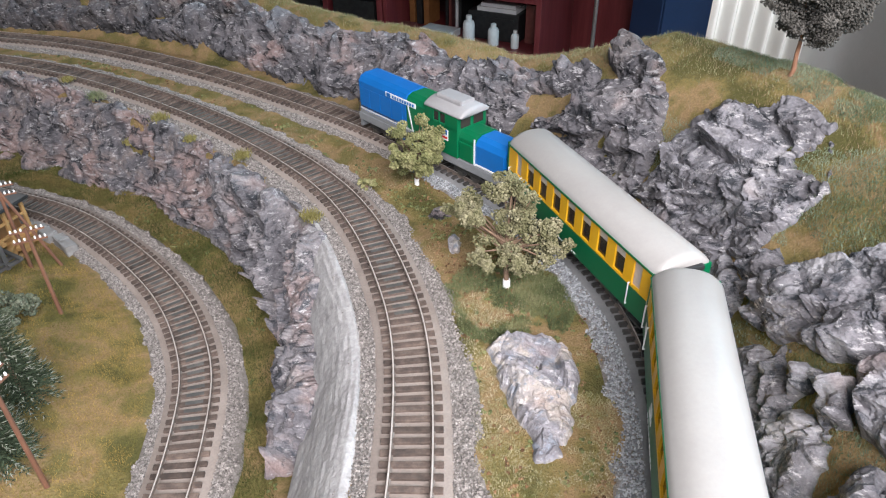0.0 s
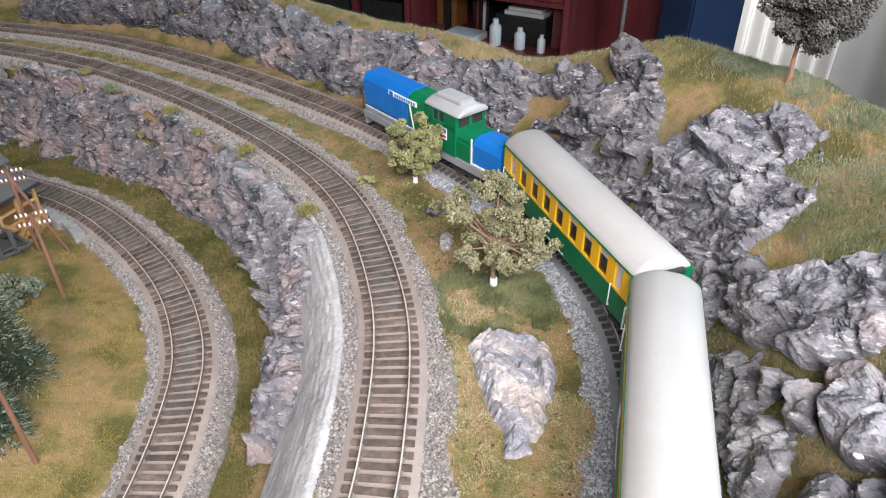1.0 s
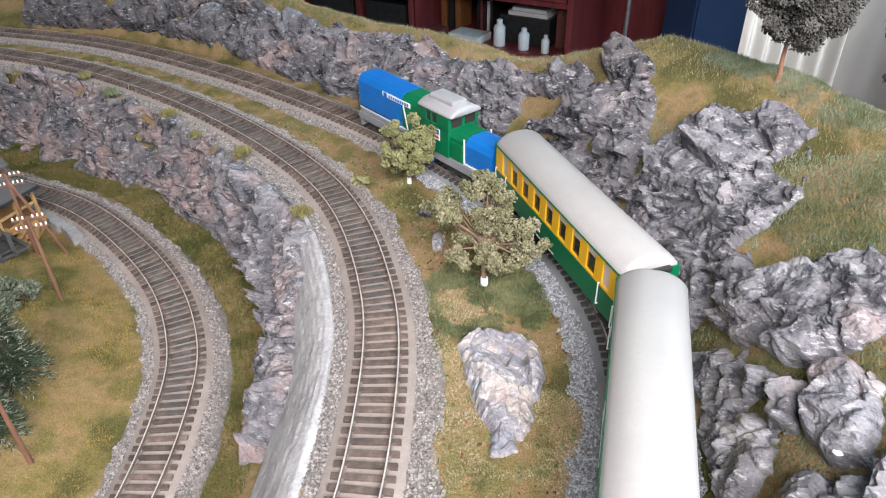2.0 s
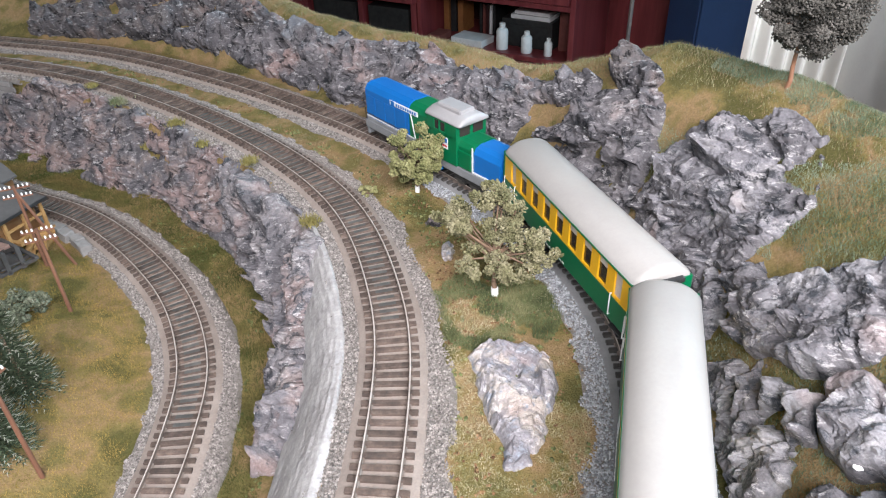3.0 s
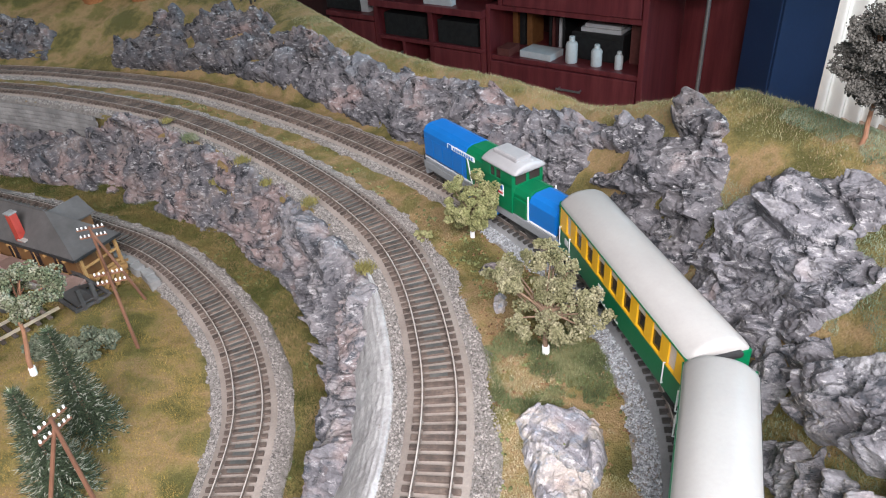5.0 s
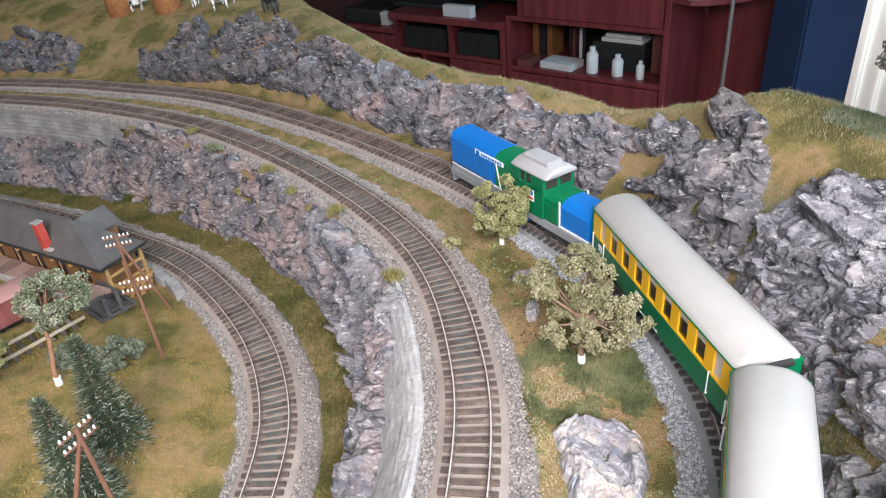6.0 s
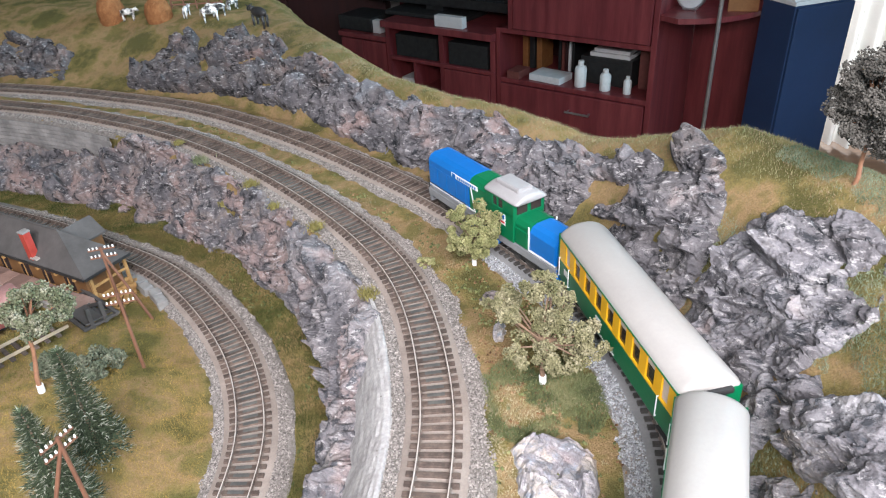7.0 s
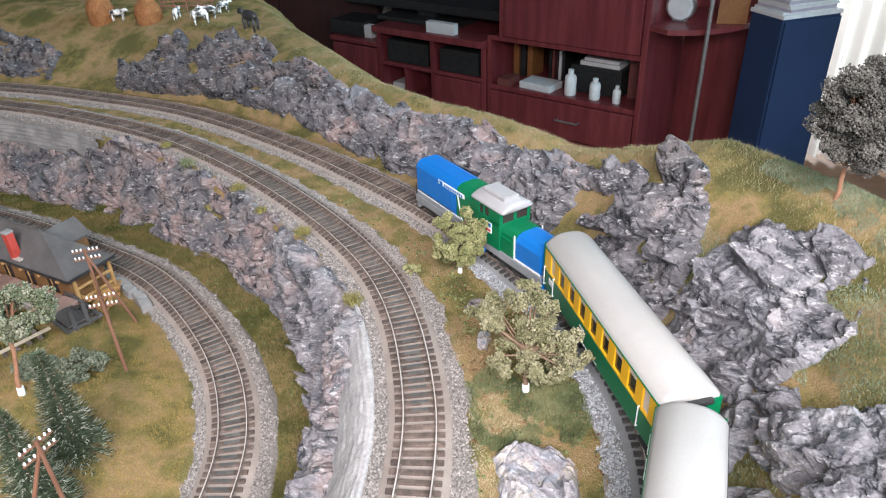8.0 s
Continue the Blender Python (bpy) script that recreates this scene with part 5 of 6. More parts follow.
def locomotive(s_front, s_rear):
    L = s_rear - s_front
    h = L / 2
    root = thing("diesel_locomotive", on_track(s_front, s_rear), "blue and green diesel locomotive with grey cab roof", "locomotive")
    W = 0.0120
    part("underframe", boxes((0, 0, 0.0118, L - 0.004, 2 * W + 0.0012, 0.0060, 0.0006), (0.012, 0, 0.0085, 0.050, 0.020, 0.006, 0.0006)), FRAME, root, "grey side frame")
    part("fuel_tank", boxes((0.004, 0.0112, 0.0078, 0.040, 0.0030, 0.0046, 0.0006)), BLUE, root, "blue tank")
    part("fuel_tank", boxes((0.004, -0.0112, 0.0078, 0.040, 0.0030, 0.0046, 0.0006)), BLUE, root, "blue tank")
    part("tank_bracket", boxes((-0.012, 0.0128, 0.0078, 0.0035, 0.0006, 0.0032, 0.0002), (-0.0055, 0.0128, 0.0078, 0.0035, 0.0006, 0.0032, 0.0002)), FRAME, root)
    # long hood, blue, with its green rear
    part("long_hood", hood(0.020, h - 0.003, W - 0.0004, 0.0146, 0.0440, 0.0050), BLUE, root, "blue long hood", False)
    part("long_hood_rear", hood(-0.004, 0.020, W - 0.0004, 0.0146, 0.0440, 0.0050), GREEN, root, "green hood section")
    part("skirt", boxes((0.036, 0, 0.0160, 0.074, 2 * W + 0.0004, 0.0030, 0.0004)), FRAME, root, "grey skirt")
    for side in (-1, 1):
        y = side * (W - 0.00025)
        part("waist_stripe", boxes(((0.012 + h - 0.004) / 2, y, 0.0186, h - 0.004 - 0.012, 0.0004, 0.0011)), WHITE, root, "white stripe")
        bm = boxes((0, 0, 0, 0.0011, 0.0004, 0.0205))
        bmesh.ops.transform(bm, matrix=pose(0.0155, y, 0.0283, 0, -side * 0 + 14, 0), verts=bm.verts)
        part("slant_stripe", bm, WHITE, root, "white slanting stripe")
        part("name_board", boxes((0.0255, y, 0.0380, 0.033, 0.0004, 0.0036, 0.0001)), WHITE, root, "white name board")
        part("name_lettering", boxes((0.0385, side * W, 0.0380, 0.0040, 0.0003, 0.0032), *[(0.0335 - 0.0027 * k, side * W, 0.0378, 0.0016, 0.0003, 0.0020) for k in range(9)]), BLUE, root, "blue lettering bars")
        for k in range(4):
            part("hood_door", boxes((0.030 + 0.0125 * k, y, 0.0275, 0.0115, 0.0004, 0.0150, 0.0001)), BLUE, root)
        for k in range(5):
            part("louvre", boxes((0.0670, y, 0.0225 + 0.0026 * k, 0.0070, 0.0006, 0.0012, 0.0001)), BLUE, root)
        bm = bmesh.new()
        rod(bm, (0.022, side * (W + 0.0012), 0.0212), (h - 0.006, side * (W + 0.0012), 0.0212), 0.0003, None, 6)
        part("handrail", bm, BLACK, root, "thin black handrail")
    # cab
    part("cab_wall", boxes((-0.0185, 0, 0.0250, 0.0300, 2 * W + 0.0022, 0.0210, 0.0006)), GREEN, root, "green cab side")
    part("cab_core", boxes((-0.0185, 0, 0.0384, 0.0275, 2 * W - 0.0010, 0.0106)), PANE, root, "dark cab inside")
    for side in (-1, 1):
        y = side * (W + 0.0005)
        part("cab_top_rail", boxes((-0.0185, y, 0.0430, 0.0300, 0.0013, 0.0016, 0.0002)), GREEN, root)
        for x, w in ((-0.0068, 0.0070), (-0.0156, 0.0012), (-0.0275, 0.0120)):
            part("cab_pillar", boxes((x, y, 0.0384, w, 0.0012, 0.0106, 0.0002)), GREEN, root)
        for x in (-0.0127, -0.0188):
            part("cab_window", boxes((x, side * (W + 0.0001), 0.0384, 0.0050, 0.0004, 0.0094)), PANE, root, "dark cab window")
        part("flag_mark", boxes((-0.0220, side * (W + 0.0013), 0.0285, 0.0058, 0.0003, 0.0080, 0.0001)), WHITE, root, "white panel")
        part("flag_blue", boxes((-0.0220, side * (W + 0.0015), 0.0305, 0.0046, 0.0003, 0.0030)), BLUE, root, "blue mark")
        part("flag_red", boxes((-0.0220, side * (W + 0.0015), 0.0265, 0.0046, 0.0003, 0.0014)), RED, root, "red bar")
        part("short_hood_stripe", boxes((-0.0480, side * (W - 0.0002), 0.0240, 0.0011, 0.0005, 0.0180)), WHITE, root, "white stripe")
        part("end_stripe", boxes((-0.061, side * (W - 0.0002), 0.0158, 0.0265, 0.0005, 0.0012)), WHITE, root, "white stripe")
    part("cab_front", boxes((-0.0328, 0, 0.0384, 0.0012, 2 * W, 0.0106, 0.0002)), GREEN, root)
    part("cab_windscreen", boxes((-0.0336, 0.0058, 0.0390, 0.0005, 0.0085, 0.0072), (-0.0336, -0.0058, 0.0390, 0.0005, 0.0085, 0.0072)), PANE, root, "dark windscreens")
    part("cab_back", boxes((-0.0042, 0, 0.0384, 0.0012, 2 * W, 0.0106, 0.0002)), GREEN, root)
    part("cab_roof", roof_loft(-0.0370, -0.0005, 2 * W + 0.0030, 0.0444, 0.0044, 0.002), ROOFGREY, root, "light grey overhanging roof", True)
    part("roof_hatch", hood(-0.0300, -0.0060, 0.0064, 0.0465, 0.0512, 0.0012), ROOFGREY, root, "raised grey hatch")
    # short hood
    part("short_hood", hood(-0.0480, -0.0330, W - 0.0006, 0.0146, 0.0345, 0.0045), GREEN, root, "green short hood")
    part("hood_box", boxes((-0.0405, W - 0.0012, 0.0215, 0.0125, 0.0034, 0.0120, 0.0006)), GREEN, root)
    part("nose", hood(-h + 0.004, -0.0480, W - 0.0006, 0.0146, 0.0342, 0.0050), BLUE, root, "blue nose")
    bm = bmesh.new()
    for y in (0.0052, -0.0052):
        rod(bm, (-h + 0.0042, y, 0.0300), (-h + 0.0034, y, 0.0300), 0.0013, 0.0013, 14)
    part("headlight", bm, WHITE, root, "white ringed headlights")
    part("nose_bar", boxes((-h + 0.0036, 0, 0.0268, 0.0006, 0.0150, 0.0014)), RED, root, "red bar")
    for e in (-1, 1):
        part("pilot", boxes((e * (h - 0.003), 0, 0.0065, 0.0030, 0.0230, 0.0070, 0.0005), (e * (h - 0.004), 0, 0.0135, 0.006, 0.0235, 0.0012, 0.0002)), BLUE if e < 0 else FRAME, root)
        part("coupler", boxes((e * (h - 0.001), 0, 0.0085, 0.0045, 0.0030, 0.0030, 0.0004)), BLACK, root)
        for y in (-0.0112, 0.0112):
            bm = bmesh.new()
            rod(bm, (e * (h - 0.001), y, 0.0130), (e * (h - 0.001), y, 0.0235), 0.00035, None, 6)
            part("handrail", bm, BLACK, root, "thin black handrail")
        bogie(root, e * L * 0.30, 3, 0.019)
    return root


REAR = 1.277
LEN = 0.148
locomotive(REAR - LEN - 0.002 - 0.155, REAR - LEN - 0.002)
coach(REAR - LEN, REAR, "green and yellow coach with cream roof behind locomotive")
coach(REAR + 0.004, REAR + 0.004 + LEN, "green and yellow coach with cream roof at the rear")

# ---- station corner on the lower meadow ----
SLATE = mat("grey_slate_roof", [(0.052, 0.048, 0.046), (0.088, 0.082, 0.079)], 60, 500, 0.7, bump=0.3)
OCHREWALL = mat("ochre_timber_wall", [(0.12, 0.056, 0.020), (0.18, 0.088, 0.030)], 60, 500, 0.7, bump=0.2)
BRICKRED = mat("red_brick_paint", [(0.28, 0.03, 0.02), (0.38, 0.05, 0.035)], 80, 600, 0.6, bump=0.2)
DULLRED = mat("dull_red_sheet", [(0.13, 0.035, 0.03), (0.19, 0.06, 0.05)], 60, 600, 0.6, bump=0.2)
PLANK = mat("yellow_plank_wood", [(0.28, 0.155, 0.055), (0.40, 0.235, 0.09)], 120, 700, 0.7, bump=0.2)
PINKWOOD = mat("pinkish_board_wood", [(0.17, 0.105, 0.085), (0.25, 0.16, 0.13)], 90, 700, 0.75, bump=0.2, vary=0.25)
PINKROOF = mat("faded_pink_roof", [(0.24, 0.115, 0.105), (0.33, 0.175, 0.155)], 60, 600, 0.7, bump=0.2)
RAIL_BRIGHT = mat("bright_brass_rail", [(0.62, 0.50, 0.36), (0.78, 0.68, 0.52)], 90, 900, 0.35, metal=0.5, bump=0.05)
PAVING = mat("pale_paving", [(0.26, 0.235, 0.21), (0.36, 0.33, 0.30)], 60, 700, 0.85, bump=0.3)


def gable_roof(bm, L, W, z_eave, z_ridge, t=0.0016):
    """Two pitched slabs with thickness."""
    for side in (-1, 1):
        a = [(-L / 2, 0, z_ridge), (L / 2, 0, z_ridge), (L / 2, side * W / 2, z_eave), (-L / 2, side * W / 2, z_eave)]
        lo = [(x, y, z - t) for x, y, z in a]
        v = [bm.verts.new(p) for p in a + lo]
        for f in ((0, 1, 2, 3), (7, 6, 5, 4), (0, 4, 5, 1), (1, 5, 6, 2), (2, 6, 7, 3), (3, 7, 4, 0)):
            bm.faces.new([v[i] for i in f])
    bmesh.ops.recalc_face_normals(bm, faces=bm.faces)


def hip_roof(bm, x0, x1, w, z_eave, z_ridge, hip, t=0.0014):
    """A roof from x0 to x1 with its near eave at y=0 and its far one at y=-w, hipped at x0, gabled at x1, with thickness."""
    top = [(x0, 0, z_eave), (x1, 0, z_eave), (x1, -w / 2, z_ridge), (x0 + hip, -w / 2, z_ridge), (x0, -w, z_eave), (x1, -w, z_eave)]
    hi = [bm.verts.new(p) for p in top]
    lo = [bm.verts.new((x, y, z - t)) for x, y, z in top]
    for f in ((0, 1, 2, 3), (3, 2, 5, 4), (0, 3, 4)):
        bm.faces.new([hi[i] for i in f])
        bm.faces.new([lo[i] for i in f[::-1]])
    for a, b in ((0, 1), (1, 2), (2, 5), (5, 4), (4, 0)):
        bm.faces.new((hi[a], hi[b], lo[b], lo[a]))
    bmesh.ops.recalc_face_normals(bm, faces=bm.faces)


def station(x, y, z, turn):
    """Local x runs along the building from its hipped end, y towards the meadow; the origin lies under the near eave's corner."""
    root = thing("station_building", pose(x, y, z, 0, 0, turn), "ochre station building with grey roof and red chimneys", "building")
    part("wall", boxes((0.110, -0.0215, 0.013, 0.200, 0.032, 0.030, 0.0004)), OCHREWALL, root, "ochre timber walls")
    bm = bmesh.new()
    hip_roof(bm, 0.0, 0.215, 0.043, 0.0280, 0.0500, 0.050)
    roof = part("roof", bm, SLATE, root, "smooth grey hipped roof")
    part("eave_board", boxes((0.108, 0.0006, 0.0272, 0.215, 0.0010, 0.0022, 0.0002)), BLACK, roof, "dark eave board")
    part("eave_board", boxes((-0.0006, -0.0215, 0.0272, 0.0010, 0.043, 0.0022, 0.0002)), BLACK, roof, "dark eave board")
    part("ridge_cap", boxes((0.132, -0.0215, 0.0502, 0.166, 0.0020, 0.0010, 0.0003)), SLATE, roof)
    bm = bmesh.new()
    gable_roof(bm, 0.030, 0.030, 0.0300, 0.0420)
    bmesh.ops.transform(bm, matrix=pose(0.062, -0.044, 0, 0, 0, 90), verts=bm.verts)
    part("wing_roof", bm, SLATE, root, "grey gabled wing roof")
    part("wing_wall", boxes((0.062, -0.046, 0.013, 0.022, 0.022, 0.030, 0.0003)), OCHREWALL, root)
    for cx, cy, cz in ((0.065, -0.0045, 0.033), (0.142, -0.0060, 0.036)):
        ch = part("chimney", boxes((cx, cy, cz + 0.0085, 0.0060, 0.0060, 0.0240, 0.0003)), BRICKRED, root, "red chimney")
        part("chimney_cap", boxes((cx, cy, cz + 0.0212, 0.0070, 0.0070, 0.0014, 0.0002)), MASONRY, ch)
        part("chimney_flashing", boxes((cx - 0.005, cy + 0.0015, cz - 0.0012, 0.0085, 0.0050, 0.0012, 0.0002)), PAVING, root)
    for k in range(6):
        w = part("window", boxes((0.030 + 0.028 * k, -0.0051, 0.014, 0.010, 0.0008, 0.014)), PANE, root, "dark window")
        part("window_frame", boxes((0.030 + 0.028 * k, -0.0047, 0.0215, 0.012, 0.0010, 0.0012), (0.030 + 0.028 * k, -0.0047, 0.0065, 0.012, 0.0010, 0.0012), (0.030 + 0.028 * k, -0.0047, 0.014, 0.0008, 0.0010, 0.0140)), PLANK, w)
    for k in range(9):
        part("rafter_end", boxes((0.012 + 0.022 * k, -0.0015, 0.0252, 0.0020, 0.0070, 0.0018)), PLANK, root)
    for yy in (-0.006, -0.022, -0.038):
        part("porch_post", boxes((0.003, yy, 0.012, 0.0022, 0.0022, 0.028)), PLANK, root)
    for zz in (0.006, 0.016):
        part("porch_rail", boxes((0.003, -0.022, zz, 0.0014, 0.034, 0.0018)), PLANK, root)
    return root


station(-0.315, 0.394, -0.0505, 161.3)


def lying(name, x, y, z, turn, label, category):
    return thing(name, pose(x, y, z, 0, 0, turn), label, category)


def platform(x, y, turn):
    root = lying("station_platform", x, y, FIELD(x, y), turn, "pinkish plank platform before the station", "platform")
    rng = random.Random(8)
    for k in range(9):
        part("board", boxes((-0.060 + 0.015 * k, rng.uniform(-0.0005, 0.0005), 0.003, 0.0146, 0.017, 0.008, 0.0004)), PINKWOOD, root)
    part("kerb", boxes((0, 0.0100, 0.002, 0.136, 0.0024, 0.008, 0.0004)), PAVING, root, "pale stone kerb")
    return root


platform(-0.378, 0.4065, 161.3)


def siding(x, y, turn, length, label):
    root = lying("siding_track", x, y, FIELD(x, y), turn, label, "railway track")
    for yy in (-0.0083, 0.0083):
        part("siding_rail", boxes((0, yy, 0.0030, length, 0.0010, 0.0024, 0.0002)), RAIL_BRIGHT, root, "bright brass rail")
    for k in range(int(length / 0.008)):
        part("sleeper", boxes((-length / 2 + 0.004 + 0.008 * k, 0, 0.0012, 0.0030, 0.026, 0.0016, 0.0002)), TIE, root)
    return root


siding(-0.338, 0.325, 60, 0.085, "short siding track with bright rails in the meadow")


def goods_wagon(x, y, turn):
    root = lying("goods_wagon", x, y, FIELD(x, y), turn, "maroon closed goods wagon with pinkish roof", "wagon")
    part("body", boxes((0, 0, 0.0165, 0.056, 0.021, 0.0190, 0.0004)), DULLRED, root)
    for k in range(8):
        for side in (-1, 1):
            part("side_rib", boxes((-0.0245 + 0.007 * k, side * 0.0107, 0.0165, 0.0010, 0.0008, 0.0185)), DULLRED, root)
    part("roof", roof_loft(-0.029, 0.029, 0.0235, 0.0262, 0.004, 0.001), PINKROOF, root, "rounded pinkish roof", True)
    part("underframe", boxes((0, 0, 0.0055, 0.054, 0.014, 0.0030)), BLACK, root)
    for xx in (-0.017, 0.017):
        bm = bmesh.new()
        for side in (-1, 1):
            rod(bm, (xx, side * 0.0074, 0.0046), (xx, side * 0.0092, 0.0046), 0.0046, None, 14)
        part("wheelset", bm, STEEL, root)
    for yy in (-0.006, 0.006):
        bm = bmesh.new()
        rod(bm, (0.028, yy, 0.008), (0.032, yy, 0.008), 0.0011, 0.0016, 10)
        part("buffer", bm, BLACK, root)
    return root


goods_wagon(-0.366, 0.344, 60)


def buffer_stop(x, y, turn):
    root = lying("loading_ramp", x, y, FIELD(x, y), turn, "dark grey loading ramp of crossed beams", "ramp")
    for k in range(7):
        part("beam", boxes((-0.024 + 0.008 * k, 0, 0.0032, 0.0030, 0.026, 0.0022, 0.0003)), SLATE, root)
    for yy in (-0.0125, -0.0045, 0.0125):
        part("bearer", boxes((0, yy, 0.0052, 0.056, 0.0026, 0.0022, 0.0003)), SLATE, root)
    part("deck", boxes((-0.012, 0.004, 0.0068, 0.026, 0.013, 0.0014, 0.0003)), SLATE, root, "grey deck plate")
    bm = boxes((0, 0, 0, 0.030, 0.0026, 0.0024, 0.0003))
    bmesh.ops.transform(bm, matrix=pose(-0.012, -0.004, 0.0115, 0, 28, 0), verts=bm.verts)
    part("brace", bm, SLATE, root)
    part("stop_post", boxes((-0.024, -0.004, 0.010, 0.0030, 0.0030, 0.018, 0.0003), (-0.024, 0.006, 0.010, 0.0030, 0.0030, 0.018, 0.0003)), SLATE, root)
    return root


buffer_stop(-0.314, 0.382, 150)


def lumber_stack(x, y, turn, n, length, label):
    root = lying("lumber_stack", x, y, FIELD(x, y), turn, label, "planks")
    rng = random.Random(int(1000 * abs(x)))
    for k in range(n):
        bm = boxes((rng.uniform(-0.003, 0.003), -0.008 + 0.0042 * (k % 4), 0.0018 + 0.0030 * (k // 4), length, 0.0034, 0.0026, 0.0002))
        bmesh.ops.transform(bm, matrix=pose(0, 0, 0, 0, 0, rng.uniform(-14, 14)), verts=bm.verts)
        part("plank", bm, PLANK, root)
    return root


lumber_stack(-0.318, 0.426, 40, 11, 0.030, "loose stack of yellow planks beside the station")
lumber_stack(-0.309, 0.413, 110, 7, 0.022, "short yellow planks piled by the porch")
lumber_stack(-0.325, 0.398, 150, 5, 0.034, "brown planks lying before the station porch")

# ---- far meadow: haystacks, animal figures, fence ----
HAY = mat("brown_hay", [(0.20, 0.085, 0.035), (0.30, 0.14, 0.06)], 120, 700, 0.95, bump=0.9, fine_mix=0.5, dist=0.001, spec=0.1)
HIDE = mat("black_white_hide", [(0.02, 0.02, 0.02), (0.03, 0.03, 0.03), (0.75, 0.75, 0.73), (0.8, 0.8, 0.78)], 130, 900, 0.6, bump=0.05, fine_mix=0.05)
HIDE_BLACK = mat("black_hide", [(0.015, 0.015, 0.017), (0.035, 0.035, 0.035)], 130, 900, 0.5, bump=0.05)


def haystack(x, y, r, hh):
    bm = bmesh.new()
    lathe(bm, [(r * 0.92, -0.006), (r, 0.003), (r * 1.02, hh * 0.45), (r * 0.85, hh * 0.75), (r * 0.45, hh * 0.95), (r * 0.08, hh * 1.04)], 28)
    bmesh.ops.subdivide_edges(bm, edges=bm.edges[:], cuts=2, use_grid_fill=True)
    for v in bm.verts:
        v.co += v.co.normalized() * noise.noise(v.co * 350) * 0.0012
    ob = finish("haystack", bm, HAY)
    ob.matrix_world = pose(x, y, FIELD(x, y))
    return tagged(ob, "rounded brown haystack on the far meadow", "haystack", "haystacks")


haystack(-0.588, 0.922, 0.018, 0.034)
haystack(-0.513, 0.916, 0.0175, 0.030)


def animal_figure(x, y, turn, size, material, label):
    """A plain standing model cow in one mesh."""
    bm = bmesh.new()
    bmesh.ops.create_icosphere(bm, subdivisions=3, radius=1.0, matrix=pose(0, 0, 0.0125) @ Matrix.Diagonal((0.0105, 0.0042, 0.0048, 1)))
    bmesh.ops.create_icosphere(bm, subdivisions=2, radius=1.0, matrix=pose(0.0135, 0, 0.0150, 0, 35, 0) @ Matrix.Diagonal((0.0042, 0.0020, 0.0022, 1)))
    rod(bm, (0.008, 0, 0.0140), (0.0125, 0, 0.0155), 0.0030, 0.0018, 10)
    for xx in (-0.0075, 0.0070):
        for yy in (-0.0022, 0.0022):
            rod(bm, (xx, yy, -0.001), (xx, yy, 0.0105), 0.0008, 0.0015, 8)
    rod(bm, (-0.0102, 0, 0.0150), (-0.0120, 0, 0.0060), 0.0004, 0.0003, 6)
    for yy in (-1, 1):
        rod(bm, (0.0125, yy * 0.0012, 0.0165), (0.0130, yy * 0.0036, 0.0185), 0.0005, 0.0002, 6)
    bmesh.ops.scale(bm, vec=(size,) * 3, verts=bm.verts)
    ob = finish("cow_figure", bm, material, smooth=True)
    ob.matrix_world = pose(x, y, FIELD(x, y), 0, 0, turn)
    return tagged(ob, label, "animal figure", "cow figures")


animal_figure(-0.349, 0.876, 148, 1.45, HIDE_BLACK, "black horned bull figure on the far meadow")
animal_figure(-0.428, 0.899, 30, 1.15, HIDE, "black and white cow figure on the meadow")
animal_figure(-0.422, 0.912, 200, 1.0, HIDE, "black and white cow figure standing behind another")
animal_figure(-0.560, 0.917, 10, 0.95, HIDE, "black and white cow figure beside haystacks")
animal_figure(-0.472, 0.917, 95, 0.85, HIDE, "black and white cow figure facing the track")
animal_figure(-0.419, 0.951, 60, 0.9, HIDE, "black and white cow figure near the edge")


def fence(x, y, turn):
    root = thing("meadow_fence", pose(x, y, FIELD(x, y), 0, 0, turn), "brown wooden rail fence behind the cows", "fence")
    for k in range(5):
        part("post", boxes((-0.036 + 0.018 * k, 0, 0.007, 0.0018, 0.0018, 0.018)), POLE, root)
    for zz in (0.007, 0.013):
        part("rail", boxes((0, 0.0014, zz, 0.076, 0.0009, 0.0020)), POLE, root)
    return root


fence(-0.475, 0.955, 8)

# white blob put on the near rocks in place of a bright glare spot
bm = bmesh.new()
bmesh.ops.create_icosphere(bm, subdivisions=3, radius=1.0)
for v in bm.verts:
    v.co = Vector((v.co.x * 0.0034, v.co.y * 0.0018, v.co.z * 0.0012)) * (1 + 0.35 * noise.noise(v.co * 1.5))
glare_spot = finish("plaster_scrap", bm, WHITE_PAINT, smooth=True)
glare_spot.matrix_world = pose(0.1455, 0.1425, 0.0475, 25, -20, 10)
tagged(glare_spot, "small bright white blob for a glare spot on the rock", "plaster blob")

# ---- the room behind ----
WOOD = mat("dark_red_mahogany", [(0.125, 0.022, 0.027), (0.185, 0.034, 0.039), (0.24, 0.052, 0.054)], 5, 60, 0.35, bump=0.05, fine_mix=0.2, stretch=(6, 6, 0.6))
# Darker mahogany: shade inside the unit put into colour; also the dark panels.
WOOD_IN = mat("darkened_mahogany", [(0.030, 0.007, 0.008), (0.05, 0.011, 0.011)], 5, 60, 0.5, bump=0.05, stretch=(6, 6, 0.6))
NAVY = mat("navy_blue_panel", [(0.014, 0.036, 0.095), (0.019, 0.047, 0.125)], 3, 120, 0.5, bump=0.1)
WALLPAINT = mat("off_white_wall_paint", [(0.40, 0.39, 0.375), (0.47, 0.46, 0.445)], 2, 90, 0.85, bump=0.1, dist=0.002, fine_mix=0.08)
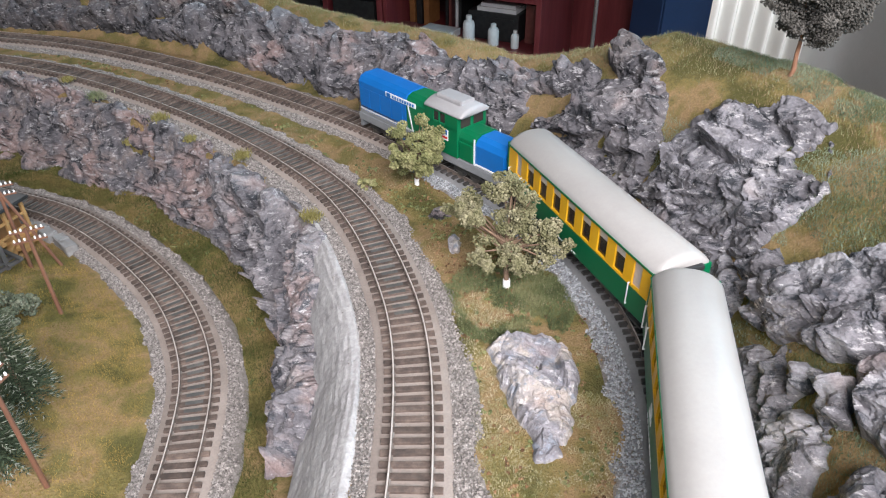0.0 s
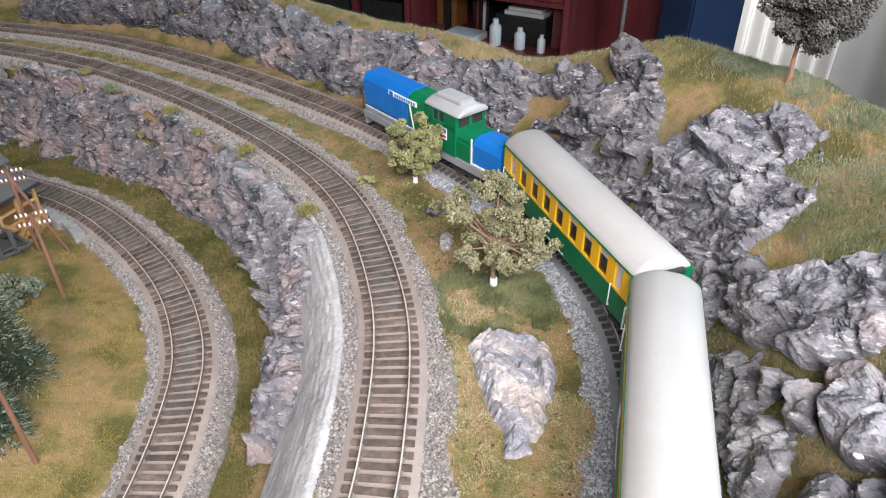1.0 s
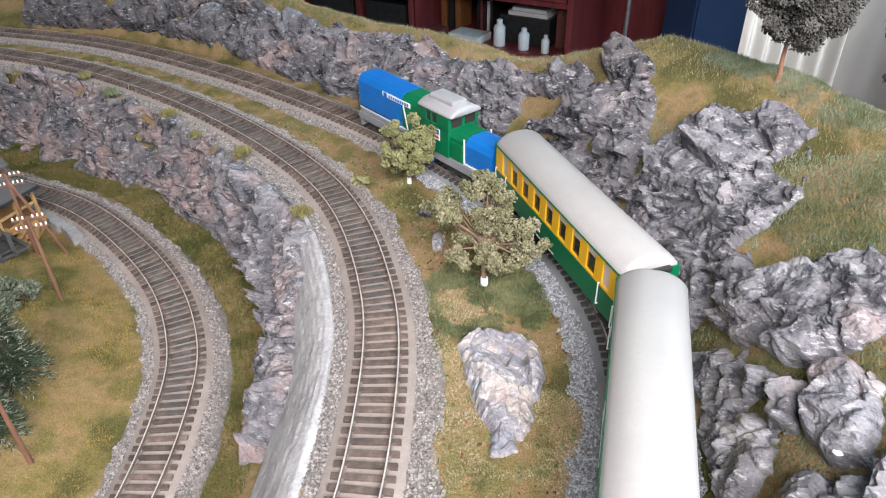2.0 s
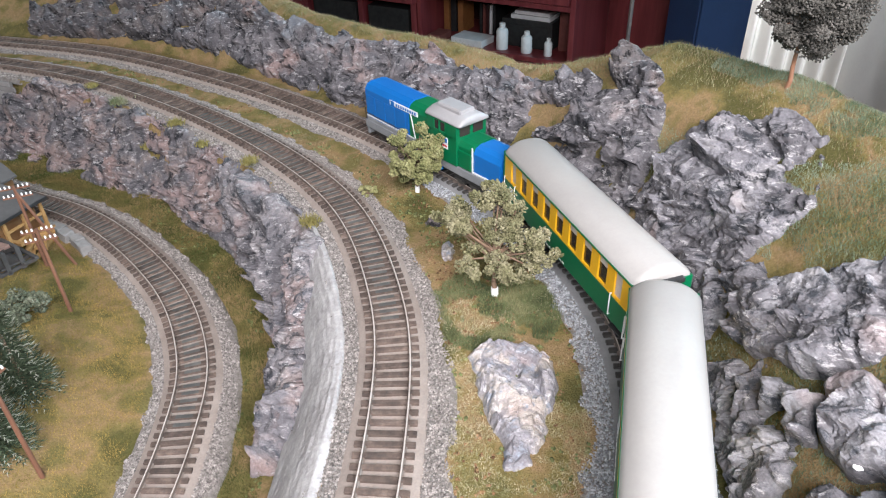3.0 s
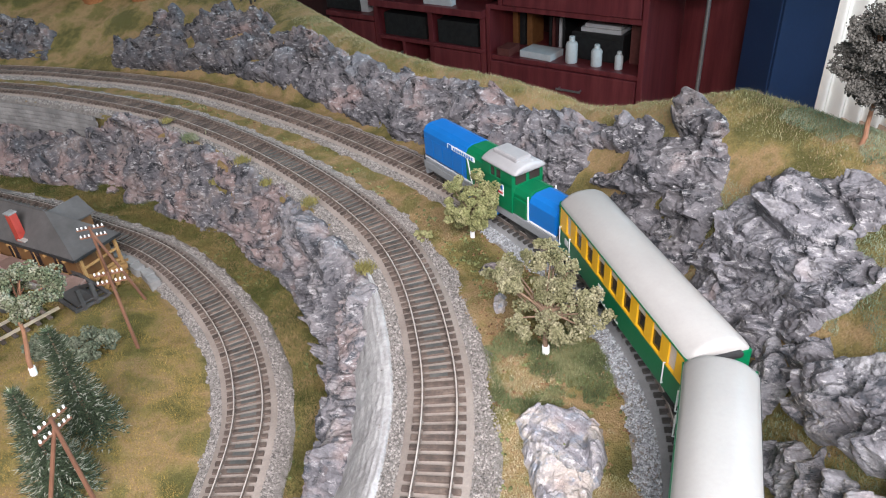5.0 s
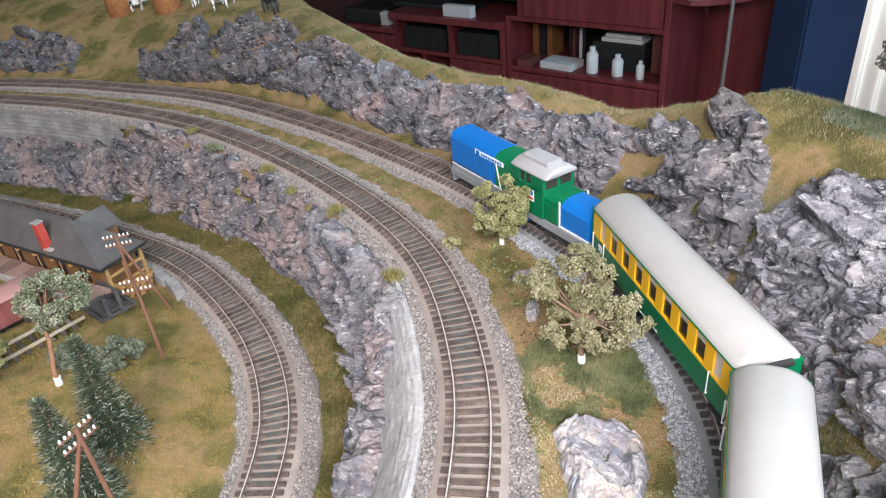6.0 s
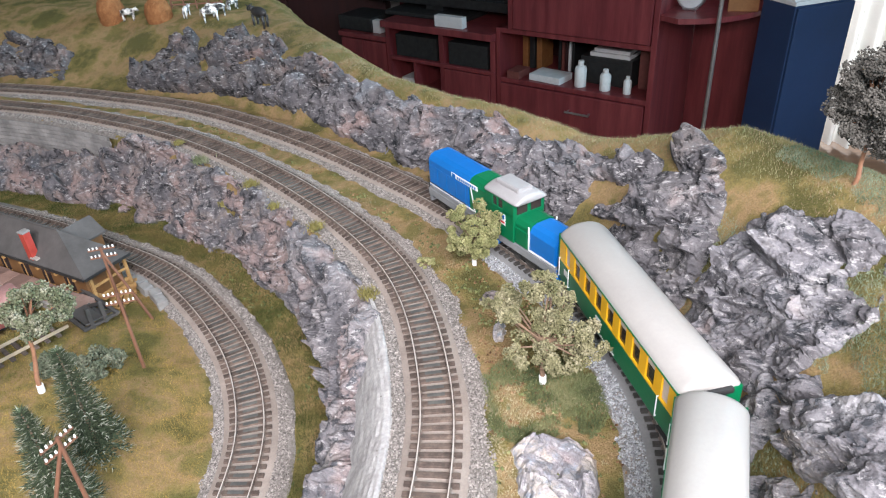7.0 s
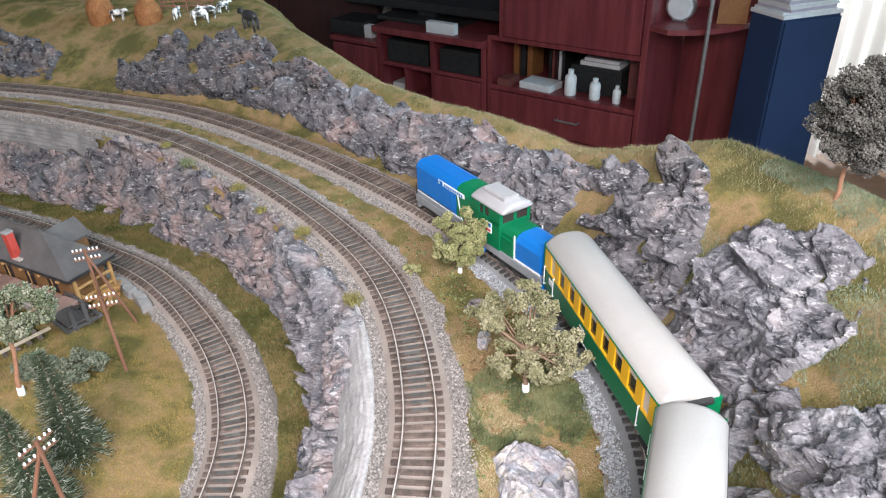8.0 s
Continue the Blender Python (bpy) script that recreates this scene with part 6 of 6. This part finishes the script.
CURTAIN = mat("white_curtain_cloth", [(0.62, 0.60, 0.57), (0.74, 0.72, 0.69)], 6, 300, 0.9, bump=0.2)
_nt = CURTAIN.node_tree
_thin = _nt.nodes.new("ShaderNodeBsdfTranslucent")
_thin.inputs[0].default_value = (0.86, 0.83, 0.79, 1)
_both = _nt.nodes.new("ShaderNodeMixShader")
_both.inputs[0].default_value = 0.5
_nt.links.new(_nt.nodes["Principled BSDF"].outputs[0], _both.inputs[1])
_nt.links.new(_thin.outputs[0], _both.inputs[2])
_nt.links.new(_both.outputs[0], _nt.nodes["Material Output"].inputs[0])
PARQUET = mat("brown_parquet", [(0.16, 0.085, 0.045), (0.25, 0.14, 0.075)], 5, 80, 0.5, stretch=(1, 5, 1))
SCREEN = mat("black_glass_screen", [(0.006, 0.006, 0.008), (0.010, 0.010, 0.013)], 4, 60, 0.12, bump=0.0)
CHROME = mat("brushed_steel", [(0.50, 0.50, 0.51), (0.62, 0.62, 0.63)], 40, 300, 0.3, metal=0.9, bump=0.05)
PAPER = mat("white_card", [(0.62, 0.62, 0.63), (0.74, 0.74, 0.74)], 30, 200, 0.7, bump=0.05)
LILAC = mat("pale_lilac_card", [(0.40, 0.36, 0.44), (0.50, 0.46, 0.53)], 30, 200, 0.7, bump=0.05)
ORANGE = mat("amber_book_spine", [(0.22, 0.085, 0.025), (0.30, 0.125, 0.04)], 60, 200, 0.6, bump=0.1)

FZ = -1.02
X0, X1, Y0, Y1, Z1 = -2.7, 1.55, -0.62, 3.75, 1.55


def structure(name, bm, material, label):
    return tagged(finish(name, bm, material), label, "", kind="structure")


structure("floor", boxes(((X0 + X1) / 2, (Y0 + Y1) / 2, FZ - 0.05, X1 - X0 + 0.4, Y1 - Y0 + 0.4, 0.1)), PARQUET, "brown wooden floor of the living room")
structure("ceiling", boxes(((X0 + X1) / 2, (Y0 + Y1) / 2, Z1 + 0.05, X1 - X0 + 0.4, Y1 - Y0 + 0.4, 0.1)), WALLPAINT, "plain white painted ceiling")
structure("wall_west", boxes((X0 - 0.06, (Y0 + Y1) / 2, (FZ + Z1) / 2, 0.12, Y1 - Y0, Z1 - FZ)), WALLPAINT, "off-white painted wall")


def wall_with_window(name, axis, pos, a0, a1, w0, w1, z0, z1, label):
    """A wall along x or y with one opening through it."""
    rows = []
    for lo, hi, zl, zh in ((a0, w0, FZ, Z1), (w1, a1, FZ, Z1), (w0, w1, FZ, z0), (w0, w1, z1, Z1)):
        c, s = (lo + hi) / 2, hi - lo
        rows.append((pos, c, (zl + zh) / 2, 0.12, s, zh - zl) if axis == "x" else (c, pos, (zl + zh) / 2, s, 0.12, zh - zl))
    structure(name, boxes(*rows), WALLPAINT, label)


wall_with_window("wall_east", "x", X1 + 0.06, Y0, Y1, 0.35, 1.65, -0.05, 1.25, "off-white wall with a bright window")
wall_with_window("wall_north", "y", Y1 + 0.06, X0 - 0.12, X1 + 0.12, 0.98, 1.46, -0.75, 1.20, "off-white wall with a tall window behind the curtain")
# The south opening is made up to go with the added fill lamp.
wall_with_window("wall_south", "y", Y0 - 0.06, X0 - 0.12, X1 + 0.12, -0.70, 0.85, 0.18, 0.95, "off-white wall out of view with an added opening")

# wall unit: u runs along its front, v into its depth
UNIT = pose(0.102, 2.729, 0, 0, 0, -28)


def unit_box(u0, u1, v0, v1, z0, z1, bevel=0.003):
    return ((u0 + u1) / 2, (v0 + v1) / 2, (z0 + z1) / 2, u1 - u0, v1 - v0, z1 - z0, bevel)


def at_unit(u, v, z, turn=0):
    return UNIT @ pose(u, v, z, 0, 0, turn)


def cabinet_tower():
    root = thing("display_cabinet", UNIT, "dark red mahogany cabinet with open shelf and drawer", "cabinet")
    part("side_panel", boxes(unit_box(-0.320, -0.298, 0, 0.40, -0.465, 0.75)), WOOD, root)
    part("side_panel", boxes(unit_box(-0.378, -0.360, 0, 0.40, FZ, -0.465)), WOOD, root)
    part("side_panel", boxes(unit_box(0.290, 0.312, 0, 0.40, FZ, 0.75)), WOOD, root)
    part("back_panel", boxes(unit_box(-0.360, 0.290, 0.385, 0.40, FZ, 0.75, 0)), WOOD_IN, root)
    part("shelf", boxes(unit_box(-0.360, 0.290, 0.004, 0.385, -0.692, -0.672)), WOOD, root)
    part("shelf", boxes(unit_box(-0.378, 0.290, 0.004, 0.385, -0.485, -0.465)), WOOD, root)
    part("top", boxes(unit_box(-0.320, 0.312, -0.005, 0.40, 0.75, 0.775)), WOOD, root)
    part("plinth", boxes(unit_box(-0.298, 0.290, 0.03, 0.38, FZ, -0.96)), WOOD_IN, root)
    d = part("drawer_front", boxes(unit_box(-0.358, 0.286, -0.004, 0.016, -0.845, -0.695)), WOOD, root)
    bm = bmesh.new()
    rod(bm, (-0.035, -0.026, -0.762), (0.072, -0.026, -0.762), 0.0045, None, 10)
    for u in (-0.028, 0.065):
        rod(bm, (u, -0.004, -0.762), (u, -0.026, -0.762), 0.0035, None, 8)
    part("handle", bm, CHROME, d, "brushed steel handle")
    part("drawer_front", boxes(unit_box(-0.358, 0.286, -0.004, 0.016, -0.955, -0.850)), WOOD, root)
    part("upper_door", boxes(unit_box(-0.294, 0.286, -0.004, 0.016, -0.462, 0.74)), WOOD, root)
    return root


def tv_bench():
    root = thing("television_bench", UNIT, "dark red television bench with open compartments", "cabinet")
    part("top", boxes(unit_box(-1.00, -0.382, -0.03, 0.42, -0.520, -0.490)), WOOD, root)
    part("shelf", boxes(unit_box(-0.985, -0.384, -0.005, 0.40, -0.672, -0.655)), WOOD, root)
    part("shelf", boxes(unit_box(-0.985, -0.672, -0.005, 0.40, -0.815, -0.798)), WOOD, root)
    part("base", boxes(unit_box(-0.985, -0.384, 0.0, 0.40, FZ, -0.94)), WOOD, root)
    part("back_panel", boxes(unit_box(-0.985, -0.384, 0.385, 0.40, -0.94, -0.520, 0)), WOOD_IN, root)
    for u in (-0.985, -0.672, -0.398):
        part("divider", boxes(unit_box(u - 0.013, u + 0.013, 0.0, 0.385, -0.94, -0.520)), WOOD, root)
    part("divider", boxes(unit_box(-0.842, -0.824, 0.0, 0.385, -0.798, -0.672)), WOOD, root)
    part("lower_door", boxes(unit_box(-0.657, -0.413, -0.004, 0.014, -0.935, -0.676)), WOOD, root)
    part("lower_door", boxes(unit_box(-0.970, -0.687, -0.004, 0.014, -0.935, -0.818)), WOOD, root)
    return root


def side_cabinet():
    root = thing("side_cabinet", UNIT, "low dark red cabinet beside the television bench", "cabinet")
    part("carcass", boxes(unit_box(-1.30, -1.002, 0.02, 0.40, FZ, -0.600)), WOOD_IN, root)
    part("top", boxes(unit_box(-1.31, -1.002, 0.0, 0.41, -0.598, -0.575)), WOOD, root)
    for u0, u1 in ((-1.296, -1.154), (-1.150, -1.006)):
        part("door", boxes(unit_box(u0, u1, 0.002, 0.018, -0.99, -0.605)), WOOD, root)
    return root


def tall_panel():
    root = thing("wall_panel", UNIT, "dark red mahogany panel behind the television", "panel")
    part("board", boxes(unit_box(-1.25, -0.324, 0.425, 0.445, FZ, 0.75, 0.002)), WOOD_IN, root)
    part("stile", boxes(unit_box(-1.25, -1.19, 0.410, 0.424, FZ, 0.75, 0.002)), WOOD, root)
    return root


def corner_shelf():
    root = thing("corner_shelf", UNIT, "dark red corner shelf on a steel post", "shelf")
    for z in (-0.352, 0.05, 0.45):
        bm = bmesh.new()
        n = 14
        pts = [(0.314, 0.40), (0.314, 0.0)] + [(0.314 + 0.30 * math.sin(a), 0.32 - 0.36 * math.cos(a)) for a in np.linspace(0.25, 1.57, n)] + [(0.614, 0.40)]
        lo = [bm.verts.new((u, v, z - 0.018)) for u, v in pts]
        hi = [bm.verts.new((u, v, z)) for u, v in pts]
        bm.faces.new(lo[::-1])
        bm.faces.new(hi)
        for i in range(len(pts)):
            j = (i + 1) % len(pts)
            bm.faces.new((lo[i], lo[j], hi[j], hi[i]))
        bmesh.ops.recalc_face_normals(bm, faces=bm.faces)
        part("shelf", bm, WOOD, root)
    part("back_panel", boxes(unit_box(0.314, 0.640, 0.385, 0.40, FZ, 0.5, 0)), WOOD, root)
    bm = bmesh.new()
    rod(bm, (0.510, 0.02, FZ), (0.510, 0.02, 0.5), 0.0075, None, 14)
    part("post", bm, CHROME, root, "slim steel post")
    return root


cabinet_tower()
tv_bench()
side_cabinet()
tall_panel()
# Added dark box that hides the pale wall left of the television.
wardrobe = thing("wardrobe", pose(-1.40, 3.66, FZ), "tall dark mahogany box added to cover the pale wall", "wardrobe")
part("carcass", boxes((0, 0.02, 1.10, 1.06, 0.11, 2.20, 0.004)), WOOD_IN, wardrobe)
for u in (-0.265, 0.265):
    part("door", boxes((u, -0.043, 1.12, 0.524, 0.014, 2.10, 0.003)), WOOD_IN, wardrobe)
corner_shelf()


def television():
    root = thing("television", at_unit(-0.83, 0.16, -0.490), "large black flat television on the bench", "television")
    part("casing", boxes((0, 0.02, 0.33, 1.02, 0.05, 0.58, 0.008)), BLACK, root)
    part("screen", boxes((0, -0.008, 0.345, 0.97, 0.006, 0.52, 0.001)), SCREEN, root, "dark glass screen")
    part("stand", boxes((0, 0.02, 0.010, 0.46, 0.20, 0.020, 0.005), (0, 0.03, 0.035, 0.10, 0.04, 0.05, 0.004)), BLACK, root)
    return root


television()


def loose(name, u, v, z, rows, material, label, category, turn=0):
    ob = finish(name, boxes(*rows), material)
    ob.matrix_world = at_unit(u, v, z, turn)
    return tagged(ob, label, category)


loose("set_top_box", -0.62, 0.010, -0.490, [(0, 0, 0.024, 0.150, 0.035, 0.048, 0.003)], PAPER, "silvery white box standing before the television", "box")
loose("media_player", -0.535, 0.12, -0.655, [(0, 0, 0.05, 0.21, 0.22, 0.10, 0.004)], BLACK, "black media player inside the bench", "media player")
loose("amplifier", -0.83, 0.14, -0.655, [(0, 0, 0.05, 0.24, 0.25, 0.10, 0.004)], BLACK, "black amplifier inside the bench", "amplifier")
loose("white_case", -0.905, 0.10, -0.798, [(0, 0, 0.014, 0.11, 0.10, 0.028, 0.003)], PAPER, "flat white case in the lower compartment", "case")
loose("router_box", -1.09, 0.06, -0.575, [(0, 0, 0.03, 0.05, 0.04, 0.06, 0.004)], PAPER, "small pale box on the side cabinet", "box")
loose("game_console", -1.22, 0.12, -0.575, [(0, 0, 0.035, 0.22, 0.18, 0.07, 0.01)], BLACK, "black console on the side cabinet", "console")
loose("white_carton", -0.155, 0.07, -0.672, [(0, 0, 0.014, 0.150, 0.10, 0.028, 0.003)], PAPER, "flat white carton lying on the shelf", "carton", -4)
loose("red_case", -0.30, 0.05, -0.672, [(0, 0, 0.016, 0.06, 0.09, 0.032, 0.003)], DULLRED, "small dark red case on the shelf", "case")
for k, u in enumerate((-0.338, -0.303, -0.268)):
    loose("book", u, 0.22, -0.672, [(0, 0, 0.068, 0.026, 0.10, 0.136, 0.002)], ORANGE if k != 1 else BLACK, "amber spined book standing on the shelf", "book")
loose("stereo", 0.075, 0.20, -0.672, [(0, 0, 0.055, 0.22, 0.20, 0.11, 0.004), (0, -0.101, 0.085, 0.18, 0.004, 0.012)], BLACK, "black stereo unit standing on the shelf", "stereo")
loose("disc_case", 0.085, 0.18, -0.562, [(0, 0, 0.008, 0.17, 0.14, 0.016, 0.001), (0.004, 0.002, 0.024, 0.15, 0.13, 0.014, 0.001)], PAPER, "stack of flat pale cases on the stereo", "cases")
loose("red_box", 0.235, 0.17, -0.672, [(0, 0, 0.075, 0.062, 0.09, 0.150, 0.002)], DULLRED, "upright red box on the shelf", "box")
for k in range(5):
    loose("disc_case", -0.185 + 0.016 * k, 0.26, -0.672, [(0, 0, 0.062, 0.012, 0.12, 0.124, 0.001)], (BLACK, DULLRED, WOOD_IN, PAPER, BLACK)[k], "disc case standing in a row", "disc case")


def bottle(u, v, z, r, hh):
    root = thing("bottle", at_unit(u, v, z), "small white plastic bottle on the shelf", "bottle", "white bottles")
    bm = bmesh.new()
    lathe(bm, [(r * 0.95, 0), (r, 0.003), (r, hh * 0.68), (r * 0.8, hh * 0.78), (r * 0.45, hh * 0.82)], 20)
    part("body", bm, WHITE_PAINT, root, smooth=True)
    bm = bmesh.new()
    lathe(bm, [(r * 0.5, hh * 0.82), (r * 0.5, hh * 0.98), (r * 0.4, hh)], 16)
    part("cap", bm, WHITE_PAINT, root)
    return root


bottle(-0.008, 0.05, -0.672, 0.024, 0.105)
bottle(0.100, 0.05, -0.672, 0.022, 0.085)
bottle(0.193, 0.05, -0.672, 0.016, 0.070)


def clock():
    root = thing("table_clock", at_unit(0.375, 0.12, -0.352), "round pale clock standing on the corner shelf", "clock")
    bm = bmesh.new()
    rod(bm, (0, 0.012, 0.052), (0, -0.012, 0.052), 0.052, None, 32)
    part("case", bm, CHROME, root)
    bm = bmesh.new()
    rod(bm, (0, -0.012, 0.052), (0, -0.0135, 0.052), 0.045, None, 32)
    part("dial", bm, PAPER, root, "pale dial")
    part("foot", boxes((0, 0, 0.004, 0.05, 0.03, 0.008, 0.002)), CHROME, root)
    return root


clock()
loose("picture_frame", 0.545, 0.16, -0.352, [(0, 0, 0.055, 0.10, 0.012, 0.11, 0.002)], ORANGE, "small brown picture frame on the corner shelf", "picture frame", 20)


def blue_cabinet():
    m = pose(0.779, 2.4225, 0, 0, 0, 27)
    root = thing("blue_cabinet", m, "tall navy blue cabinet with white top stacked with papers", "cabinet")
    part("carcass", boxes((0.1175, 0.085, (FZ - 0.298) / 2, 0.235, 0.150, -0.298 - FZ, 0.004)), NAVY, root)
    part("top", boxes((0.1175, 0.085, -0.2915, 0.242, 0.158, 0.013, 0.002)), PAPER, root, "white top board")
    part("door", boxes((0.1175, 0.005, (FZ - 0.30) / 2 + 0.02, 0.227, 0.010, -0.35 - FZ, 0.003)), NAVY, root)
    for k in range(6):
        ob = finish("magazine", boxes((0, 0, 0.004, 0.205 - 0.01 * (k % 2), 0.148, 0.008, 0.001)), (PAPER, LILAC, PAPER)[k % 3])
        ob.matrix_world = m @ pose(0.108 + 0.005 * (k % 3), 0.084, -0.285 + 0.0085 * k, 0, 0, (k * 23) % 8 - 4)
        tagged(ob, "white magazine in a stack on the cabinet", "magazine", "magazines")
    return root


blue_cabinet()


def curtain():
    bm = bmesh.new()
    n, m = 90, 6
    rows = []
    for j in range(m + 1):
        z = FZ + 0.02 + (1.45 - FZ) * j / m
        rows.append([bm.verts.new((1.02 + 0.47 * i / n, 3.10 - 0.30 * i / n + 0.03 * math.sin(i * 0.55 + 0.1 * math.sin(j)), z)) for i in range(n + 1)])
    for a, b in zip(rows, rows[1:]):
        for i in range(n):
            bm.faces.new((a[i], a[i + 1], b[i + 1], b[i]))
    ob = finish("curtain", bm, CURTAIN, smooth=True)
    return tagged(ob, "long white pleated curtain beside the cabinets", "curtain")


curtain()

# board that carries the layout
for x0, x1, y0, y1 in ((-0.96, 0.30, -0.02, 0.46), (-0.96, -0.02, 0.46, 0.56), (-0.96, -0.30, 0.56, 1.14)):
    structure("baseboard", boxes(((x0 + x1) / 2, (y0 + y1) / 2, -0.175, x1 - x0, y1 - y0, 0.03, 0.002)), FASCIA, "plywood baseboard under the model railway")
for x, y in ((-0.90, 0.05), (0.24, 0.05), (-0.90, 1.08), (0.20, 0.40)):
    structure("trestle_leg", boxes((x, y, (FZ - 0.19) / 2, 0.05, 0.05, -0.19 - FZ, 0.004)), FASCIA, "plywood leg under the baseboard")
